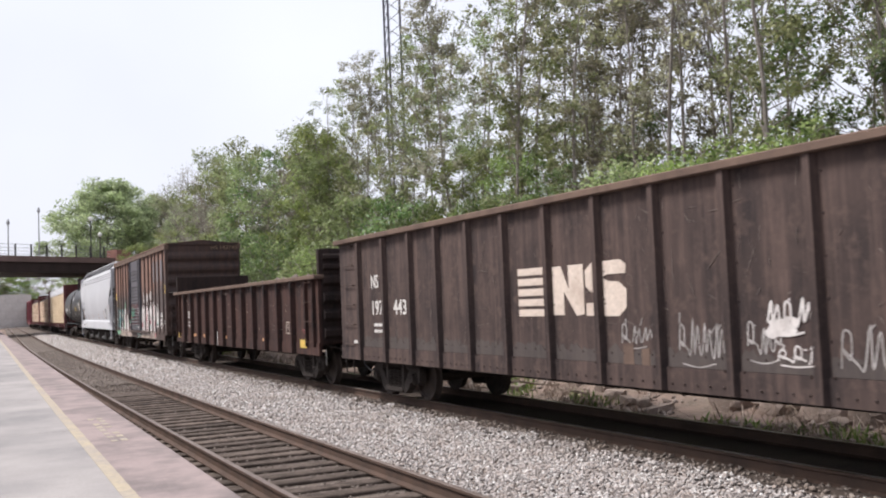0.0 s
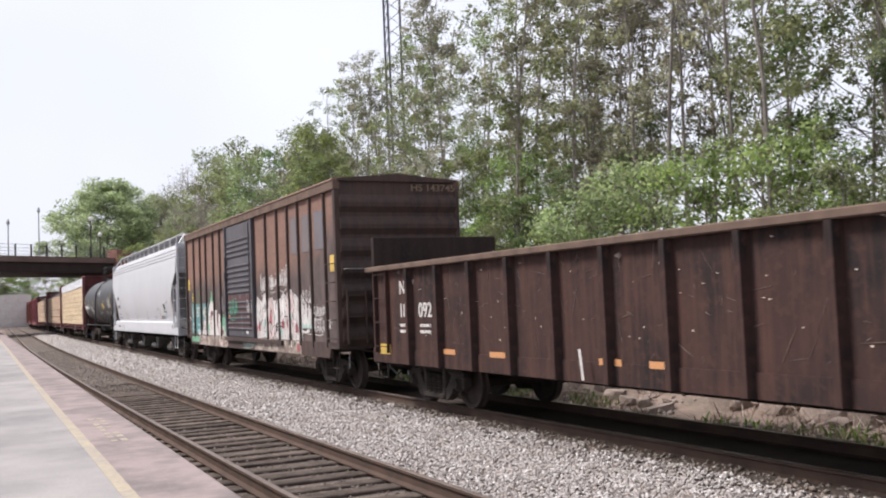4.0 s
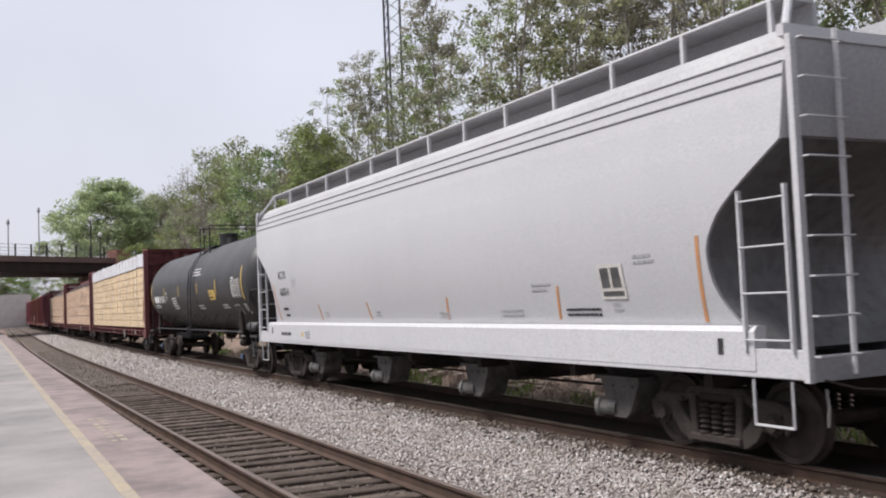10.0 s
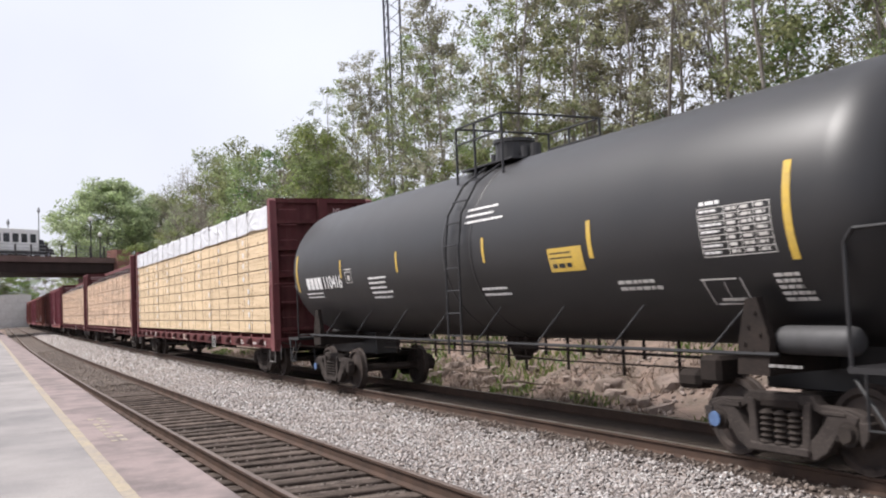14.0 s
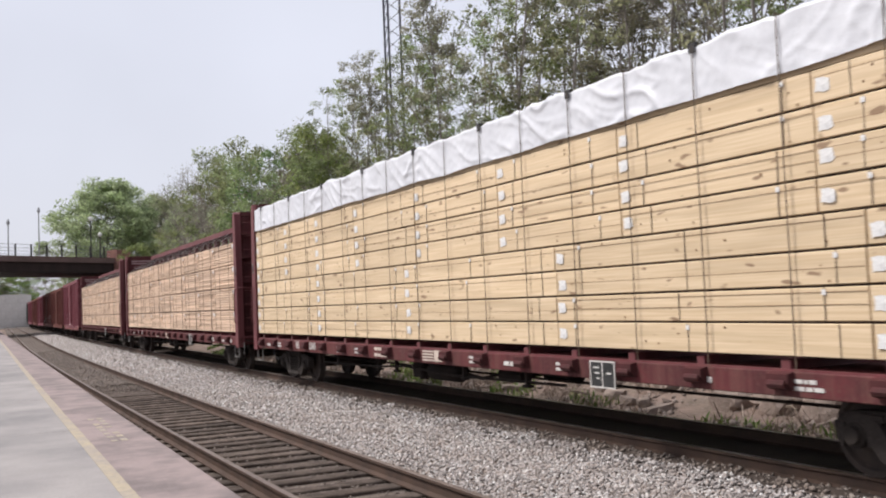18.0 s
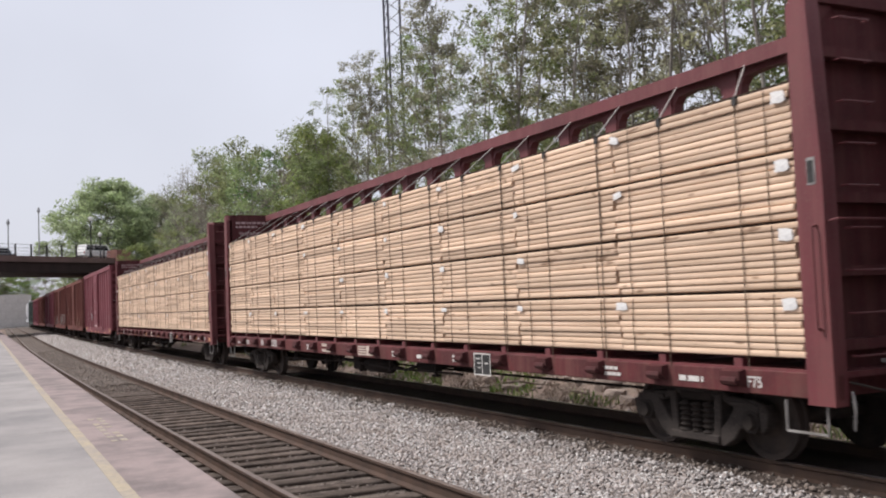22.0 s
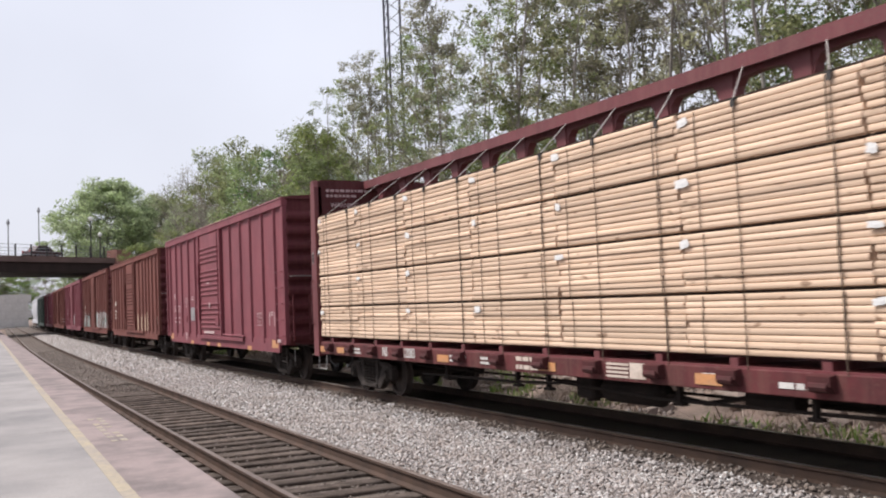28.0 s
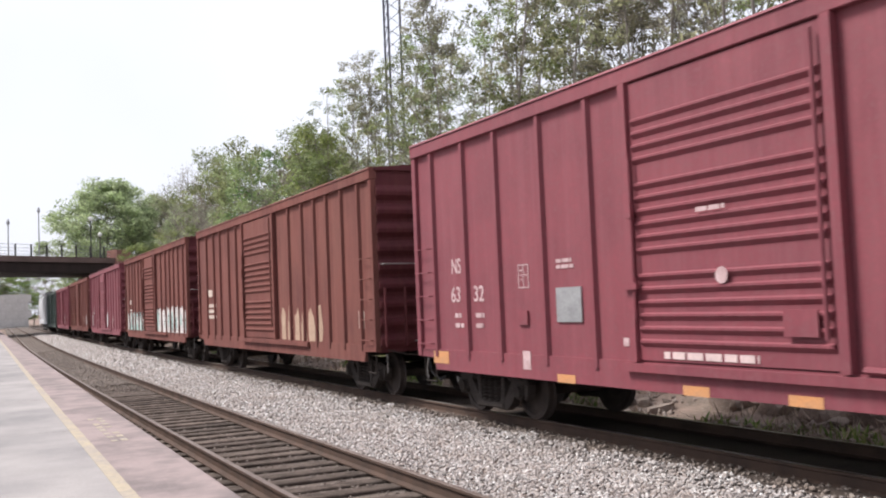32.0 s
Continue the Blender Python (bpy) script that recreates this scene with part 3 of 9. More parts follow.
for x, y, hh in ((19.5, 117.5, 9.0), (21.0, 107.0, 9.5), (25.5, 112, 11.5), (30, 122, 12.5), (25.2, 126.5, 12)):
    plant(FULL[rng.randrange(4)], x, y, hh, 12.0, rng.uniform(0, 6.28))
for i in range(13):                                                              # far wood beyond the wall
    x = -30 + i * 3.5 + rng.uniform(-1, 1)
    if x < 14.5:
        plant(FULL[rng.randrange(4)], x, 226 + rng.uniform(-5, 5), rng.uniform(11.5, 13.5), 12.0, rng.uniform(0, 6.28), 1.5)
for x, y, hh in ((9.3, 223, 11.5), (11.6, 229, 12.5), (13.8, 222, 12.0), (15.6, 230, 12.8)):
    plant(FULL[rng.randrange(4)], x, y, hh, 12.0, rng.uniform(0, 6.28), 1.3)
plant(FULL[0], 19.0, 205, 8.5, 12.0, 1.0, 1.4)

# ---------------------------------------------------------------- lamps on the overpass
def bridge_lamp(x, y, h, kind):
    lp = thing("street_lamp", "slim grey lamp post on the overpass" if kind else "black lamp post with a pale globe on the overpass", "street lamp", "lamps on the overpass",
               m=bridge.matrix_basis @ Matrix.Translation((x, y, 8.75)))
    bm = B()
    rod(bm, (0, 0, 0), (0, 0, h), 0.09, 8, 0.06)
    rod(bm, (0, 0, 0), (0, 0, 0.5), 0.16, 8, 0.10)
    part("post", bm, M_PALERAIL if kind else M_BLACKIRON, lp)
    bm = B()
    if kind:
        lathe(bm, [(0, -0.35), (0.16, -0.30), (0.20, 0.0), (0.12, 0.25), (0, 0.42)], 10, Matrix.Translation((0, 0, h + 0.2)) @ Matrix.Rotation(radians(-90), 4, "Y"))
    else:
        lathe(bm, [(0, -0.25), (0.2, -0.16), (0.26, 0.05), (0.17, 0.24), (0, 0.3)], 12, Matrix.Translation((0, 0, h + 0.2)) @ Matrix.Rotation(radians(-90), 4, "Y"))
    part("lantern", bm, M_PALERAIL if kind else M_GLOBE, lp)


bridge_lamp(11.18, 8.0, 6.1, True)
bridge_lamp(6.89, 8.0, 4.4, True)
bridge_lamp(13.14, 1.0, 4.6, False)
bridge_lamp(14.53, 1.0, 2.7, False)

# lattice mast
mast = thing("radio_mast", "slender grey steel lattice mast", "mast", m=pose(44.6, 97.8, 0.5, 0, 0, 20))
bm = B()
legs = [(-0.95, -0.55), (0.95, -0.55), (0.0, 1.1)]
for lx, ly in legs:
    rod(bm, (lx, ly, 0), (lx, ly, 46), 0.13, 5)
part("leg", bm, M_MAST, mast)
bm = B()
for i in range(30):
    z = i * 1.5
    for a in range(3):
        p, q = legs[a], legs[(a + 1) % 3]
        rod(bm, (*p, z), (*q, z + 1.5), 0.04, 4)
part("lattice", bm, M_MAST, mast)
bm = B()
bent(bm, [(0.9, -0.5, 32.6), (4.6, -0.5, 33.0)], 0.05, 5)
bent(bm, [(0.9, -0.5, 31.4), (4.6, -0.5, 33.0)], 0.035, 5)
bent(bm, [(0.9, -0.5, 28.0), (4.4, -0.5, 33.0)], 0.02, 4)
for k in range(5):
    rod(bm, (2.2 + 0.55 * k, -0.5, 32.4), (2.2 + 0.55 * k, -0.5, 33.4), 0.02, 4)
part("antenna_arm", bm, M_MAST, mast, "side arm with short aerials")

# ---------------------------------------------------------------- stones, weeds and rubble
OCTA = np.array([(1, 0, 0), (-1, 0, 0), (0, 1, 0), (0, -1, 0), (0, 0, 0.75), (0, 0, -0.75)], float)
OFACE = np.array([(0, 2, 4), (2, 1, 4), (1, 3, 4), (3, 0, 4), (2, 0, 5), (1, 2, 5), (3, 1, 5), (0, 3, 5)])


def stones(name, label, spots, sizes, mat, seed):
    rg = np.random.RandomState(seed)
    n = len(spots)
    k = np.asarray(sizes)[:, None, None]
    v = OCTA[None] * rg.uniform(0.55, 1.25, (n, 6, 1)) + rg.normal(0, 0.14, (n, 6, 3))
    a = rg.uniform(0, 6.283, n)
    c, s = np.cos(a)[:, None], np.sin(a)[:, None]
    tilt = rg.uniform(-0.7, 0.7, n)[:, None]
    x, y, z = v[..., 0], v[..., 1], v[..., 2]
    y, z = y * np.cos(tilt) - z * np.sin(tilt), y * np.sin(tilt) + z * np.cos(tilt)
    x, y = x * c - y * s, x * s + y * c
    v = np.stack([x, y, z], -1) * k + np.asarray(spots)[:, None]
    f = (OFACE[None] + 6 * np.arange(n)[:, None, None]).reshape(-1, 3)
    return tagged(new(name, mesh_np(name, v.reshape(-1, 3), f, mat)), label, "ballast", kind="stuff")


def scatter(rg, n, s0, s1, o0, o1, power=1.0):
    s = s0 + (s1 - s0) * rg.rand(n) ** power
    o = rg.uniform(o0, o1, n)
    return s, o


def bed_height(o):
    return float(np.interp(o, [b[0] for b in BED], [b[1] for b in BED]))


rg = np.random.RandomState(3)
spots, sizes = [], []
for n, s0, s1, r0, r1 in ((40000, 5.0, 17.0, 0.014, 0.033), (24000, 17.0, 34.0, 0.02, 0.042), (12000, 34.0, 75.0, 0.04, 0.07), (6000, 75.0, 125.0, 0.07, 0.11)):
    s, o = scatter(rg, n, s0, s1, 0.98, 3.42)
    for a, b in zip(s, o):
        p = along(near_track, a, b)
        spots.append((p.x, p.y, bed_height(b) + rg.uniform(-0.008, 0.022)))
    sizes += list(rg.uniform(r0, r1, n))
for n, s0, s1, r0, r1 in ((9500, 4.5, 17.0, 0.014, 0.035), (6500, 17.0, 36.0, 0.02, 0.044), (3500, 36.0, 80.0, 0.045, 0.08)):
    s, o = scatter(rg, n, s0, s1, -1.95, -0.92)                       # shoulder up to the freight rail
    for a, b in zip(s, o):
        if b > -1.25 + 0.30 * noise.noise(Vector((a * 1.7, 3.0, 1.0))):
            continue
        p = along(far_track, a, b)
        spots.append((p.x, p.y, float(np.interp(b, (-1.95, -1.2, -0.9), (-0.19, -0.145, -0.145))) + rg.uniform(-0.008, 0.03)))
        sizes.append(rg.uniform(r0, r1))
stones("ballast_stones", "pale grey and pinkish crushed ballast between the tracks", spots, sizes, M_STONES, 4)
spots, sizes = [], []
s, o = scatter(rg, 7000, 5.5, 26.0, -1.44, 0.95)
for a, b in zip(s, o):
    p = along(near_track, a, b)
    spots.append((p.x, p.y, bed_height(b) + rg.uniform(-0.01, 0.012)))
sizes += list(rg.uniform(0.012, 0.032, len(s)))
s, o = scatter(rg, 5000, 26.0, 60.0, -1.44, 0.95)
for a, b in zip(s, o):
    p = along(near_track, a, b)
    spots.append((p.x, p.y, -0.165 + rg.uniform(-0.01, 0.012)))
sizes += list(rg.uniform(0.02, 0.04, len(s)))
s, o = scatter(rg, 2500, 4.0, 40.0, -1.3, -0.8)
for a, b in zip(s, o):
    p = along(far_track, a, b)
    spots.append((p.x, p.y, -0.16 + rg.uniform(-0.01, 0.02)))
sizes += list(rg.uniform(0.02, 0.045, len(s)))
stones("track_grit", "dark brown dirty gravel among the ties", spots, sizes, M_GRIT, 5)

# weeds along the bank
rg = np.random.RandomState(8)
n = 26000
y = 4 + 62 * rg.rand(n) ** 1.3
d = 3.1 + 5.5 * rg.rand(n) ** 1.2
clump = np.array([noise.noise(Vector((dd * 0.7, yy * 0.35, 9.0))) for dd, yy in zip(d, y)])
drift = np.exp(-((y - 27.5) / 4.5) ** 2) * np.exp(-((d - 5.5) / 2.0) ** 2) + 0.9 * np.exp(-((y - 10.6) / 2.2) ** 2) * np.exp(-((d - 3.2) / 0.35) ** 2)
keep = clump + 0.75 * drift > 0.30
y, d = y[keep], d[keep]
x = X_FAR + 0.0287 * np.maximum(y - 35, 0) + d
z = np.array([ground_height(a, b) for a, b in zip(x, y)])
n = len(x)
hgt = rg.uniform(0.05, 0.26, n)
ang = rg.uniform(0, 6.283, n)
w = rg.uniform(0.008, 0.02, n) * (1 + y / 25)
lean = rg.normal(0, 0.45, (n, 2)) * hgt[:, None]
base = np.stack([x, y, z - 0.02], 1)
side = np.stack([np.cos(ang) * w, np.sin(ang) * w, np.zeros(n)], 1)
mid = base + np.stack([lean[:, 0] * 0.4, lean[:, 1] * 0.4, hgt * 0.6], 1)
tip = base + np.stack([lean[:, 0], lean[:, 1], hgt], 1)
v = np.stack([base - side, base + side, mid + side * 0.8, mid - side * 0.8, tip], 1).reshape(-1, 3)
i5 = 5 * np.arange(n)[:, None]
f = np.concatenate([i5 + np.array([[0, 1, 2]]), i5 + np.array([[0, 2, 3]]), i5 + np.array([[3, 2, 4]])])
tagged(new("weeds", mesh_np("weeds", v, f, M_BLADE)), "rough green and straw weeds on the bank", "grass", kind="stuff")

M_STRAW = leaf_mat("dry_straw", (0.13, 0.098, 0.075), (0.23, 0.178, 0.135), (0.37, 0.30, 0.235), 0.3)
rg = np.random.RandomState(18)
n = 24000
y = 4 + 45 * rg.rand(n) ** 1.4
d = 3.0 + 5.0 * rg.rand(n)
keep = np.array([noise.noise(Vector((dd * 0.9, yy * 0.6, 19.0))) for dd, yy in zip(d, y)]) > -0.05
y, d = y[keep], d[keep]
x = X_FAR + 0.0287 * np.maximum(y - 35, 0) + d
z = np.array([ground_height(a, b) for a, b in zip(x, y)])
n = len(x)
hgt = rg.uniform(0.04, 0.30, n)
ang = rg.uniform(0, 6.283, n)
w = rg.uniform(0.004, 0.012, n) * (1 + y / 25)
droop = rg.normal(0, 0.8, (n, 2)) * hgt[:, None]
base = np.stack([x, y, z - 0.02], 1)
side = np.stack([np.cos(ang) * w, np.sin(ang) * w, np.zeros(n)], 1)
tip = base + np.stack([droop[:, 0], droop[:, 1], hgt], 1)
v = np.stack([base - side, base + side, tip + side * 0.3, tip - side * 0.3], 1).reshape(-1, 3)
tagged(new("dry_grass", mesh_np("dry_grass", v, np.arange(4 * n).reshape(-1, 4), M_STRAW)), "dead straw and stalks on the bank", "grass", kind="stuff")

# broken stone and clods over the bank
rg = np.random.RandomState(21)
n = 5200
yv = 3.5 + 40 * rg.rand(n) ** 1.3
dv = 2.7 + 4.2 * rg.rand(n) ** 1.4
ok = np.array([noise.noise(Vector((dd * 0.9, yy * 0.5, 4.0))) for dd, yy in zip(dv, yv)]) > -0.12
yv, dv = yv[ok], dv[ok]
spots = [(X_FAR + dd + 0.0287 * max(yy - 35, 0), yy, ground_height(X_FAR + dd, yy) + 0.01) for dd, yy in zip(dv, yv)]
stones("bank_rubble", "pinkish broken stone and clods strewn over the bank", spots, list(rg.uniform(0.02, 0.10, len(spots)) ** 1.0), M_BANKSTONE, 6)
# pale boulders set in the foot of the bank
rg2 = random.Random(31)
for i, (x, yy, w, d, hh) in enumerate(((12.75, 9.3, 0.75, 0.5, 0.42), (12.8, 10.3, 0.6, 0.5, 0.50), (12.85, 11.25, 0.65, 0.55, 0.46), (12.9, 12.3, 0.55, 0.5, 0.36), (13.0, 13.6, 0.7, 0.5, 0.30), (13.3, 15.8, 0.5, 0.4, 0.26), (13.1, 17.6, 0.4, 0.4, 0.2), (12.7, 8.2, 0.6, 0.5, 0.36), (12.7, 7.2, 0.5, 0.4, 0.30))):
    bm = B()
    bmesh.ops.create_icosphere(bm, subdivisions=3, radius=1.0)
    for vv in bm.verts:
        q = vv.co.copy()
        q *= 1 + 0.30 * noise.noise(q * 1.4 + Vector((i * 5.3, 2, 0))) + 0.10 * noise.noise(q * 4.0 + Vector((i * 2.1, 0, 5)))
        vv.co = (max(-0.7, min(0.85, q.x)) * d * 1.1, max(-0.9, min(0.9, q.y)) * w * 0.68, max(-0.7, min(0.85, q.z)) * hh)
    tagged(part("boulder", bm, M_BOULDER, m=pose(x, yy, ground_height(x, yy) + 0.02, rg2.uniform(-8, 8), rg2.uniform(-8, 8), rg2.uniform(-20, 20))),
           "pale pinkish boulder set in the foot of the bank", "boulder", "boulders on the bank")
# rubble and dead branches on the bank
rg2 = random.Random(12)
for i in range(34):
    s = 4.5 + i * 0.72 + rg2.uniform(-0.3, 0.3)
    dd = rg2.uniform(3.2, 5.2)
    x = X_FAR + dd
    bm = B()
    bmesh.ops.create_icosphere(bm, subdivisions=2, radius=1.0)
    sx, sy, sz = rg2.uniform(0.08, 0.30), rg2.uniform(0.08, 0.34), rg2.uniform(0.05, 0.15)
    for vv in bm.verts:
        q = vv.co
        q *= 1 + 0.45 * noise.noise(q * 1.9 + Vector((i * 3.1, 0, 0)))
        vv.co = (max(-0.72, min(0.72, q.x)) * sx * 1.3, max(-0.75, min(0.75, q.y)) * sy * 1.3, max(-0.6, min(0.6, q.z)) * sz * 1.5)
    tagged(part("rubble_block", bm, M_RUBBLE, m=pose(x, s, ground_height(x, s) + 0.05, rg2.uniform(-12, 12), rg2.uniform(-12, 12), rg2.uniform(0, 360))),
           "pale broken concrete lump on the weedy bank", "rubble", "rubble on the bank")
for i in range(16):
    s, dd = rg2.uniform(5, 24), rg2.uniform(3.0, 6.0)
    x = X_FAR + dd
    bm = B()
    p = Vector((0, 0, 0))
    a = rg2.uniform(0, 6.28)
    pts = [p.copy()]
    for _ in range(4):
        p = p + Vector((math.cos(a), math.sin(a), rg2.uniform(-0.12, 0.3))) * rg2.uniform(0.25, 0.5)
        a += rg2.uniform(-0.5, 0.5)
        pts.append(p.copy())
    bent(bm, pts, rg2.uniform(0.012, 0.03), 5)
    tagged(part("dead_branch", bm, M_STICK, m=pose(x, s, ground_height(x, s) + 0.06)), "bare dead branch lying on the bank", "branch", "dead branches")
# litter beside the near rail
for i, (s, o) in enumerate(((26.3, -1.30), (23.4, -1.20), (9.05, -1.15), (9.4, -1.3))):
    bm = B()
    bmesh.ops.create_icosphere(bm, subdivisions=1, radius=0.07)
    for vv in bm.verts:
        vv.co = (vv.co.x * (1 + 0.5 * noise.noise(vv.co * 20)), vv.co.y * 0.7, vv.co.z * 0.45)
    p = along(near_track, s, o, -0.17)
    tagged(part("litter", bm, M_PAPER, m=pose(*p, 0, 0, 40 * i)), "crumpled white paper litter beside the rail", "litter", "litter")

# platform joints and worn lettering
bm = B()
for s in [9, 15, 21, 27, 33, 42]:
    p, q = along(platform_line, s, -9.0, 0.199), along(platform_line, s, -0.94, 0.2015)
    u = Vector((0, 0.006, 0))
    bm.faces.new([bm.verts.new(c) for c in (p - u, q - u, q + u, p + u)])
part("expansion_joint", bm, M_BED, plat, "dark expansion joints in the slab")
bm = B()
rg3 = random.Random(2)
for k in range(9):
    s = 12.9 + 0.42 * k
    for r in range(2):
        if rg3.random() < 0.85:
            a, b = along(platform_line, s, -0.55 + 0.13 * r, 0.2), along(platform_line, s + rg3.uniform(0.12, 0.3), -0.47 + 0.13 * r, 0.204)
            box(bm, a.x, b.x, a.y, b.y, 0.2, 0.2035)
part("worn_lettering", bm, M_YELLOW, plat, "worn yellow illegible lettering")

# ties, one by one
bm = B()
box(bm, -1.3, 1.3, -0.115, 0.115, -0.34, -0.172, 0.012)
TIE = None
near_ties = thing("near_ties", "weathered dark wooden ties of the station track", "railway tie", kind="structure")
far_ties = thing("far_ties", "dark wooden ties of the freight track", "railway tie", kind="structure")
rg3 = random.Random(4)
for track, root, count, step_s in ((near_track, near_ties, 166, 0.52), (far_track, far_ties, 106, 0.52)):
    for i in range(count):
        s = -5.12 + i * step_s
        x, yy, th = track(s + rg3.uniform(-0.02, 0.02))
        m = pose(x + rg3.uniform(-0.05, 0.05), yy, rg3.uniform(-0.012, 0.002), 0, 0, -math.degrees(th) + rg3.uniform(-1.2, 1.2))
        if TIE is None:
            TIE = part("tie", bm, M_TIE, root, m=m)
        else:
            again(TIE, m, root)

# ---------------------------------------------------------------- rolling stock: shared bits
M_TRUCK = surface("truck_grime", (0.021, 0.017, 0.0155), (0.032, 0.025, 0.022), (0.056, 0.041, 0.034), 3, 40, rough=0.92, relief=0.4)
M_SPRING = surface("dusty_spring_steel", (0.042, 0.034, 0.030), (0.026, 0.022, 0.02), (0.07, 0.054, 0.046), 4, 40, rough=0.8, relief=0.2)
M_SIDEFRAME = surface("dusty_cast_steel", (0.052, 0.043, 0.039), (0.032, 0.027, 0.025), (0.11, 0.09, 0.08), 3, 30, rough=0.9, relief=0.4)
M_PALEROD = surface("worn_bare_rod", (0.24, 0.225, 0.215), (0.15, 0.135, 0.125), None, 4, 30, rough=0.6)
M_WHEEL = surface("wheel_steel", (0.060, 0.044, 0.037), (0.038, 0.030, 0.027), (0.09, 0.062, 0.05), 4, 40, rough=0.75, metal=0.2)
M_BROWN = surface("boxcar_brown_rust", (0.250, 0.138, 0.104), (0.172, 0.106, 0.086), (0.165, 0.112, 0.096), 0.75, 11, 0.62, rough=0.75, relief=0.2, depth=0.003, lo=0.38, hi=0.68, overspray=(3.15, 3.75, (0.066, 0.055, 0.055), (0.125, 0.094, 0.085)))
M_PRIMER = surface("boxcar_grey_overpaint", (0.070, 0.071, 0.086), (0.048, 0.047, 0.055), (0.105, 0.080, 0.076), 0.8, 30, 0.5, rough=0.6, relief=0.2)
M_RED = surface("boxcar_red_paint", (0.192, 0.040, 0.053), (0.152, 0.034, 0.046), (0.225, 0.070, 0.082), 0.9, 14, 0.38, rough=0.68, relief=0.15, depth=0.004)
M_REDBROWN = surface("boxcar_red_brown", (0.160, 0.056, 0.047), (0.112, 0.042, 0.038), (0.20, 0.088, 0.070), 0.6, 18, 0.5, rough=0.78, relief=0.2)
M_MAROON = surface("maroon_paint", (0.14, 0.030, 0.036), (0.10, 0.024, 0.028), (0.18, 0.065, 0.06), 0.7, 30, 0.4, rough=0.6, relief=0.15)
M_GOND = surface("gondola_black_brown", (0.060, 0.0425, 0.0385), (0.027, 0.0215, 0.022), (0.135, 0.092, 0.079), 1.5, 6, 0.5, rough=0.75, relief=0.45, depth=0.006)
M_GOND2 = surface("gondola_dark_rust", (0.047, 0.0262, 0.0235), (0.020, 0.0158, 0.0160), (0.092, 0.046, 0.036), 1.2, 9, 0.6, rough=0.8, relief=0.5, depth=0.007)
# Gondola ends: a darker brown than the sides.
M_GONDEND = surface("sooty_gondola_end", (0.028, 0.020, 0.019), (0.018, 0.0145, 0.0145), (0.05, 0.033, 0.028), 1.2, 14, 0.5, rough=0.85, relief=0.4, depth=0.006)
M_RUSTEDGE = surface("rusty_top_edge", (0.145, 0.10, 0.078), (0.095, 0.066, 0.055), (0.20, 0.13, 0.10), 2, 40, rough=0.9, relief=0.5, depth=0.006)
M_HOPWHITE = surface("hopper_pale_grey", (0.53, 0.53, 0.55), (0.50, 0.50, 0.52), (0.44, 0.43, 0.43), 0.5, 40, 0.15, rough=0.45, relief=0.0)
# Set below the sill's grey; holds some shade of the down-curving side.
M_HOPBODY = surface("hopper_body_grey", (0.50, 0.50, 0.52), (0.475, 0.475, 0.495), (0.455, 0.45, 0.46), 0.35, 55, 0.16, rough=0.40, relief=0.0)
# The hopper's own paint, darkened for the shade under its ends.
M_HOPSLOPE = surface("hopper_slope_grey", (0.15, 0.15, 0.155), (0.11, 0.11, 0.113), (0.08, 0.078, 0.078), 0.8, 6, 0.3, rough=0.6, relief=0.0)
M_HOPCHUTE = surface("dusty_chute", (0.060, 0.056, 0.054), (0.038, 0.035, 0.034), (0.10, 0.092, 0.086), 1.5, 20, 0.4, rough=0.8, relief=0.2)
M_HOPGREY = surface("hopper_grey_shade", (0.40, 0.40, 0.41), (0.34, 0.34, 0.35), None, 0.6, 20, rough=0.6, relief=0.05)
M_TANK = surface("tank_black_paint", (0.0125, 0.012, 0.013), (0.016, 0.015, 0.0162), None, 0.5, 4, 0.2, rough=0.46, relief=0.0)
M_TANK.node_tree.nodes["Principled BSDF"].inputs["Specular IOR Level"].default_value = 0.55
M_TANKMARK = surface("clean_white_stencil", (0.82, 0.81, 0.80), (0.70, 0.69, 0.68), None, 5, 40, rough=0.7, relief=0.0)
M_SCRAP = surface("scrap_load", (0.16, 0.13, 0.115), (0.09, 0.07, 0.06), (0.26, 0.22, 0.20), 4, 30, rough=0.9)
M_PRINT = surface("faded_small_print", (0.30, 0.29, 0.28), (0.20, 0.19, 0.185), None, 6, 40, rough=0.7, relief=0.0)
M_WHITE = surface("white_marking", (0.62, 0.60, 0.57), (0.50, 0.47, 0.44), None, 5, 40, rough=0.7, relief=0.05)
M_CREAM = surface("faded_cream_marking", (0.60, 0.51, 0.44), (0.48, 0.39, 0.33), None, 2, 20, 0.3, rough=0.75, relief=0.05)
M_ORANGE = surface("orange_reflector", (0.54, 0.25, 0.10), (0.46, 0.24, 0.12), None, 6, 40, rough=0.5, relief=0.0)
M_YELTAG = surface("yellow_reflector", (0.62, 0.41, 0.07), (0.52, 0.36, 0.09), None, 6, 40, rough=0.45, relief=0.0)
M_DARKMARK = surface("dark_marking", (0.03, 0.03, 0.03), (0.05, 0.05, 0.05), None, 5, 40, rough=0.7, relief=0.0)

WHEEL_R = 0.435
SPEED_ROWS = [0.1 * i for i in range(321)]


def travelled(t):
    """How far the train has rolled towards the camera."""
    u = t - 16.0
    return 5.19986 * t + 0.03317 * u * u / 2 + 0.00183 * u ** 3 / 6


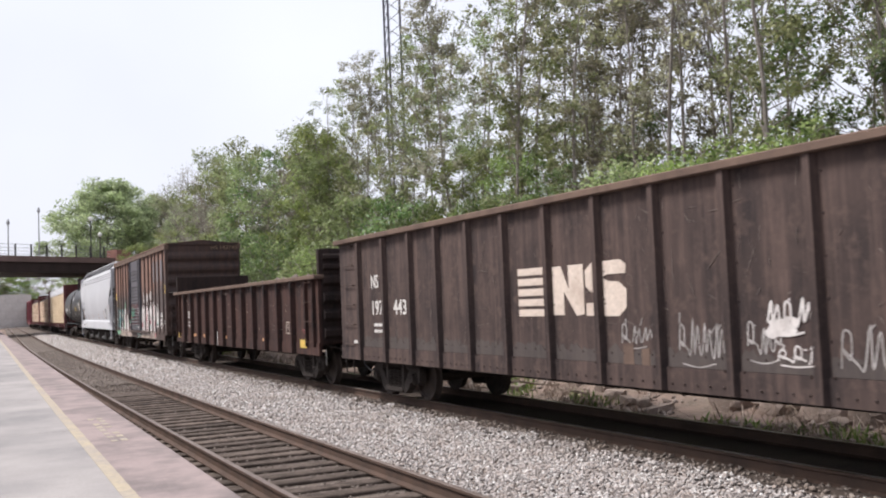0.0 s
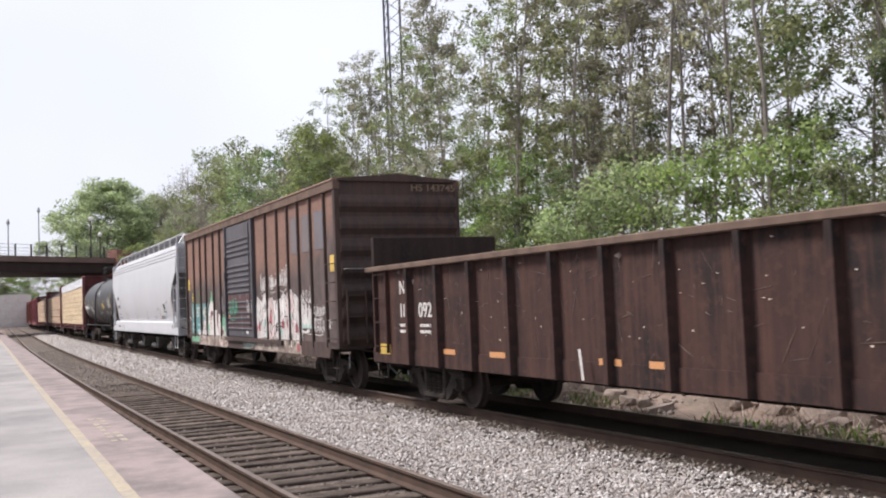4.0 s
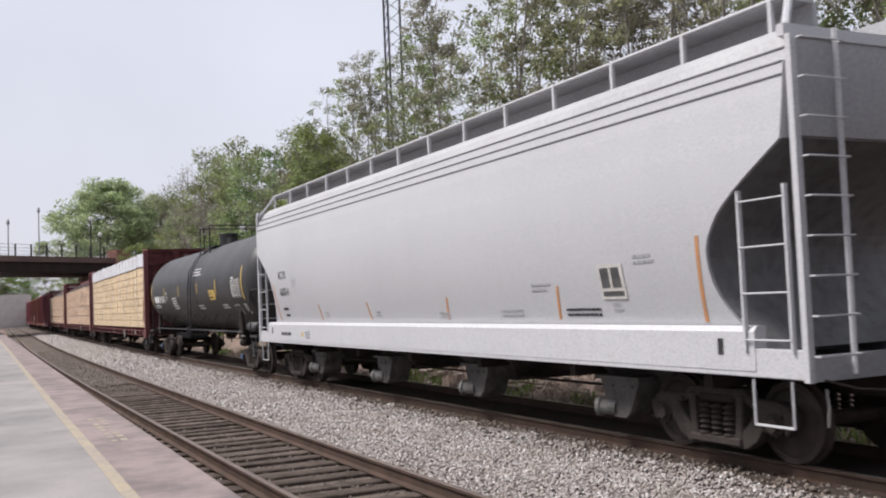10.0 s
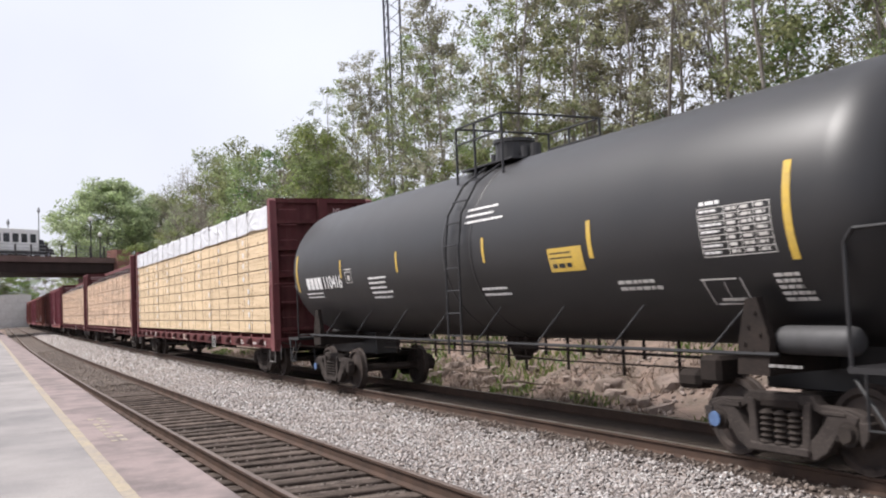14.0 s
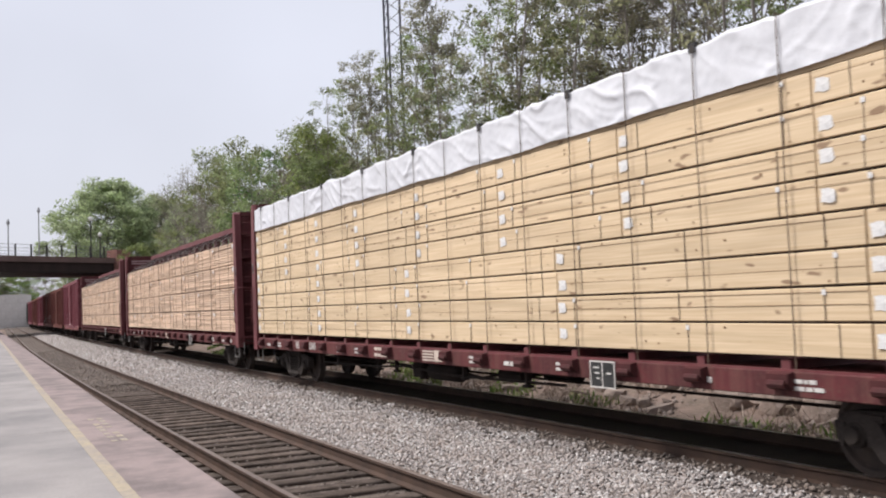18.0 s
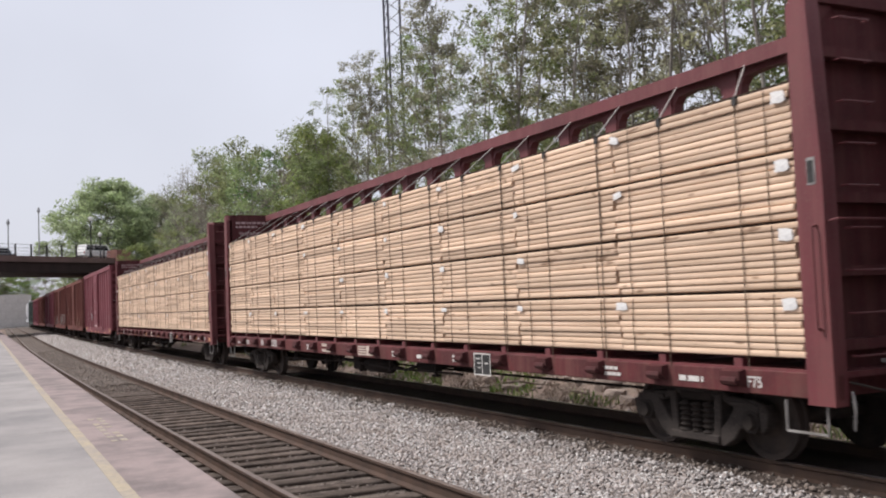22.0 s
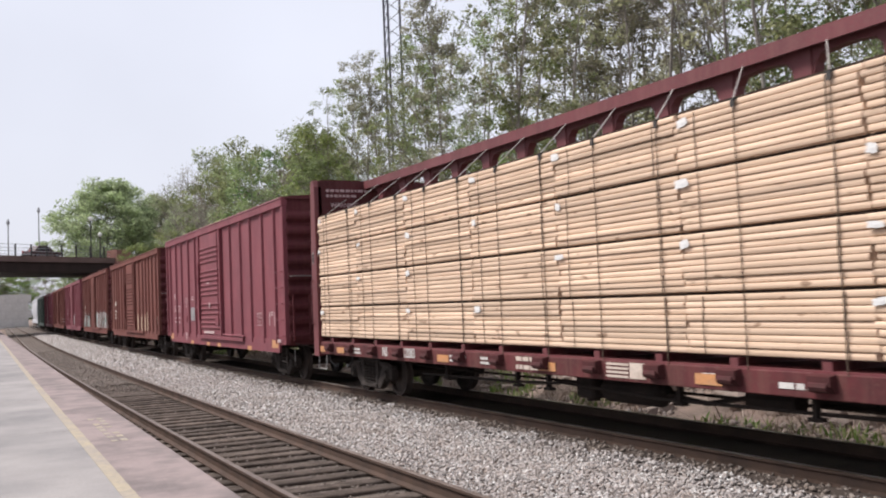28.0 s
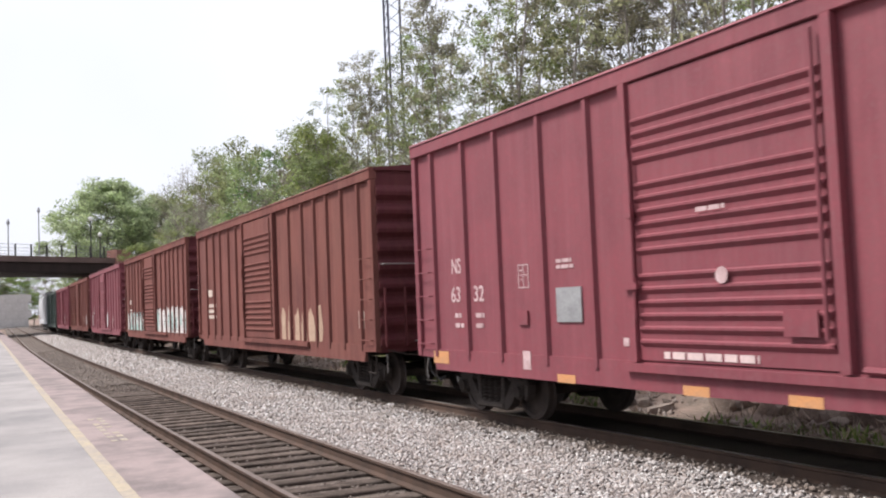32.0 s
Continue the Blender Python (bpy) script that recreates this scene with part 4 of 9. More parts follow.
def wheel_meshes():
    out = {}
    bm = B()
    for side in (-1, 1):
        prof = [(0.09, -0.07), (0.20, -0.035), (0.34, -0.055), (0.37, -0.075), (0.46, -0.07), (0.455, -0.045), (WHEEL_R + 0.002, -0.03), (WHEEL_R - 0.004, 0.055), (0.37, 0.06), (0.34, 0.02), (0.20, 0.05), (0.12, 0.08), (0.09, 0.08)]
        b2 = B()
        lathe(b2, [(r, side * x) for r, x in prof], 28)
        bmesh.ops.transform(b2, matrix=Matrix.Translation((side * 0.755, 0, 0)), verts=b2.verts[:])
        me = bpy.data.meshes.new("tmp")
        b2.to_mesh(me)
        b2.free()
        bm.from_mesh(me)
        bpy.data.meshes.remove(me)
    rod(bm, (-1.02, 0, 0), (1.02, 0, 0), 0.085, 10)
    for k in range(3):                   # cap bolts
        t = 2 * math.pi * k / 3
        rod(bm, (1.02, 0.05 * math.cos(t), 0.05 * math.sin(t)), (1.045, 0.05 * math.cos(t), 0.05 * math.sin(t)), 0.016, 6)
    bmesh.ops.transform(bm, matrix=Matrix.Rotation(radians(90), 4, "Z"), verts=bm.verts[:])
    me = bpy.data.meshes.new("wheelset")
    bm.normal_update()
    bm.to_mesh(me)
    bm.free()
    me.materials.append(M_WHEEL)
    return me


WHEELSET = wheel_meshes()
WHEELS = []                              # (object, x, y0)
TRUCK_MESH = {}


def truck_meshes():
    bm = B()                             # open cast side frame, in x-z, thickness in y
    prism(bm, [(-1.10, 0.53), (-1.06, 0.62), (-0.90, 0.67), (-0.52, 0.68), (-0.42, 0.77), (0.42, 0.77), (0.52, 0.68), (0.90, 0.67), (1.06, 0.62), (1.10, 0.53), (0.60, 0.56), (0.36, 0.66), (-0.36, 0.66), (-0.60, 0.56)], 1, -0.07, 0.07)
    box(bm, -0.40, 0.40, -0.09, 0.13, 0.15, 0.24, 0.015)
    for sx in (-1, 1):
        prism(bm, [(sx * 1.00, 0.60), (sx * 0.80, 0.665), (sx * 0.64, 0.60), (sx * 0.50, 0.41), (sx * 0.37, 0.29), (sx * 0.20, 0.255), (sx * 0.20, 0.13), (sx * 0.45, 0.125), (sx * 0.60, 0.21), (sx * 0.76, 0.42), (sx * 0.96, 0.50)], 1, -0.06, 0.09)
        prism(bm, [(sx * 1.12, 0.56), (sx * 1.10, 0.40), (sx * 1.02, 0.30), (sx * 0.99, 0.40), (sx * 0.99, 0.56)], 1, -0.06, 0.09)
        prism(bm, [(sx * 0.29, 0.22), (sx * 0.40, 0.22), (sx * 0.44, 0.70), (sx * 0.33, 0.70)], 1, -0.08, 0.10)
        for dx in (-0.17, 0.13):
            box(bm, sx * 0.875 + dx, sx * 0.875 + dx + 0.04, -0.06, 0.08, 0.34, 0.58)
        box(bm, min(sx * 0.55, sx * 0.86), max(sx * 0.55, sx * 0.86), 0.07, 0.10, 0.59, 0.64)
    bmesh.ops.bevel(bm, geom=[e for e in bm.edges if e.is_manifold and e.calc_face_angle(0) > 0.9], offset=0.012, segments=1, affect="EDGES")
    bm2 = B()                            # one coil spring
    lathe(bm2, [(0.0, 0.0), (0.085, 0.0)] + [(0.088 if z % 2 == 0 else 0.05, 0.015 + 0.030 * z) for z in range(12)] + [(0.0, 0.36)], 10,
          Matrix.Translation((0, 0.05, 0.24)) @ Matrix.Rotation(radians(-90), 4, "Y"))
    bm3 = B()                            # bolster
    box(bm3, -0.28, 0.28, -1.05, 1.05, 0.60, 0.72, 0.03)
    rod(bm3, (0, 0, 0.70), (0, 0, 0.86), 0.2, 16)
    for y in (-0.5, 0.5):
        box(bm3, -0.62, 0.62, y - 0.03, y + 0.03, 0.34, 0.42)
    bm4 = B()                            # bearing with its cap
    rod(bm4, (0, -0.04, 0), (0, 0.10, 0), 0.125, 14)
    rod(bm4, (0, 0.10, 0), (0, 0.15, 0), 0.095, 14, 0.08)
    out = []
    for nm, b, mt in (("side_frame", bm, M_SIDEFRAME), ("spring", bm2, M_SPRING), ("bolster", bm3, M_TRUCK), ("bearing_cap", bm4, M_SPRING)):
        me = bpy.data.meshes.new(nm)
        b.normal_update()
        b.to_mesh(me)
        b.free()
        me.materials.append(mt)
        out.append(me)
    return out


SIDE_FRAME, SPRINGS, BOLSTER, BEARING = truck_meshes()


def truck(car, x):
    b = new("truck", BOLSTER)
    b.parent, b.matrix_basis = car, Matrix.Translation((x, 0, 0))
    b["label"] = "grimy cast steel wheel truck"
    for sy in (-1, 1):
        m = Matrix.Translation((0, sy * 0.97, 0)) @ Matrix.Rotation(0 if sy > 0 else math.pi, 4, "Z")
        o = new("side_frame", SIDE_FRAME)
        o.parent, o.matrix_basis = b, m
        for k in (-1, 0, 1):
            o = new("spring", SPRINGS)
            o.parent, o.matrix_basis = b, m @ Matrix.Translation((0.19 * k, 0, 0))
        for k in (-1, 1):
            o = new("bearing_cap", BEARING)
            o.parent, o.matrix_basis = b, m @ Matrix.Translation((0.875 * k, 0, WHEEL_R))
    for sx in (-1, 1):
        w = new("wheelset", WHEELSET)
        w.parent, w.matrix_basis = b, Matrix.Translation((sx * 0.875, 0, WHEEL_R))
        WHEELS.append((w, sx * 0.875))
    return b


CARS = []                                # (root, a of its centre, length)


def rail_car(name, label, a0, a1, category="rail car", span=0.80):
    """Root of a car whose body reaches from a0 to a1 along the train; +y faces the platform, +x points away down the train."""
    L = a1 - a0
    root = thing(name, label, category, "cars of the freight train")
    CARS.append((root, (a0 + a1) / 2, L * span))
    return root, L


def coupler(car, x, sgn, z=0.86):
    bm = B()
    box(bm, min(x, x + sgn * 0.62), max(x, x + sgn * 0.62), -0.09, 0.09, z - 0.09, z + 0.09, 0.02)
    box(bm, min(x + sgn * 0.5, x + sgn * 0.82), max(x + sgn * 0.5, x + sgn * 0.82), -0.17, 0.12, z - 0.15, z + 0.15, 0.04)
    part("coupler", bm, M_TRUCK, car, "cast steel knuckle coupler")
    bm = B()
    bent(bm, [(x + sgn * 0.02, 1.25, z + 0.1), (x + sgn * 0.12, 0.9, z), (x + sgn * 0.2, 0.4, z - 0.05), (x + sgn * 0.3, 0.1, z + 0.15)], 0.012)
    part("uncoupling_rod", bm, M_WHEEL, car, "worn bare uncoupling rod")
    bm = B()
    bent(bm, [(x + sgn * 0.1, 0.42, z - 0.1), (x + sgn * 0.3, 0.45, z - 0.38), (x + sgn * 0.6, 0.42, z - 0.5), (x + sgn * 0.72, 0.38, z - 0.42)], 0.02)
    hose = part("air_hose", bm, M_BLACKIRON, car, "black rubber air hose")
    bm = B()
    bent(bm, [(x + sgn * 0.06, 1.28, z + 0.02), (x + sgn * 0.10, 1.30, z - 0.16), (x + sgn * 0.07, 1.29, z - 0.34)], 0.013, 6)
    part("lever_handle", bm, M_PALEROD, car, "pale bare lever handle")


def brake_wheel(car, x, y, z, sgn, mat, r=0.27):
    """Hand brake on an end: housing, spoked wheel and the rod down to the frame."""
    bm = B()
    box(bm, min(x, x + sgn * 0.13), max(x, x + sgn * 0.13), y - 0.17, y + 0.17, z - 0.24, z + 0.20, 0.03)
    part("brake_housing", bm, mat, car, "hand brake housing")
    bm = B()
    xc = x + sgn * 0.19
    lathe(bm, [(r - 0.022, 0.0), (r, -0.018), (r + 0.02, 0.0), (r, 0.018), (r - 0.022, 0.0)], 20, Matrix.Translation((xc, y, z)))
    for k in range(5):
        a = 2 * math.pi * k / 5 + 0.3
        rod(bm, (xc - sgn * 0.03, y, z), (xc, y + (r - 0.01) * math.cos(a), z + (r - 0.01) * math.sin(a)), 0.014, 5)
    rod(bm, (x + sgn * 0.10, y, z), (xc, y, z), 0.045, 8)
    part("brake_wheel", bm, M_WHEEL, car, "spoked hand brake wheel")
    bm = B()
    rod(bm, (x + sgn * 0.06, y, z - 0.22), (x + sgn * 0.03, y, 0.95), 0.018, 5)
    part("brake_chain_rod", bm, M_WHEEL, car)


def underframe(car, L, z0=0.72, z1=1.0, mat=None):
    bm = B()
    box(bm, -L / 2, L / 2, -0.28, 0.28, z0, z1 + 0.05)
    for k in range(7):
        x = -L * 0.42 + L * 0.84 * k / 6
        box(bm, x - 0.06, x + 0.06, -1.35, 1.35, z1 - 0.2, z1)
    part("centre_sill", bm, mat or M_TRUCK, car)
    bm = B()
    rod(bm, (1.2, -0.55, 0.72), (2.1, -0.55, 0.72), 0.18, 12)
    box(bm, -1.6, -1.1, 0.3, 0.8, 0.6, 0.95, 0.03)
    rod(bm, (-2.6, 0.35, 0.66), (-1.8, 0.35, 0.66), 0.13, 10)
    bent(bm, [(-L * 0.36, 0.6, 0.62), (-1.8, 0.5, 0.58), (1.5, 0.6, 0.6), (L * 0.36, 0.6, 0.62)], 0.02)
    part("brake_gear", bm, M_TRUCK, car, "air brake cylinder and reservoir")


def ladder(car, name, x, y, w, z0, z1, n, mat, axis="x", stiles=True, stand=0.06):
    """Rungs w wide on a face at y (axis x) or on an end (axis y, x is the plane)."""
    bm = B()
    if axis == "x":
        bent(bm, [(x - w / 2, y, 0), (x - w / 2, y + stand, 0), (x + w / 2, y + stand, 0), (x + w / 2, y, 0)], 0.011, 5)
    else:
        bent(bm, [(x, y - w / 2, 0), (x + stand, y - w / 2, 0), (x + stand, y + w / 2, 0), (x, y + w / 2, 0)], 0.011, 5)
    root, first = car, None
    if stiles:
        for s in (-1, 1):
            st = B()
            if axis == "x":
                box(st, x + s * w / 2 - 0.015, x + s * w / 2 + 0.015, y, y + abs(stand), z0 - 0.12, z1 + 0.12)
            else:
                box(st, min(x, x + stand), max(x, x + stand), y + s * w / 2 - 0.02, y + s * w / 2 + 0.02, z0 - 0.12, z1 + 0.12)
            part("ladder_stile", st, mat, car)
    for k in range(n):
        m = Matrix.Translation((0, 0, z0 + (z1 - z0) * k / max(n - 1, 1)))
        first = part("rung" if stiles else "grab_iron", bm, mat, root, m=m) if first is None else again(first, m)


def step(car, x, y, z, mat, w=0.42, drop=0.42):
    bm = B()
    bent(bm, [(x - w / 2, y, z), (x - w / 2, y, z - drop), (x + w / 2, y, z - drop), (x + w / 2, y, z)], 0.015, 5)
    part("sill_step", bm, mat, car)


def plate(car, name, x, z, w, h, y, mat, label="", t=0.004, tilt=0.0):
    """A thin plate or painted mark on the platform side; x, z its centre."""
    bm = B()
    box(bm, -w / 2, w / 2, 0, t, -h / 2, h / 2)
    return part(name, bm, mat, car, label, m=Matrix.Translation((x, y, z)) @ Matrix.Rotation(radians(tilt), 4, "Y"))


def lettering(car, text, x, z, h, y, mat, name="marking", label="", wide=1.0):
    """Readable stencilled characters on the platform side, right way round; x is the left edge as read."""
    cu = bpy.data.curves.new("text", "FONT")
    cu.body, cu.size, cu.extrude, cu.offset = text, h / 0.7, 0.002, 0.018 * h
    tmp = bpy.data.objects.new("text", cu)
    me = bpy.data.meshes.new_from_object(tmp)
    bpy.data.objects.remove(tmp)
    bpy.data.curves.remove(cu)
    me.name = name
    me.materials.clear()
    me.materials.append(mat)
    ob = new(name, me)
    ob.parent = car
    ob.matrix_basis = Matrix(((-wide, 0, 0, x), (0, 0, 1, y), (0, 1, 0, z), (0, 0, 0, 1)))
    if label:
        ob["label"] = label
    return ob


def bars(car, x, z, w, rows, pitch, h, y, mat, seed=0, name="small_print"):
    """Lines of unreadable small print as broken bars; x is the left edge as read."""
    rg = random.Random(seed)
    bm = B()
    for r in range(rows):
        q, end = 0.0, w * rg.uniform(0.7, 1.0)
        while q < end:
            k = rg.uniform(1.0, 3.5) * h
            box(bm, x - min(q + k, end), x - q, y, y + 0.004, z - r * pitch - h / 2, z - r * pitch + h / 2)
            q += k + h * 0.5
    return part(name, bm, mat, car)


def frame_mark(car, x, z, w, h, y, mat, inner=True):
    """The outlined square of a stencil block."""
    bm = B()
    t = min(w, h) * 0.055
    for b in ((-w / 2, w / 2, h / 2 - t, h / 2), (-w / 2, w / 2, -h / 2, -h / 2 + t), (-w / 2, -w / 2 + t, -h / 2 + t, h / 2 - t), (w / 2 - t, w / 2, -h / 2 + t, h / 2 - t)):
        box(bm, b[0], b[1], 0, 0.004, b[2], b[3])
    if inner:
        box(bm, -t / 2, t / 2, 0, 0.004, -h / 2 + t, h / 2 - t)
        for k in range(3):
            box(bm, w * 0.12, w * (0.36 - 0.06 * k), 0, 0.004, h * (0.22 - 0.2 * k), h * (0.28 - 0.2 * k))
        box(bm, -w * 0.34, -w * 0.16, 0, 0.004, h * 0.02, h * 0.09)
    part("stencil_block", bm, mat, car, m=Matrix.Translation((x, y, z)))


def scrawl(car, x, z, w, h, y, mat, seed, strokes=5, r=0.012, name="spray_scrawl", label=""):
    """Looping spray-can lines without any letters, one part a stroke."""
    rg = random.Random(seed)
    ob = None
    for k in range(strokes):
        cx = x - w * (k + 0.5) / strokes
        px, pz = cx + rg.uniform(-0.2, 0.2) * w / strokes, z + rg.uniform(-0.4, 0.4) * h
        a, turn = rg.uniform(0, 6.28), rg.choice((-1, 1)) * rg.uniform(0.5, 1.0)
        pts = []
        for q in range(8):
            pts.append(Vector((min(max(px, x - w), x), min(max(pz, z - h / 2), z + h / 2))))
            a += turn * rg.uniform(0.4, 1.5)
            if rg.random() < 0.3:
                turn = -turn
            px += math.cos(a) * w / strokes * 0.45
            pz += math.sin(a) * h * 0.36
        fine = []
        for i in range(len(pts) - 1):
            p0, p1, p2, p3 = pts[max(i - 1, 0)], pts[i], pts[i + 1], pts[min(i + 2, len(pts) - 1)]
            for t in (0.0, 0.25, 0.5, 0.75):
                fine.append(0.5 * (2 * p1 + (p2 - p0) * t + (2 * p0 - 5 * p1 + 4 * p2 - p3) * t * t + (3 * p1 - p0 - 3 * p2 + p3) * t ** 3))
        fine.append(pts[-1])
        bm, prev = B(), None
        yy = y + 0.003 + 0.0004 * k
        for i, c in enumerate(fine):
            d = fine[min(i + 1, len(fine) - 1)] - fine[max(i - 1, 0)]
            if d.length < 1e-5:
                continue
            nn = Vector((-d.y, d.x)).normalized() * r * (0.75 + 0.25 * math.sin(i * 1.3 + k))
            row = [bm.verts.new((c.x + nn.x, yy, c.y + nn.y)), bm.verts.new((c.x - nn.x, yy, c.y - nn.y)), bm.verts.new((c.x - nn.x, yy - 0.003, c.y - nn.y)), bm.verts.new((c.x + nn.x, yy - 0.003, c.y + nn.y))]
            if prev:
                for j in range(4):
                    bm.faces.new((prev[j], prev[(j + 1) % 4], row[(j + 1) % 4], row[j]))
            prev = row
        bmesh.ops.recalc_face_normals(bm, faces=bm.faces[:])
        ob = part(name, bm, mat, car, label)
    return ob


def stroke(car, pts, r, y, mat, name="spray_shape", label=""):
    """One broad painted line through the given (x, z) points."""
    fine = []
    for i in range(len(pts) - 1):
        p0, p1, p2, p3 = pts[max(i - 1, 0)], pts[i], pts[i + 1], pts[min(i + 2, len(pts) - 1)]
        for t in (0.0, 0.2, 0.4, 0.6, 0.8):
            fine.append(0.5 * (2 * p1 + (p2 - p0) * t + (2 * p0 - 5 * p1 + 4 * p2 - p3) * t * t + (3 * p1 - p0 - 3 * p2 + p3) * t ** 3))
    fine.append(pts[-1])
    bm, prev = B(), None
    for i, c in enumerate(fine):
        d = fine[min(i + 1, len(fine) - 1)] - fine[max(i - 1, 0)]
        nn = Vector((-d.y, d.x)).normalized() * r
        row = [bm.verts.new((c.x + nn.x, y, c.y + nn.y)), bm.verts.new((c.x - nn.x, y, c.y - nn.y)), bm.verts.new((c.x - nn.x, y - 0.003, c.y - nn.y)), bm.verts.new((c.x + nn.x, y - 0.003, c.y + nn.y))]
        if prev:
            for j in range(4):
                bm.faces.new((prev[j], prev[(j + 1) % 4], row[(j + 1) % 4], row[j]))
        else:
            bm.faces.new(row)
        prev = row
    bm.faces.new(prev[::-1])
    bmesh.ops.recalc_face_normals(bm, faces=bm.faces[:])
    return part(name, bm, mat, car, label)


# abstract strokes in a unit square: hook, zigzag, bent loop, arrow, wave, drop
GLYPHS = (((0.1, 0.2, 0.3, 0.0, 0.7, 0.1, 0.9, 0.5, 0.7, 0.95, 0.3, 0.9, 0.25, 0.6),),
          ((0.1, 0.0, 0.32, 1.0, 0.58, 0.35, 0.9, 0.95),),
          ((0.12, 0.05, 0.2, 0.9, 0.6, 1.0, 0.85, 0.72, 0.5, 0.5, 0.88, 0.32, 0.95, 0.0),),
          ((0.1, 0.6, 0.5, 1.0, 0.9, 0.6), (0.5, 0.95, 0.45, 0.0)),
          ((0.05, 0.9, 0.3, 0.2, 0.5, 0.75, 0.7, 0.1, 0.95, 0.95),),
          ((0.5, 1.0, 0.15, 0.5, 0.3, 0.05, 0.7, 0.05, 0.85, 0.5, 0.5, 1.0),))


def tag_marks(car, x, z, w, h, y, mat, seed, n=4, r=0.012, name="spray_scrawl", label=""):
    """One fast looping pen line with n peaks, a few ticks and a loose underline; it spells nothing. x is the left edge as read, z the middle."""
    rg = random.Random(seed)
    pts, k = [], 0
    for k in range(n):
        cw, hi, lo = w / n, h * rg.uniform(0.25, 0.6), -h * rg.uniform(0.2, 0.5)
        cx = w * k / n
        if rg.random() < 0.5:            # a loop
            pts += [(cx + 0.15 * cw, lo), (cx + 0.30 * cw, hi), (cx + 0.62 * cw, hi * 0.8), (cx + 0.55 * cw, lo * 0.6), (cx + 0.25 * cw, lo * 0.1), (cx + 0.85 * cw, lo * 0.8)]
        else:                            # a spike
            pts += [(cx + 0.1 * cw, lo), (cx + 0.42 * cw, hi), (cx + 0.45 * cw, lo), (cx + 0.8 * cw, hi * 0.7), (cx + 0.9 * cw, lo * 0.7)]
    stroke(car, [Vector((x - u, z + v)) for u, v in pts], r, y + 0.003, mat, name, label)
    for _ in range(n):
        u, v = rg.uniform(0, w), rg.uniform(0.1, 0.55) * h
        stroke(car, [Vector((x - u, z + v)), Vector((x - u - rg.uniform(0.02, 0.12) * w, z + v + rg.uniform(-0.1, 0.35) * h))], r * 0.9, y + 0.0036, mat, name, label)
    if n > 2:
        stroke(car, [Vector((x - w * 0.1, z - h * 0.62)), Vector((x - w * 0.45, z - h * 0.7)), Vector((x - w * 0.8, z - h * 0.58))], r * 0.8, y + 0.003, mat, name, label)


def blob(car, x, z, w, h, y, mat, seed, name="painted_patch", label="", points=18, rough=0.25):
    """A patch of spray paint with a ragged outline."""
    rg = random.Random(seed)
    pts = []
    for i in range(points):
        t = 2 * math.pi * i / points
        k = 1 + rg.uniform(-rough, rough)
        cx, sz = math.cos(t), math.sin(t)
        sq = 1 / max(abs(cx), abs(sz)) * 0.55 + 0.45
        pts.append((x + cx * sq * k * w / 2 * 0.9, z + sz * sq * k * h / 2 * 0.9))
    bm = B()
    prism(bm, pts, 1, y, y + 0.004)
    return part(name, bm, mat, car, label)

# ---------------------------------------------------------------- boxcars
M_RESERVOIR = surface("grey_reservoir_paint", (0.062, 0.061, 0.063), (0.042, 0.041, 0.042), None, 2, 25, rough=0.6, relief=0.1)
M_GEAR = surface("grimy_gearbox", (0.105, 0.10, 0.096), (0.055, 0.052, 0.05), (0.17, 0.155, 0.145), 3, 18, 0.4, rough=0.8, relief=0.3)
M_TUBE = surface("worn_pale_tube", (0.22, 0.213, 0.207), (0.13, 0.125, 0.12), (0.085, 0.078, 0.073), 4, 22, rough=0.7, relief=0.2)
M_SILL = surface("grimy_maroon_sill", (0.115, 0.030, 0.033), (0.062, 0.024, 0.025), (0.15, 0.07, 0.06), 1.4, 18, 0.5, rough=0.7, relief=0.25)
M_SEAM = surface("seam_shadow_grey", (0.20, 0.20, 0.205), (0.17, 0.17, 0.175), None, 2, 30, rough=0.7, relief=0.0)
# Grimy maroon, darkened further to hold the shade of the end faces.
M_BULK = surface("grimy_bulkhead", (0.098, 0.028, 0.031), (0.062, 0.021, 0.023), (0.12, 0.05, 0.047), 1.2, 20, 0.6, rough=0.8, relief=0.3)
M_WINCH = surface("grimy_maroon", (0.085, 0.024, 0.026), (0.05, 0.02, 0.02), (0.10, 0.045, 0.04), 2, 30, rough=0.7, relief=0.2)
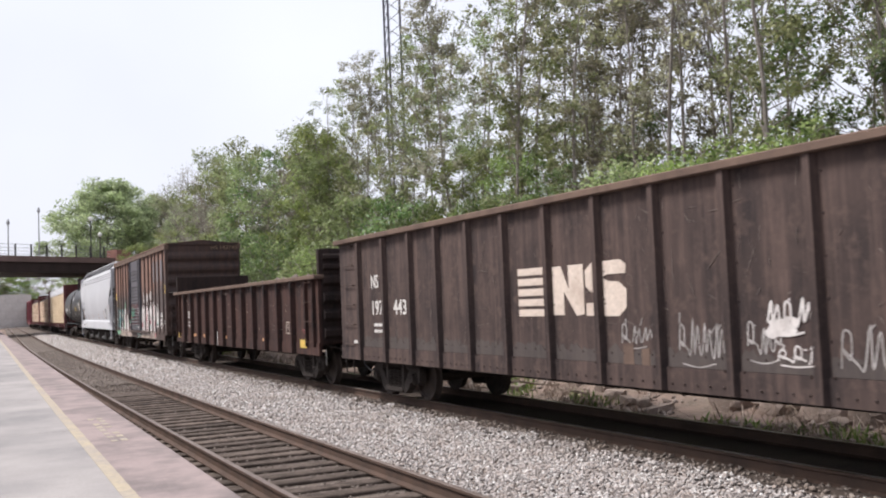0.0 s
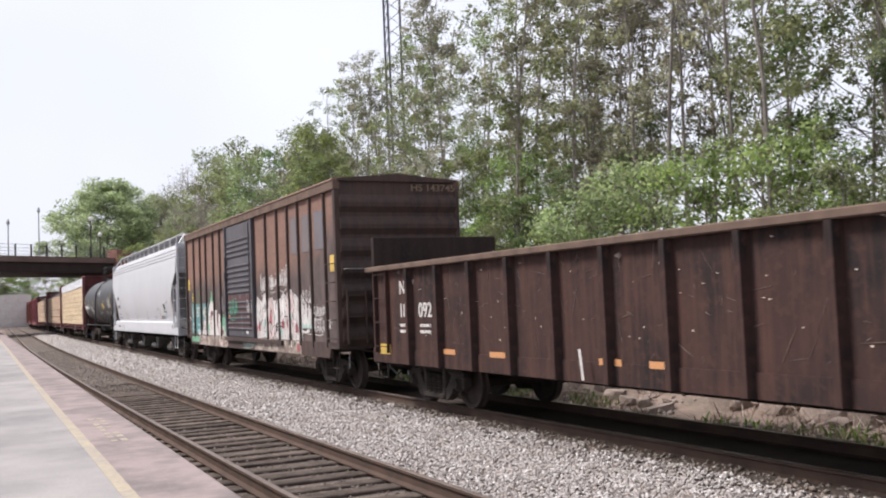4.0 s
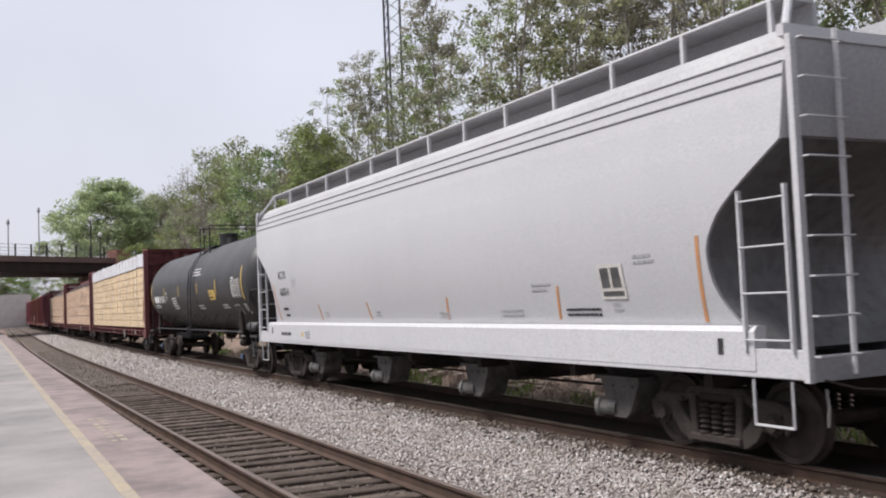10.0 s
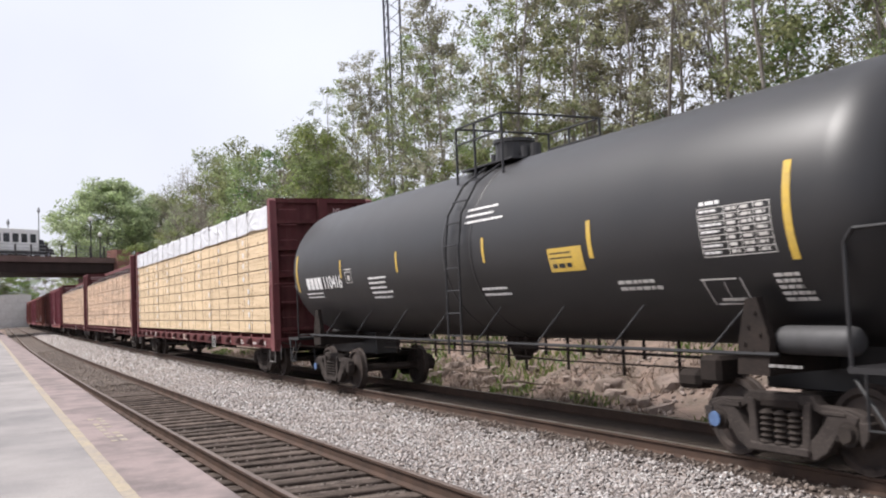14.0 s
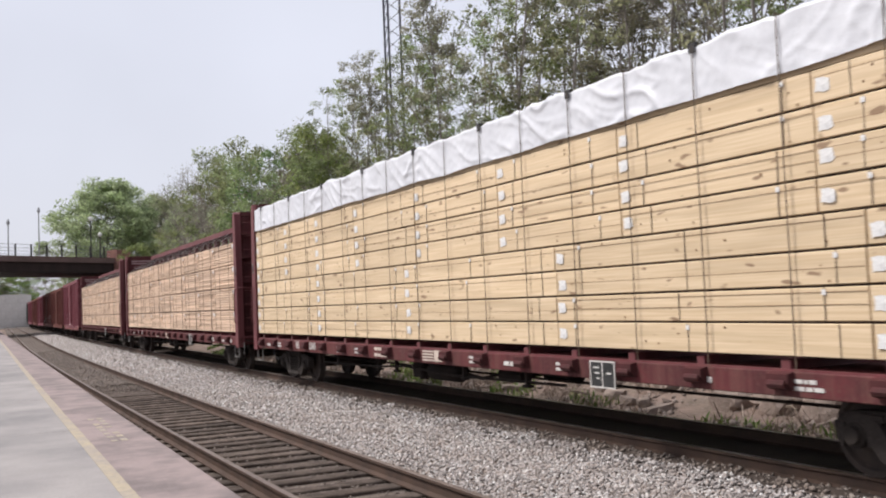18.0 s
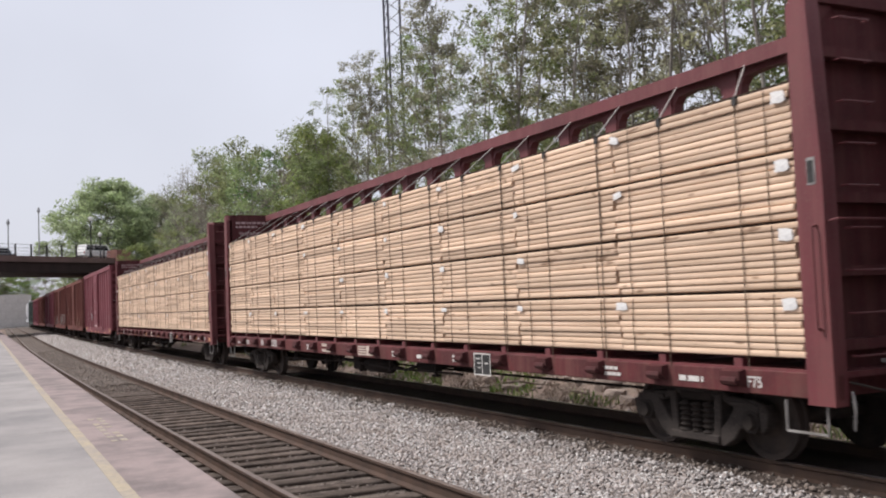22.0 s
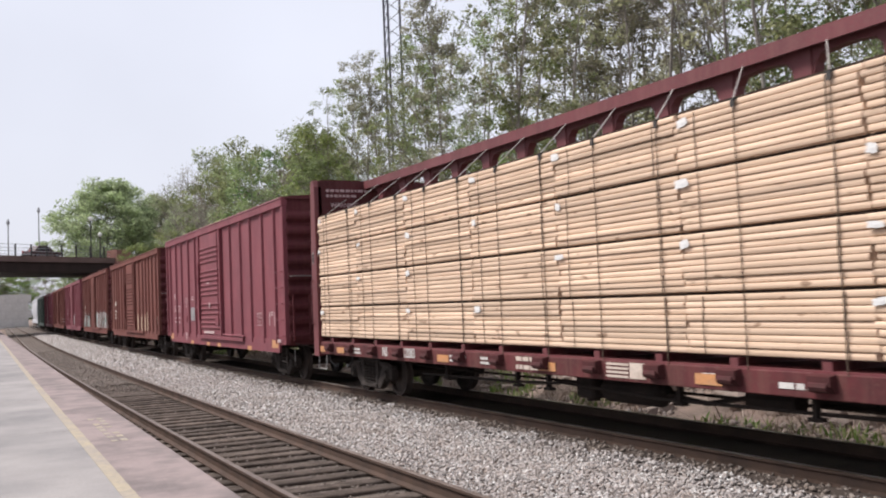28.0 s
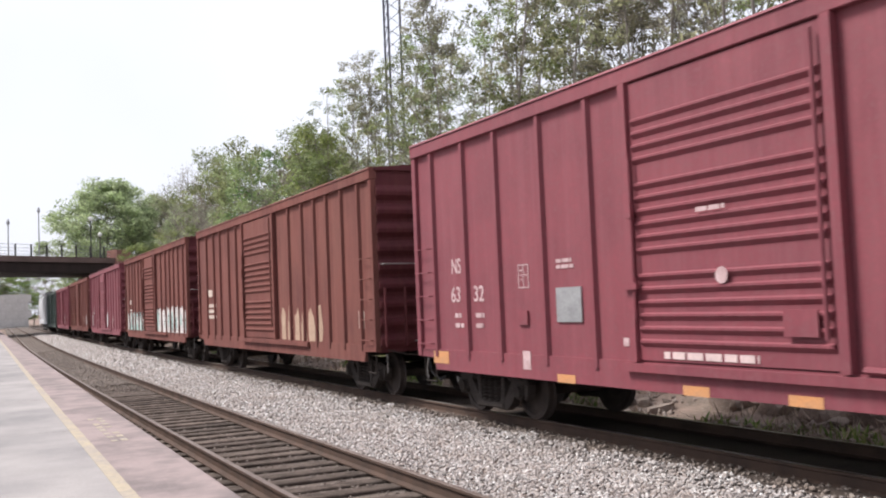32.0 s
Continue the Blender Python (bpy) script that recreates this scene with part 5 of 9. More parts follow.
def boxcar(name, label, a0, a1, paint, door_paint=None, posts=None, slim=1.0, top=4.55, door=(6.63, 9.66), detail=True, end_paint=None, ribs_door=18, sill_paint=None, post_paint=None, end_ribs=9):
    car, L = rail_car(name, label, a0, a1)
    h = L / 2
    zt, zb = top - 0.22, 1.06
    X = lambda d: d - h                  # distance from the near end
    door_paint, end_paint = door_paint or paint, end_paint or paint
    bm = B()
    box(bm, -h + 0.08, h - 0.08, 1.36, 1.44, zb, zt)
    part("side_wall", bm, paint, car, "sheet steel side")
    bm = B()
    box(bm, -h + 0.08, h - 0.08, -1.44, -1.36, zb, zt)
    part("side_wall", bm, paint, car)
    bm = B()                             # deep side sill, shallower at the ends
    for sy in (1, -1):
        pts = [(-h, zb), (h, zb), (h, zb - 0.13), (h - 0.60, zb - 0.14), (h - 0.66, zb - 0.34), (-h + 0.66, zb - 0.34), (-h + 0.60, zb - 0.14), (-h, zb - 0.13)]
        prism(bm, pts, 1, min(sy * 1.40, sy * 1.475), max(sy * 1.40, sy * 1.475))
    part("side_sill", bm, sill_paint or paint, car)
    bm = B()
    box(bm, -h + 0.05, h - 0.05, -1.36, 1.36, zb - 0.1, zb)
    part("floor", bm, M_TRUCK, car)
    # top chord and roof
    bm = B()
    for sy in (1, -1):
        box(bm, -h, h, min(sy * 1.36, sy * 1.52), max(sy * 1.36, sy * 1.52), zt, top - 0.02, 0.012)
    part("top_chord", bm, M_RUSTEDGE if paint is M_BROWN else paint, car)
    bm = B()
    prism(bm, [(-1.54, top - 0.02), (1.54, top - 0.02), (1.5, top + 0.02), (0, top + 0.13), (-1.5, top + 0.02)], 0, -h, h)
    part("roof", bm, paint, car, "low-pitched sheet roof")
    n = 13
    bm = B()
    prism(bm, [(-1.5, top + 0.02), (1.5, top + 0.02), (0, top + 0.17)], 0, -0.05, 0.05)
    rr = part("roof_rib", bm, paint, car, m=Matrix.Translation((-h + 0.3, 0, 0)))
    for i in range(1, n):
        again(rr, Matrix.Translation((-h + 0.3 + (L - 0.6) * i / (n - 1), 0, 0)))
    # posts
    posts = posts or [0.85, 1.99, 3.22, 4.31, 5.51, 10.49, 11.63, 12.85, 13.88, 14.99]
    bm = B()
    prism(bm, [(-0.06 * slim, 1.44), (0.06 * slim, 1.44), (0.034 * slim, 1.50), (-0.034 * slim, 1.50)], 2, zb - 0.12, zt)
    p0 = None
    for d in posts:
        for sy in (1, -1):
            m = Matrix.Translation((X(d), 0, 0)) @ Matrix.Rotation(0 if sy > 0 else math.pi, 4, "Z")
            if p0 is None:
                p0 = part("side_post", bm, post_paint or paint, car, m=m)
            else:
                again(p0, m)
    for sx in (-1, 1):
        for sy in (-1, 1):
            bm = B()
            box(bm, min(sx * h, sx * (h - 0.14)), max(sx * h, sx * (h - 0.14)), min(sy * 1.38, sy * 1.5), max(sy * 1.38, sy * 1.5), zb - 0.13, zt, 0.01)
            part("corner_post", bm, post_paint or paint, car)
    # corrugated ends
    prof, z, k = [], zb - 0.15, 0
    rows = end_ribs
    pitch = (top - 0.32 - z) / rows
    for i in range(rows):
        zz = z + i * pitch
        prof += [(0.02, zz), (0.02, zz + pitch * 0.16), (0.05, zz + pitch * 0.24), (0.12, zz + pitch * 0.42), (0.135, zz + pitch * 0.62), (0.12, zz + pitch * 0.74), (0.05, zz + pitch * 0.92)]
    prof += [(0.02, top - 0.32), (0.02, top)]
    outline = prof + [(-0.06, top), (-0.06, zb - 0.15)]
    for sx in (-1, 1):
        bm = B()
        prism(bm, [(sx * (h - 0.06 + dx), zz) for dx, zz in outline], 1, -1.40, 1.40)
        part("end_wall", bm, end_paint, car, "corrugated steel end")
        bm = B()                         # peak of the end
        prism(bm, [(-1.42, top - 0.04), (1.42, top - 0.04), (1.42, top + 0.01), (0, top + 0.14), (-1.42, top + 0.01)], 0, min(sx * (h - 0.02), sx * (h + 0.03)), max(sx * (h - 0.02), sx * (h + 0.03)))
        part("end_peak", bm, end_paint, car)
    # sliding door
    d0, d1 = door
    for sy in (1, -1):
        rotm = Matrix.Rotation(0 if sy > 0 else math.pi, 4, "Z")
        x0, x1 = X(d0), X(d1)
        if sy < 0:
            x0, x1 = -x1, -x0
        bm = B()
        box(bm, x0, x1, 1.45, 1.49, zb + 0.02, zt - 0.02)
        dr = part("door", bm, door_paint, car, "ribbed sliding door", m=rotm)
        zd0, zd1 = zb + 0.16, zt - 0.40
        groups = 3
        bm = B()
        pw = (zd1 - zd0) / ribs_door
        prism(bm, [(1.49, -pw * 0.40), (1.528, -pw * 0.06), (1.528, pw * 0.10), (1.49, pw * 0.22)], 0, x0 + 0.12, x1 - 0.12)
        r0 = None
        for i in range(ribs_door):
            if i in (ribs_door // 3, 2 * ribs_door // 3 + 1) and detail:
                continue
            m = Matrix.Translation((0, 0, zd0 + (i + 0.5) * pw))
            if r0 is None:
                r0 = part("door_rib", bm, door_paint, dr, m=m)
            else:
                again(r0, m)
        for xe in (x0, x1):
            bm = B()
            box(bm, xe - 0.06, xe + 0.06, 1.45, 1.545, zb, zt)
            part("door_edge", bm, door_paint, dr)
        bm = B()
        box(bm, x0 - 2.6 if sy > 0 else x0 - 0.2, x1 + 0.2, 1.475, 1.545, zb - 0.12, zb - 0.02)
        part("door_track", bm, sill_paint or paint, car, m=rotm)
        if sy > 0:
            bm = B()
            rod(bm, (x0 + 0.16, 1.56, zb + 0.3), (x0 + 0.16, 1.56, zt - 0.1), 0.022, 6)
            part("locking_bar", bm, door_paint, dr)
            bm = B()
            rod(bm, (x1 - 0.1, 1.56, zb + 0.5), (x1 - 0.1, 1.56, zt - 0.9), 0.022, 6)
            box(bm, x1 - 0.18, x1 + 0.12, 1.545, 1.60, zb + 0.85, zb + 0.93)
            box(bm, x1 - 0.14, x1 - 0.04, 1.545, 1.60, 2.75, 2.95)
            part("locking_bar", bm, door_paint, dr)
    # ladders, steps, end rails
    for sx in (-1, 1):
        ladder(car, "side_ladder", sx * (h - 0.36), 1.47, 0.5, 1.15, 2.75, 5, post_paint or paint, stiles=False, stand=0.08)
        ladder(car, "end_ladder", sx * (h + 0.08), 1.1, 0.42, 1.15, 2.05, 3, end_paint, axis="y", stiles=True, stand=sx * 0.05)
        step(car, sx * (h - 0.36), 1.43, zb - 0.13, M_TRUCK)
        coupler(car, sx * (h - 0.02), sx)
        bm = B()
        box(bm, min(sx * h, sx * (h + 0.18)), max(sx * h, sx * (h + 0.18)), -0.7, 0.7, 1.10, 1.13)
        part("end_step", bm, M_PALEROD, car, "crossover step grating")
        bm = B()
        bent(bm, [(sx * (h + 0.06), 1.36, 2.62), (sx * (h + 0.17), 1.34, 2.62), (sx * (h + 0.17), -0.2, 2.62), (sx * (h + 0.06), -0.22, 2.62)], 0.012, 5)
        part("end_grab", bm, M_PALEROD, car)
        if detail:
            brake_wheel(car, sx * (h + 0.09), 0.30, 2.05, sx, end_paint)
    underframe(car, L, mat=M_TRUCK)
    for sx in (-1, 1):
        truck(car, sx * (h - 1.75))
    return car, L


# ---------------------------------------------------------------- gondolas
def gondola(name, label, a0, a1, paint, top, posts, load, zb=0.98, raised=0.0):
    car, L = rail_car(name, label, a0, a1)
    h = L / 2
    bm = B()
    box(bm, -h, h, 1.33, 1.41, zb - 0.02, top - 0.1)
    part("side_wall", bm, paint, car, "dented steel side")
    bm = B()
    box(bm, -h, h, -1.41, -1.33, zb - 0.02, top - 0.1)
    part("side_wall", bm, paint, car)
    bm = B()
    box(bm, -h, h, -1.33, 1.33, zb, zb + 0.08)
    part("floor", bm, paint, car)
    bm = B()
    for sy in (1, -1):
        box(bm, -h - 0.08, h + 0.08, min(sy * 1.29, sy * 1.53), max(sy * 1.29, sy * 1.53), top - 0.1, top, 0.015)
    part("top_edge", bm, M_RUSTEDGE, car, "bulging rusty top rim")
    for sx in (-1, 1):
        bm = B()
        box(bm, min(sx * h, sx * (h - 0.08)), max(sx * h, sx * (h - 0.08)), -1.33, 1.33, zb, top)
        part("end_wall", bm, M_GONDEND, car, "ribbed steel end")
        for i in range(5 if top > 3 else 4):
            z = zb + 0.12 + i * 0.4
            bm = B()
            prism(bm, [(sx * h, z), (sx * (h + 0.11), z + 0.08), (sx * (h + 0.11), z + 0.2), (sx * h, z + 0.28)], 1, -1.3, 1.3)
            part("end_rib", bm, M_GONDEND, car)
        coupler(car, sx * h, sx)
        step(car, sx * (h - 0.4), 1.40, zb - 0.1, M_TRUCK)
        ladder(car, "side_ladder", sx * (h - 0.51), 1.41, 0.56, zb + 0.07, top - 0.16, 4 if top < 3 else 6, paint, stiles=top < 3, stand=0.08 if top < 3 else 0.05)
    bm = B()
    dp = 1.495 if top > 3 else 1.53
    prism(bm, [(-0.08, 1.41), (0.08, 1.41), (0.045, dp), (-0.045, dp)], 2, zb - 0.23, top - 0.1)
    p0 = None
    for x in posts:
        for sy in (1, -1):
            m = Matrix.Translation((x, 0, 0)) @ Matrix.Rotation(0 if sy > 0 else math.pi, 4, "Z")
            if p0 is None:
                p0 = part("side_post", bm, paint, car, m=m)
            else:
                again(p0, m)
    bm = B()
    for sy in (1, -1):
        pts = [(-h, zb + 0.03), (h, zb + 0.03), (h, zb - 0.24), (-h, zb - 0.24)]
        prism(bm, pts, 1, min(sy * 1.36, sy * 1.43), max(sy * 1.36, sy * 1.43))
    part("side_sill", bm, paint, car)
    if load:
        rg = np.random.RandomState(9)
        n = 900
        c = np.stack([rg.uniform(-h + 0.3, h - 0.3, n), rg.uniform(-1.25, 1.25, n), top - 0.30 + 0.22 * rg.rand(n)], 1)
        c[:, 2] += 0.16 * np.sin(c[:, 0] * 0.9) * np.exp(-c[:, 1] ** 2)
        k = rg.uniform(0.06, 0.24, (n, 1))
        oc = np.array([(1, 0, 0), (-1, 0, 0), (0, 1, 0), (0, -1, 0), (0, 0, .6), (0, 0, -.6)], float)
        v = (c[:, None] + (oc[None] * rg.uniform(0.4, 1.4, (n, 6, 1))) * k[:, None]).reshape(-1, 3)
        f0 = np.array([(0, 2, 4), (2, 1, 4), (1, 3, 4), (3, 0, 4), (2, 0, 5), (1, 2, 5), (3, 1, 5), (0, 3, 5)])
        f = (f0[None] + 6 * np.arange(n)[:, None, None]).reshape(-1, 3)
        ld = new("scrap_load", mesh_np("scrap_load", v, f, M_SCRAP))
        tagged(ld, "heap of grey-brown scrap filling the gondola", "scrap load", kind="stuff")
        CARS.append((ld, (a0 + a1) / 2, L * 0.8))
        bm = B()
        box(bm, -h + 0.1, h - 0.1, -1.3, 1.3, top - 0.4, top - 0.3)
        part("false_floor", bm, M_SCRAP, car)
    underframe(car, L)
    for sx in (-1, 1):
        truck(car, sx * (h - 1.9))
    return car, L


gon1, LG1 = gondola("gondola", "tall black-brown steel gondola with rusty rim and chalk scrawls", 5.9, 22.1, M_GOND, 3.22, [6.95, 5.69, 4.50, 3.42, 2.30, 1.17, 0.02, -1.13, -2.28, -3.43, -4.58, -5.73, -6.95], False)
gon2, LG2 = gondola("gondola", "low dark rusty gondola heaped with scrap", 23.55, 40.0, M_GOND2, 2.57, [-6.44 + 1.17 * i for i in range(12)], True)

HSP = [0.77, 1.74, 2.66, 3.5, 4.4, 5.44, 10.57, 11.48, 12.55, 13.4, 14.4]
# Dark brown of ends, posts and sill: soot, with shade painted in.
M_SOOTSHADE = surface("sooty_end", (0.066, 0.049, 0.045), (0.046, 0.038, 0.037), (0.11, 0.066, 0.054), 0.9, 22, 0.5, rough=0.8, relief=0.2)
# Red darkened for the car ends: their shade put into the colour, plus dirt.
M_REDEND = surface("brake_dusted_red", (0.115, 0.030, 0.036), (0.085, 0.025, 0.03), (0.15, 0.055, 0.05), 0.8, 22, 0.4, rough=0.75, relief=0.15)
# The dark post paint stands in for thin shadow lines along the side.
hs, LHS = boxcar("boxcar", "rust-brown boxcar with grey ribbed door and spray-painted base", 41.74, 57.41, M_BROWN, M_PRIMER, HSP, 0.62, top=4.56, end_paint=M_SOOTSHADE, sill_paint=M_SOOTSHADE, post_paint=M_SOOTSHADE, end_ribs=7)
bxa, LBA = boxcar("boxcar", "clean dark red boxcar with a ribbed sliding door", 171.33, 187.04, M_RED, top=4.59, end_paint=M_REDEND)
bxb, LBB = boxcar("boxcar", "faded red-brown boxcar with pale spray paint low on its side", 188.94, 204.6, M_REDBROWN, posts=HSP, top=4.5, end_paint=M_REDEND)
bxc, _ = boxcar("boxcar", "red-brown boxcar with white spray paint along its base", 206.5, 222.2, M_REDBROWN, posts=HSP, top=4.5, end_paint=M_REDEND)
bxd, _ = boxcar("boxcar", "red boxcar with a few pale paint patches", 224.1, 239.8, M_RED, top=4.5)
bxe, _ = boxcar("boxcar", "dull red-brown boxcar with a rusty lower edge", 241.7, 257.4, M_REDBROWN, top=4.45)
bxf, _ = boxcar("boxcar", "red boxcar far down the train", 259.3, 275.0, M_RED, top=4.4)

# ---------------------------------------------------------------- covered hopper
def HOPPER_SIDE(z):
    """Half width of the curved side at a height."""
    return 1.545 - (0.094 if z < 3.05 else 0.054) * (z - 3.05) ** 2


def hopper(name, label, a0, a1, paint):
    car, L = rail_car(name, label, a0, a1)
    h = L / 2
    # half width and half length of the body at each height
    ends = ([1.22, 1.45, 1.62, 1.82, 2.05, 2.28, 2.46, 2.66, 2.85, 3.05, 3.33, 4.06], [0.72, 0.92, 1.08, 1.20, 1.265, 1.265, 1.19, 1.03, 0.80, 0.50, 0.06, 0.04])
    low = [1.22 + 0.11 * i for i in range(20)]
    lev = [(z, HOPPER_SIDE(z), float(np.interp(z, *ends))) for z in low + [3.75, 4.06]]
    lev += [(4.062, 1.455, 0.04), (4.2, 1.44, 0.04), (4.202, 1.40, 0.04), (4.34, 1.34, 0.06), (4.45, 1.22, 0.2), (4.52, 0.9, 0.4), (4.56, 0.4, 0.4)]
    bm = B()
    rings = [[bm.verts.new(q) for q in ((-h + e, -w, z), (h - e, -w, z), (h - e, w, z), (-h + e, w, z))] for z, w, e in lev]
    for a, b in zip(rings, rings[1:]):
        for i in range(4):
            bm.faces.new((a[i], a[(i + 1) % 4], b[(i + 1) % 4], b[i]))
    bm.faces.new(rings[0][::-1])
    bm.faces.new(rings[-1])
    bmesh.ops.recalc_face_normals(bm, faces=bm.faces[:])
    part("body", bm, M_HOPBODY, car, "pale grey curved side body")
    # Roof colour darkened to offset the sun's brightness on the slope.
    bm = B()
    upper = [[bm.verts.new(q) for q in ((-h + e, -w - 0.004, z), (h - e, -w - 0.004, z), (h - e, w + 0.004, z), (-h + e, w + 0.004, z))] for z, w, e in ((4.21, 1.40, 0.035), (4.343, 1.34, 0.055), (4.453, 1.22, 0.195), (4.523, 0.9, 0.395), (4.564, 0.4, 0.395))]
    for a, b in zip(upper, upper[1:]):
        for i in range(4):
            bm.faces.new((a[i], a[(i + 1) % 4], b[(i + 1) % 4], b[i]))
    bm.faces.new(upper[-1])
    bmesh.ops.recalc_face_normals(bm, faces=bm.faces[:])
    bmesh.ops.solidify(bm, geom=bm.faces[:], thickness=0.004)
    part("roof", bm, M_HOPGREY, car, "grey roof, toned down against the sun")
    for z, w in ((4.058, 1.492), (4.198, 1.444), (3.93, 1.506)):
        bm = B()
        rod(bm, (-h + 0.05, w, z), (h - 0.05, w, z), 0.012, 5)
        part("roof_seam", bm, M_SEAM, car)
    for sx in (-1, 1):                   # slope sheets and bay walls at the ends, their shade painted as dark grey
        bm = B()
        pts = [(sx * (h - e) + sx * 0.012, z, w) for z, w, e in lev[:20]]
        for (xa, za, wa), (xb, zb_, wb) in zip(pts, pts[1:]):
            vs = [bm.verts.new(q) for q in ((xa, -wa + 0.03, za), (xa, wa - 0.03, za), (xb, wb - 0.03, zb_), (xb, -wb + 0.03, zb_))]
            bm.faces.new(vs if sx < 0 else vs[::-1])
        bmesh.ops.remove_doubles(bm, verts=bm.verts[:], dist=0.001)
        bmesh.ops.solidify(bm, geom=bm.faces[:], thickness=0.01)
        part("slope_sheet", bm, M_HOPSLOPE, car, "slope sheet with its shade painted dark grey")
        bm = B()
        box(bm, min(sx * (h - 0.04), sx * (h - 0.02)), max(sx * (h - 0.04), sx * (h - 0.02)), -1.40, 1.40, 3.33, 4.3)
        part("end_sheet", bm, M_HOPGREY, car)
        bm = B()
        for sy in (-1, 1):
            box(bm, min(sx * h, sx * (h + 0.07)), max(sx * h, sx * (h + 0.07)), min(sy * 1.42, sy * 1.5), max(sy * 1.42, sy * 1.5), 0.95, 4.3)
            rod(bm, (sx * (h - 0.05), sy * 1.44, 4.3), (sx * (h - 0.28), sy * 1.1, 4.78), 0.04, 6)
            rod(bm, (sx * (h + 0.07), sy * 0.88, 1.0), (sx * (h + 0.07), sy * 0.88, 4.4), 0.03, 6)
        box(bm, min(sx * h, sx * (h - 0.09)), max(sx * h, sx * (h - 0.09)), -1.5, 1.5, 4.3, 4.42)
        part("end_frame", bm, paint, car, "pale grey end frame")
        ladder(car, "end_ladder", sx * (h + 0.10), 1.17, 0.56, 1.2, 4.25, 9, paint, axis="y", stiles=False, stand=sx * 0.07)
        ladder(car, "side_ladder", sx * (h - 0.42), 1.47, 0.62, 1.35, 2.75, 4, paint, stiles=True, stand=0.05)
        step(car, sx * (h - 0.42), 1.48, 0.95, paint, 0.5, 0.45)
        coupler(car, sx * h, sx)
        bm = B()
        box(bm, min(sx * h, sx * (h + 0.02)), max(sx * h, sx * (h + 0.02)), -1.45, 1.45, 0.95, 1.2)
        box(bm, min(sx * (h - 2.2), sx * h), max(sx * (h - 2.2), sx * h), -1.4, 1.4, 1.0, 1.05)
        part("end_sill", bm, M_HOPGREY, car)
    bm = B()
    for sy in (-1, 1):
        box(bm, -h, h, min(sy * 1.4, sy * 1.485), max(sy * 1.4, sy * 1.485), 0.97, 1.26, 0.01)
        prism(bm, [(sy * 1.33, 1.485), (sy * 1.45, 1.485), (sy * 1.492, 1.43), (sy * 1.492, 1.03), (sy * 1.33, 1.03)], 0, -h + 0.62, h - 0.62)
    part("side_sill", bm, paint, car, "pale grey channel side sill")
    # roof walk with its posts
    for sy in (-1, 1):
        bm = B()
        box(bm, -h + 0.3, h - 0.3, min(sy * 0.72, sy * 1.12), max(sy * 0.72, sy * 1.12), 4.78, 4.82)
        part("roof_walk", bm, M_HOPGREY, car, "grey roof walkway grating")
        bm = B()
        box(bm, -h + 0.3, h - 0.3, min(sy * 0.68, sy * 0.74), max(sy * 0.68, sy * 0.74), 4.50, 4.78)
        part("walk_coaming", bm, M_HOPGREY, car)
    bm = B()
    rod(bm, (-h + 0.3, 1.13, 4.82), (h - 0.3, 1.13, 4.82), 0.022, 5)
    part("walk_edge", bm, paint, car)
    bm = B()
    box(bm, -0.025, 0.025, 1.10, 1.15, 4.40, 4.82)
    p0 = None
    for i in range(14):
        m = Matrix.Translation((-h + 0.5 + (L - 1.0) * i / 13, 0, 0))
        p0 = part("walk_post", bm, paint, car, m=m) if p0 is None else again(p0, m)
    bm = B()
    for i in range(9):
        x = -h + 1.6 + (L - 3.2) * i / 8
        rod(bm, (x, 0, 4.52), (x, 0, 4.74), 0.42, 14)
    part("hatch_row", bm, M_HOPGREY, car, "round roof hatches")
    # outlets
    for i in range(4):
        x = -h + 3.5 + (L - 7.0) * i / 3
        bm = B()
        w0, w1 = 1.35, 0.45
        lo = [bm.verts.new((x + sx * w1, sy * 0.5, 0.52)) for sx, sy in ((-1, -1), (1, -1), (1, 1), (-1, 1))]
        hi = [bm.verts.new((x + sx * w0, sy * 1.3, 1.25)) for sx, sy in ((-1, -1), (1, -1), (1, 1), (-1, 1))]
        bm.faces.new(lo[::-1])
        bm.faces.new(hi)
        for k in range(4):
            bm.faces.new((lo[k], lo[(k + 1) % 4], hi[(k + 1) % 4], hi[k]))
        b = part("outlet_chute", bm, M_HOPCHUTE, car, "dusty grey discharge chute")
        bm = B()
        prism(bm, [(x - 0.46, 0.78), (x + 0.36, 0.78), (x + 0.22, 0.36), (x + 0.10, 0.28), (x - 0.14, 0.28), (x - 0.24, 0.36)], 1, 0.62, 1.06)
        prism(bm, [(x - 0.50, 0.76), (x + 0.42, 0.76), (x + 0.42, 0.81), (x - 0.50, 0.81)], 1, 0.58, 1.12)
        for bx in (-0.3, -0.1, 0.1):
            rod(bm, (x + bx, 1.05, 0.68), (x + bx, 1.09, 0.68), 0.02, 6)
        part("gate_gear", bm, M_GEAR, b, "grimy grey gate box with bolted flange")
        bm = B()
        lathe(bm, [(0.075, 0.28), (0.075, 0.02), (0.105, 0.0), (0.105, 0.22), (0.125, 0.225), (0.125, 0.28), (0.075, 0.28)], 16, Matrix.Translation((x + 0.10, 1.0, 0.40)) @ Matrix.Rotation(math.radians(28), 4, "Z"))
        part("gate_tube", bm, M_TUBE, b, "worn pale gate tube with an open end")
    underframe(car, L)
    for sx in (-1, 1):
        truck(car, sx * (h - 1.72))
    return car, L


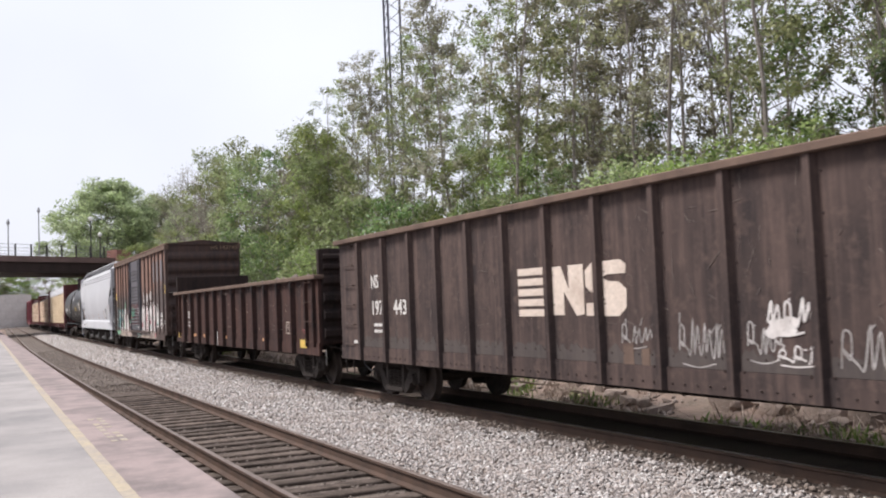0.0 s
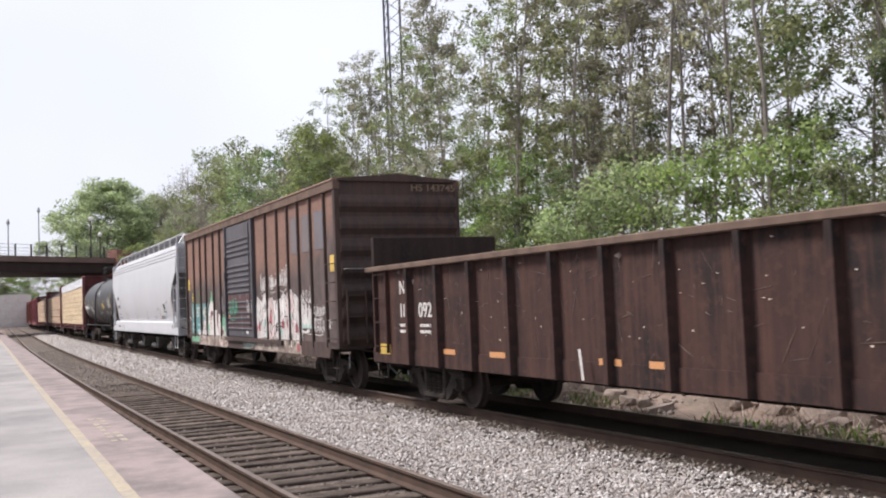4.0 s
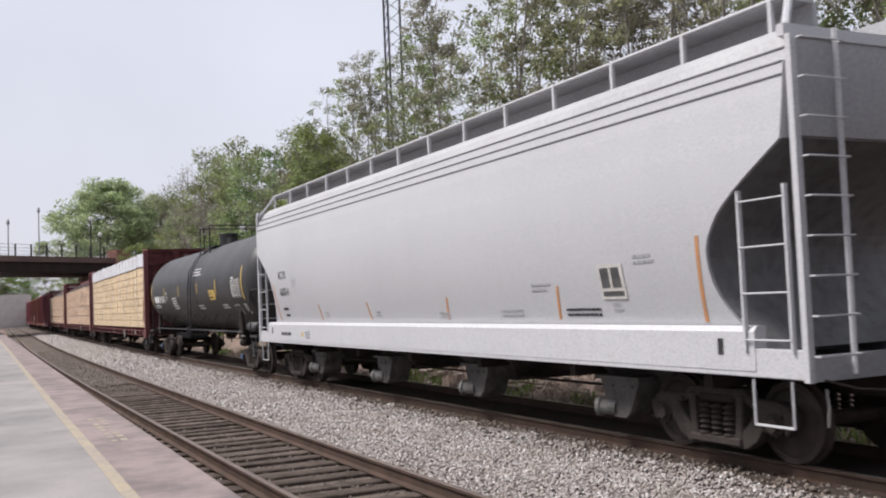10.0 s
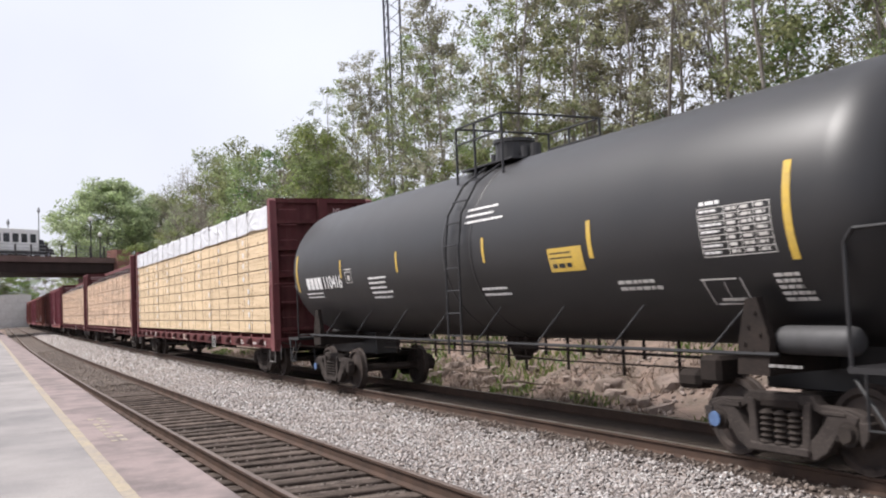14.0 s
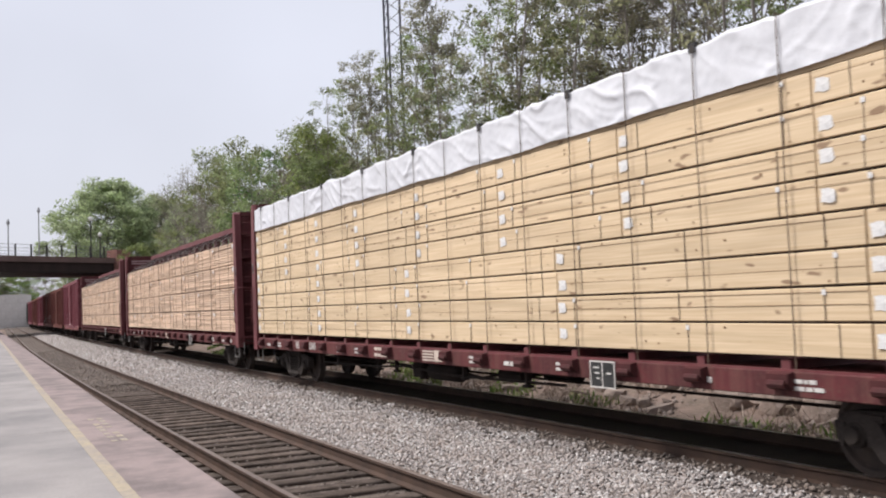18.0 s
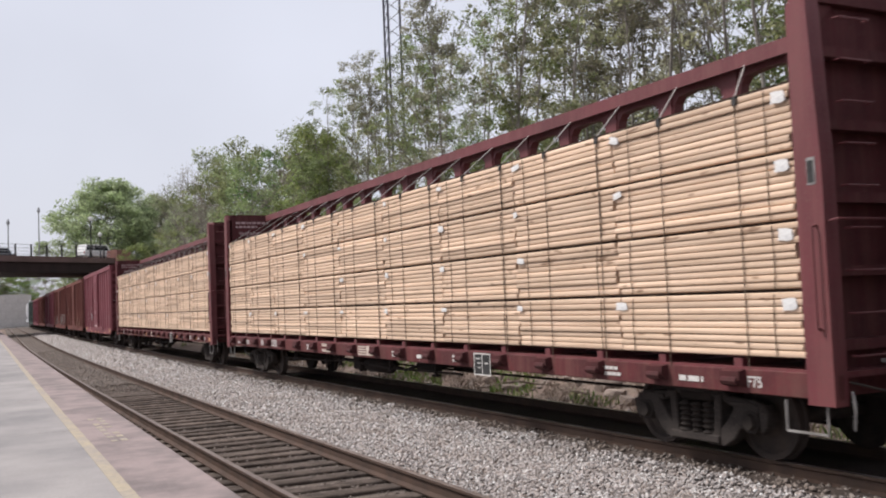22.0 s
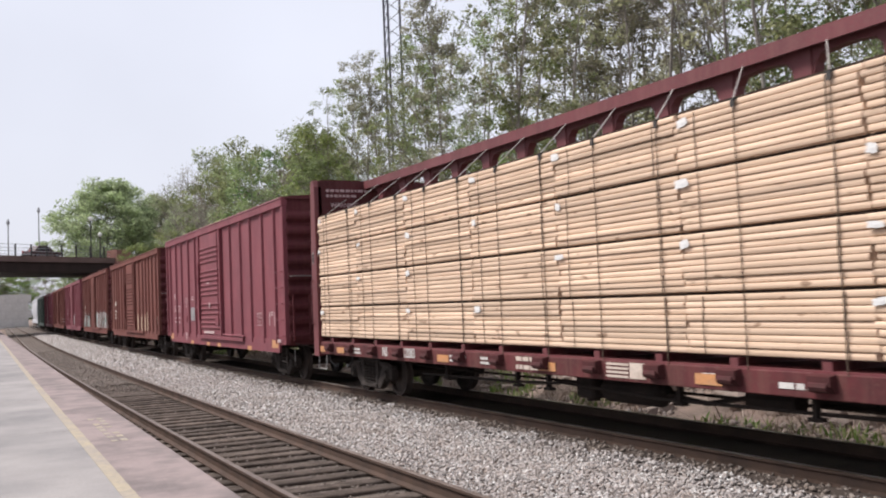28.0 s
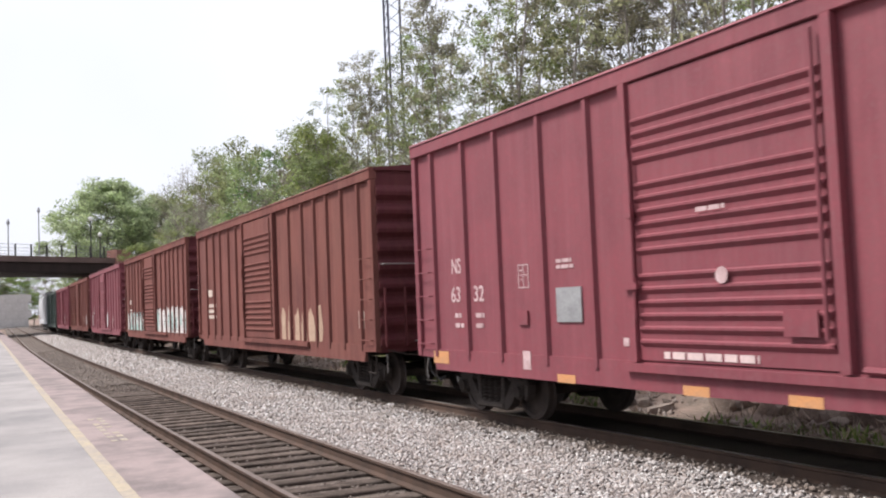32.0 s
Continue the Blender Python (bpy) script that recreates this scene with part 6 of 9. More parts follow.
hop, LHOP = hopper("covered_hopper", "pale grey curved-side covered hopper with white ladders", 59.1, 77.65, M_HOPWHITE)
hop2, _ = hopper("covered_hopper", "pale covered hopper far down the train", 294.0, 312.0, M_HOPWHITE)
M_GREENCAR = surface("dark_green_paint", (0.05, 0.075, 0.06), (0.04, 0.06, 0.05), (0.08, 0.09, 0.075), 0.6, 22, 0.3, rough=0.6)
bxg, _ = boxcar("boxcar", "dull dark green boxcar far down the train", 276.9, 292.4, M_GREENCAR, top=4.4)

# ---------------------------------------------------------------- tank car
def tank_car(name, label, a0, a1):
    car, L = rail_car(name, label, a0, a1)
    h, R, zc = L / 2, 1.5, 2.69
    hl = h - 0.12
    prof = [(0, -hl), (0.45, -hl + 0.02), (0.85, -hl + 0.09), (1.15, -hl + 0.21), (1.36, -hl + 0.40), (R - 0.04, -hl + 0.58), (R, -hl + 0.76)]
    prof = prof + [(R, x) for x in (-5.5, -3.5, -1.5, 0.5, 2.5, 4.5, 6.0)] + [(r, -x) for r, x in prof[::-1]]
    bm = B()
    lathe(bm, prof, 56, Matrix.Translation((0, 0, zc)))
    part("tank_shell", bm, M_TANK, car, "glossy black cylindrical tank", smooth=True)
    for x in (-1.0, -0.06):
        bm = B()
        lathe(bm, [(R - 0.01, x - 0.035), (R + 0.006, x - 0.03), (R + 0.006, x + 0.03), (R - 0.01, x + 0.035)], 56, Matrix.Translation((0, 0, zc)))
        part("weld_band", bm, M_TANK, car, smooth=True)
    # bolsters, stub sills, end platforms
    for sx in (-1, 1):
        xt = sx * (h - 1.97)
        bm = B()
        box(bm, xt - 0.16, xt + 0.16, -1.30, 1.30, 0.98, 1.26)
        for bx, bz in ((-0.06, 1.62), (0.04, 1.48), (-0.12, 1.40), (0.1, 1.30), (-0.02, 1.22)):
            for sy in (-1, 1):
                rod(bm, (xt + bx, sy * 1.36, bz), (xt + bx, sy * 1.39, bz), 0.022, 6)
        for sy in (-1, 1):
            prism(bm, [(xt - 0.22, 0.98), (xt + 0.22, 0.98), (xt + 0.20, 1.28), (xt + 0.07, 1.76), (xt - 0.09, 1.78), (xt - 0.24, 1.36)], 1, min(sy * 1.28, sy * 1.37), max(sy * 1.28, sy * 1.37))
        part("saddle", bm, M_TRUCK, car, "black tank saddle bolster")
        bm = B()
        box(bm, min(xt - sx * 0.9, sx * h), max(xt - sx * 0.9, sx * h), -0.3, 0.3, 0.72, 1.26, 0.02)
        part("stub_sill", bm, M_TANK, car)
        bm = B()
        box(bm, min(sx * (h - 0.75), sx * h), max(sx * (h - 0.75), sx * h), -1.42, 1.42, 1.06, 1.12)
        part("end_platform", bm, M_TANK, car)
        bm = B()
        bent(bm, [(sx * (h - 0.72), 1.4, 1.12), (sx * (h - 0.72), 1.4, 2.25), (sx * (h - 0.62), 1.4, 2.38), (sx * (h - 0.05), 1.2, 2.4), (sx * (h - 0.02), 0.9, 2.4)], 0.02)
        bent(bm, [(sx * (h - 0.72), 1.36, 1.0), (sx * (h - 0.3), 1.42, 0.52), (sx * (h - 0.06), 1.42, 1.06)], 0.02)
        part("handrail", bm, M_TANK, car, "black bent pipe handrail")
        step(car, sx * (h - 0.35), 1.42, 1.06, M_TANK, 0.4, 0.5)
        coupler(car, sx * h, sx)
    bm = B()
    lathe(bm, [(0, -0.50), (0.10, -0.49), (0.14, -0.44), (0.148, -0.38), (0.148, 0.38), (0.14, 0.44), (0.10, 0.49), (0, 0.50)], 16, Matrix.Translation((-h + 1.33, 1.12, 1.33)))
    part("air_reservoir", bm, M_RESERVOIR, car, "dull grey brake reservoir on the sill", smooth=True)
    # running rail along the lower side
    bm = B()
    for sy in (-1, 1):
        rod(bm, (-h + 1.6, sy * 1.38, 1.20), (h - 1.6, sy * 1.38, 1.20), 0.022, 6)
        for i in range(8):
            x = -h + 2.6 + (L - 5.2) * i / 7
            rod(bm, (x, sy * 1.38, 1.20), (x - 0.42, sy * 1.16, 1.72), 0.014, 5)
    part("side_rail", bm, M_TANK, car, "black safety rail along the tank")
    bm = B()
    for x, z in ((-4.6, 0.80), (-3.9, 0.98), (-3.45, 0.74), (-2.9, 1.0), (-2.5, 0.98), (-2.1, 0.76), (-1.5, 0.96), (-0.9, 0.70), (-0.35, 0.72), (0.35, 0.66), (0.9, 0.72), (1.6, 0.96), (2.4, 0.80), (3.3, 0.94), (4.2, 0.82)):
        rod(bm, (x, 0.5, 1.25), (x, 0.5, z), 0.024, 5)
    bent(bm, [(-5.4, 0.5, 1.04), (-1.0, 0.5, 1.06), (4.8, 0.5, 1.05)], 0.02)
    bent(bm, [(-5.2, 0.62, 0.92), (-2.0, 0.6, 0.90), (0.5, 0.6, 0.96), (4.6, 0.62, 0.94)], 0.012)
    rod(bm, (0.0, 0.0, 0.80), (0.0, 0.0, 1.28), 0.14, 12, 0.34)
    box(bm, -5.9, -5.55, 0.55, 1.05, 0.80, 1.12, 0.05)
    box(bm, -0.22, 0.10, -0.2, 0.2, 0.92, 1.3, 0.04)
    box(bm, -5.5, -5.1, 0.7, 1.0, 0.72, 0.94, 0.06)
    part("brake_rigging", bm, M_TRUCK, car, "brake rods hung under the tank")
    # ladder and dome
    lad = B()
    for i in range(8):
        z = 1.3 + i * 0.36
        yy = math.sqrt(max(R * R - (z - zc) ** 2, 0.09)) + 0.12
        if z < zc:
            yy = R + 0.08
        rod(lad, (-0.76, yy, z), (-0.30, yy, z), 0.014, 5)
    for x in (-0.76, -0.30):
        bent(lad, [(x, R + 0.08, 1.0), (x, R + 0.08, zc), (x, R * 0.94 + 0.1, zc + 0.55), (x, R * 0.75 + 0.08, zc + 1.05), (x, R * 0.45, zc + 1.42)], 0.02)
    part("side_ladder", lad, M_TANK, car, "black ladder bent round the tank")
    dome = B()
    rod(dome, (0.0, 0, zc + R - 0.08), (0.0, 0, zc + R + 0.36), 0.33, 18)
    rod(dome, (0.0, 0, zc + R + 0.35), (0.0, 0, zc + R + 0.41), 0.37, 18)
    part("manway", dome, M_TANK, car, "black manway dome")
    for x in (-0.85, -0.55, 0.48):
        bm = B()
        rod(bm, (x, 0.1, zc + R - 0.05), (x, 0.1, zc + R + 0.22), 0.09, 10)
        part("valve", bm, M_TANK, car, "black capped valve")
    for yy in (-0.62, 0.62):
        bm = B()
        box(bm, -1.2, 0.55, yy - 0.16, yy + 0.16, zc + R - 0.10, zc + R - 0.07)
        part("top_platform", bm, M_TANK, car)
    z0, z1 = zc + R - 0.25, zc + R + 0.62
    for y in (-0.95, 0.95):
        for zz in (z1, (z0 + z1) / 2 + 0.15):
            bm = B()
            rod(bm, (-1.2, y, zz), (0.35, y, zz), 0.02, 5)
            part("railing_bar", bm, M_TANK, car)
        for x in (-1.2, -0.30, 0.35):
            bm = B()
            rod(bm, (x, y, z0 - 0.1), (x, y, z1), 0.024, 5)
            part("railing_post", bm, M_TANK, car)
    for x in (-1.2, 0.35):
        bm = B()
        rod(bm, (x, -0.95, z1), (x, 0.95, z1), 0.02, 5)
        part("railing_bar", bm, M_TANK, car)
    for sx in (-1, 1):
        truck(car, sx * (h - 1.97))
    return car, L, R, zc


tnk, LT, TR, TZ = tank_car("tank_car", "glossy black tank car with yellow reflector bars", 78.25, 95.70)

# ---------------------------------------------------------------- centre-beam flat cars
def centre_beam(name, label, a0, a1, wrapped):
    """a0, a1: the load space between the bulkheads."""
    bt = 0.32
    car, Lc = rail_car(name, label, a0 - bt, a1 + bt, "flat car")
    h = Lc / 2
    hl = h - bt
    top = 4.72
    bm = B()
    box(bm, -h, h, -1.38, 1.38, 1.00, 1.06)
    part("deck", bm, M_MAROON, car)
    for sy in (1, -1):
        bm = B()
        box(bm, -h, h, min(sy * 1.30, sy * 1.40), max(sy * 1.30, sy * 1.40), 0.79, 1.04, 0.01)
        part("side_sill", bm, M_SILL, car, "grimy maroon side sill")
    bm = B()
    prism(bm, [(1.40, 1.04), (1.50, 1.02), (1.50, 0.93), (1.44, 0.86), (1.40, 0.86)], 0, -0.14, 0.14)
    rod(bm, (-0.11, 1.48, 0.92), (0.11, 1.48, 0.92), 0.05, 8)
    p0 = None
    for i in range(18):
        m = Matrix.Translation((10.65 - 1.22 * i, 0, 0))
        p0 = part("winch", bm, M_WINCH, car, "grimy maroon strap winch", m=m) if p0 is None else again(p0, m)
    bm = B()                             # risers under the load
    box(bm, -0.06, 0.06, -1.36, 1.36, 1.06, 1.15)
    p0 = None
    for i in range(18):
        m = Matrix.Translation((10.65 - 1.22 * i, 0, 0))
        p0 = part("riser", bm, M_MAROON, car, m=m) if p0 is None else again(p0, m)
    # centre beam
    bm = B()
    prism(bm, [(-0.22, top - 0.20), (-0.18, top - 0.20), (-0.18, top - 0.15), (0.18, top - 0.15), (0.18, top - 0.20), (0.22, top - 0.20), (0.22, top - 0.02), (0.17, top - 0.02), (0.17, top - 0.09), (-0.17, top - 0.09), (-0.17, top - 0.02), (-0.22, top - 0.02)], 0, -hl, hl)
    part("top_chord", bm, M_MAROON, car, "maroon top chord of the centre beam")
    bm = B()
    box(bm, -0.13, 0.13, -0.09, 0.09, 1.06, top - 0.16)
    for s in (-1, 1):
        prism(bm, [(s * 0.12, top - 0.80), (s * 0.14, top - 0.52), (s * 0.18, top - 0.36), (s * 0.26, top - 0.27), (s * 0.608, top - 0.24), (s * 0.608, top - 0.16), (s * 0.12, top - 0.16)], 1, -0.07, 0.07)
    p0 = None
    for i in range(18):
        m = Matrix.Translation((10.65 - 1.22 * i, 0, 0))
        p0 = part("beam_post", bm, M_MAROON, car, "maroon post of the centre beam", m=m) if p0 is None else again(p0, m)
    for sx in (-1, 1):
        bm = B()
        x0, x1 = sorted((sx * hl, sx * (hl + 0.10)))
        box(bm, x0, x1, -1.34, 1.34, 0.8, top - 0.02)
        bh = part("bulkhead", bm, M_BULK, car, "grimy maroon steel bulkhead, darkened for its shade")
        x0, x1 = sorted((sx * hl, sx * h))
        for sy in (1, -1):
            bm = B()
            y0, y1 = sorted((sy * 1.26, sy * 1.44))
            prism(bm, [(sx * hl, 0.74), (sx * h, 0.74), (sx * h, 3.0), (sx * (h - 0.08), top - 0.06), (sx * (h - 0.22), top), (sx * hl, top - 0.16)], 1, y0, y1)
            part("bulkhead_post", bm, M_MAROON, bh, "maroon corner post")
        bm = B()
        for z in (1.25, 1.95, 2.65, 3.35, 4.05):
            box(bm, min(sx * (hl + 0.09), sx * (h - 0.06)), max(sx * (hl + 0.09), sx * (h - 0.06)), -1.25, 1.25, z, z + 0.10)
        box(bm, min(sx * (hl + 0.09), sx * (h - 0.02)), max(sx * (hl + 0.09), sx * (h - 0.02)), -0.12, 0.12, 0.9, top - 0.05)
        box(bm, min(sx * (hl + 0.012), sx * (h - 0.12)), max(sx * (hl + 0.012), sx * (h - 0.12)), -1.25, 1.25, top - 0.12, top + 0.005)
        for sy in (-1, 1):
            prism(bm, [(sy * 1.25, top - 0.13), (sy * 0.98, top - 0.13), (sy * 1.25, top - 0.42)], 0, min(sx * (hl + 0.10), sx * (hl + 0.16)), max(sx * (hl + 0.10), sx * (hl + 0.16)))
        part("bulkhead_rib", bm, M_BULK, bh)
        ladder(car, "end_ladder", sx * h, 0.98, 0.42, 1.2, 4.4, 9, M_MAROON, axis="y", stiles=False, stand=sx * 0.08)
        step(car, sx * (h - 0.4), 1.38, 0.76, M_PALEROD, 0.5, 0.3)
        coupler(car, sx * h, sx)
        plate(car, "hole_rim", sx * (h - 0.12), 2.95, 0.10, 0.26, 1.441, M_PRINT, "worn pale rim of a post slot")
        # The slot is a dark plate on the post, its inner shade painted.
        plate(car, "inspection_hole", sx * (h - 0.125), 2.945, 0.07, 0.21, 1.445, M_DARKMARK)
        brake_wheel(car, sx * (h - 0.12), 0.05, 2.35, sx, M_BULK)
        bm = B()
        bent(bm, [(sx * (h - 0.10), 1.44, 1.45), (sx * (h - 0.10), 1.50, 1.47), (sx * (h - 0.10), 1.50, 2.42), (sx * (h - 0.10), 1.44, 2.44)], 0.014, 5)
        bent(bm, [(sx * (h - 0.02), 1.40, 2.46), (sx * (h + 0.10), 1.38, 2.48), (sx * (h + 0.10), -1.2, 2.48)], 0.012, 5)
        part("corner_grab", bm, M_MAROON, car)
        bm = B()
        box(bm, min(sx * h, sx * (h + 0.22)), max(sx * h, sx * (h + 0.22)), -0.8, 0.8, 1.12, 1.15)
        part("brake_step", bm, M_PALEROD, car, "worn brake step")
    underframe(car, Lc)
    for sx in (-1, 1):
        truck(car, sx * (h - 2.35))
    # brake gear slung under the frame
    bm = B()
    lathe(bm, [(0, 0.15), (0.11, 0.17), (0.17, 0.26), (0.17, 1.30), (0.11, 1.40), (0, 1.42)], 14, Matrix.Translation((0, 0.85, 0.60)))
    part("air_reservoir", bm, M_TRUCK, car, "grimy air reservoir", smooth=True)
    bm = B()
    box(bm, 1.45, 1.85, 0.70, 1.05, 0.46, 0.80, 0.03)
    rod(bm, (1.65, 0.9, 0.42), (1.65, 0.9, 0.52), 0.09, 8)
    part("brake_valve", bm, M_TRUCK, car, "grimy brake valve")
    bm = B()
    bent(bm, [(-3.4, 1.12, 0.62), (0.0, 1.12, 0.58), (2.0, 1.15, 0.66), (3.3, 1.15, 0.60), (6.6, 1.12, 0.56)], 0.022, 5)
    part("brake_rod", bm, M_TRUCK, car)
    for x in (-2.4, -0.4, 2.4, 3.25, 5.6):
        bm = B()
        box(bm, x - 0.03, x + 0.03, 1.10, 1.16, 0.53, 0.80)
        box(bm, x - 0.09, x + 0.09, 1.08, 1.17, 0.53, 0.57)
        part("rod_hanger", bm, M_TRUCK, car)
    bm = B()
    bent(bm, [(-1.6, 0.9, 0.72), (-0.6, 0.9, 0.55), (0.15, 0.85, 0.60)], 0.03, 6)
    rod(bm, (-2.0, 0.9, 0.66), (-1.3, 0.9, 0.66), 0.11, 10)
    part("brake_cylinder", bm, M_TRUCK, car, "grimy brake cylinder")
    return car, Lc, hl


cb1, LC1, HL = centre_beam("centre_beam_car", "maroon centre-beam flat car carrying wrapped timber", 97.18, 119.32, True)
cb2, LC2, HL2 = centre_beam("centre_beam_car", "maroon centre-beam flat car loaded with sawn lumber", 121.65, 143.79, False)
cb3, LC3, HL3 = centre_beam("centre_beam_car", "maroon centre-beam flat car with lumber and orange reflectors", 146.4, 169.04, False)

# ---------------------------------------------------------------- markings and spray paint
M_TEAL = surface("teal_repaint", (0.125, 0.275, 0.285), (0.10, 0.215, 0.222), (0.20, 0.26, 0.25), 1.6, 14, 0.45, rough=0.75, relief=0.1)
M_OLIVE = surface("olive_repaint", (0.100, 0.112, 0.070), (0.085, 0.078, 0.060), (0.13, 0.095, 0.075), 2, 16, 0.5, rough=0.75, relief=0.1)
M_SPRAYW = surface("white_spray", (0.66, 0.625, 0.605), (0.50, 0.46, 0.44), None, 2.6, 20, 0.35, rough=0.7, relief=0.1)
M_SPRAYP = surface("pink_spray", (0.60, 0.47, 0.45), (0.50, 0.385, 0.37), None, 2, 20, 0.2, rough=0.7, relief=0.1)
M_SPRAYR = surface("red_spray", (0.32, 0.065, 0.08), (0.24, 0.05, 0.06), (0.42, 0.16, 0.16), 4, 25, rough=0.65, relief=0.1)
M_SPRAYG = surface("green_spray", (0.15, 0.36, 0.22), (0.11, 0.27, 0.17), (0.12, 0.17, 0.12), 4, 25, rough=0.65, relief=0.1)
M_SPRAYB = surface("brown_spray", (0.19, 0.085, 0.07), (0.15, 0.07, 0.06), None, 4, 25, rough=0.7, relief=0.1)
M_SPRAYC = surface("pale_aqua_spray", (0.38, 0.50, 0.46), (0.32, 0.43, 0.40), None, 3, 25, 0.3, rough=0.7, relief=0.1)
M_BLUEGREY = surface("blue_grey_patch", (0.150, 0.145, 0.165), (0.125, 0.118, 0.132), (0.19, 0.145, 0.13), 1.6, 20, 0.6, rough=0.75, relief=0.1)
M_SOOT = surface("sooty_overpaint", (0.088, 0.074, 0.074), (0.066, 0.057, 0.058), (0.115, 0.085, 0.078), 0.9, 24, 0.5, rough=0.8, relief=0.2)
M_SOOT2 = surface("sooty_brown", (0.105, 0.058, 0.060), (0.078, 0.050, 0.054), (0.125, 0.062, 0.060), 0.9, 24, 0.5, rough=0.8, relief=0.2)
M_HOPTEXT = surface("grey_stencil_paint", (0.07, 0.07, 0.072), (0.11, 0.11, 0.11), None, 5, 40, rough=0.7, relief=0.0)
M_SCUFF = surface("dusty_scuff", (0.074, 0.061, 0.058), (0.056, 0.048, 0.046), (0.10, 0.082, 0.074), 1.5, 25, 0.6, rough=0.85, relief=0.2)
M_CHALK = surface("chalk_marks", (0.40, 0.375, 0.36), (0.25, 0.23, 0.22), None, 6, 30, rough=0.85, relief=0.0)
M_FADEDNUM = surface("faded_tan_number", (0.24, 0.17, 0.12), (0.17, 0.12, 0.09), None, 5, 30, rough=0.8, relief=0.0)
M_PALEPINK = surface("pinkish_stencil", (0.52, 0.38, 0.38), (0.42, 0.29, 0.29), None, 5, 35, rough=0.7, relief=0.0)
M_METALPLATE = surface("dull_metal_plate", (0.42, 0.42, 0.42), (0.34, 0.34, 0.34), None, 4, 30, rough=0.4, metal=0.6, relief=0.0)
M_TAG = surface("white_paper_tag", (0.72, 0.71, 0.69), (0.62, 0.61, 0.60), None, 9, 40, rough=0.8, relief=0.0)
M_SOOTLINE = surface("dark_spray_line", (0.05, 0.042, 0.045), (0.07, 0.06, 0.06), None, 4, 30, rough=0.7, relief=0.0)
M_SILLCREAM = surface("grimy_cream_sill", (0.47, 0.40, 0.34), (0.20, 0.155, 0.135), (0.15, 0.11, 0.095), 2.2, 9, 0.75, rough=0.8, relief=0.1)
WALL = 1.4445


def ragged(car, x0, x1, z0, z1, y, mat, seed, steps=14, jag=0.18, name="spray_paint", label=""):
    """Spray paint with a straight foot and a jagged top."""
    rg = random.Random(seed)
    n = steps
    top = [(x0 + (x1 - x0) * i / n, z1 - rg.random() * jag * (z1 - z0)) for i in range(n + 1)]
    bm = B()
    prism(bm, [(x0, z0)] + top + [(x1, z0)], 1, y, y + 0.004)
    return part(name, bm, mat, car, label)


def worn_patch(car, x0, x1, z0, z1, y, mat, seed, label=""):
    """A rolled-on patch with uneven edges and a few runs at its foot."""
    rg = random.Random(seed)
    nx, nz = max(4, int((x1 - x0) / 0.07)), max(4, int((z1 - z0) / 0.08))
    j = lambda a: rg.uniform(-a, a)
    edge = [(x0 + j(0.012), z0 + (z1 - z0) * i / nz + j(0.01)) for i in range(nz)]
    edge += [(x0 + (x1 - x0) * i / nx, z1 + j(0.016)) for i in range(nx)]
    edge += [(x1 + j(0.012), z1 - (z1 - z0) * i / nz + j(0.01)) for i in range(nz)]
    edge += [(x1 - (x1 - x0) * i / nx, z0 - (rg.uniform(0.03, 0.16) if rg.random() < 0.22 else rg.uniform(-0.03, 0.02))) for i in range(nx)]
    bm = B()
    prism(bm, edge, 1, y, y + 0.003)
    return part("painted_patch", bm, mat, car, label)


def piece(car, x0, x1, z0, z1, fills, line, seed, posts=()):
    """A broad spray-painted piece: base coat, coloured shapes, drips and outlines, no letters."""
    rg = random.Random(seed)
    lo, hi = min(x0, x1), max(x0, x1)
    ragged(car, lo, hi, z0, z1, WALL, fills[0], seed, max(6, int((hi - lo) * 5)), 0.22, label="pale spray-painted base coat")
    n = max(3, int((hi - lo) / 0.38))
    for i in range(n):
        cx = lo + (hi - lo) * (i + 0.5) / n + rg.uniform(-0.08, 0.08)
        w, h = rg.uniform(0.2, 0.42), rg.uniform(0.35, 0.8) * (z1 - z0)
        blob(car, cx, z0 + (z1 - z0) * rg.uniform(0.35, 0.6), w, h, WALL + 0.004 + 0.0006 * (i % 4), fills[1 + i % (len(fills) - 1)], seed * 31 + i, points=11, rough=0.3)
    for i in range(n):
        cx = lo + (hi - lo) * (i + 1.0) / n
        scrawl(car, min(cx, hi), (z0 + z1) / 2, (hi - lo) / n * 1.3, (z1 - z0) * 0.86, WALL + 0.009, line, seed * 17 + i, 2, 0.016)
    for px in posts:
        if lo < px < hi:
            bm = B()
            box(bm, px - 0.033, px + 0.033, 1.5005, 1.5035, z0, z0 + (z1 - z0) * rg.uniform(0.7, 0.95))
            part("spray_paint", bm, fills[0], car)


M_SCRATCH = surface("scuffed_bare_steel", (0.15, 0.122, 0.112), (0.105, 0.083, 0.075), None, 6, 30, rough=0.8, relief=0.0)


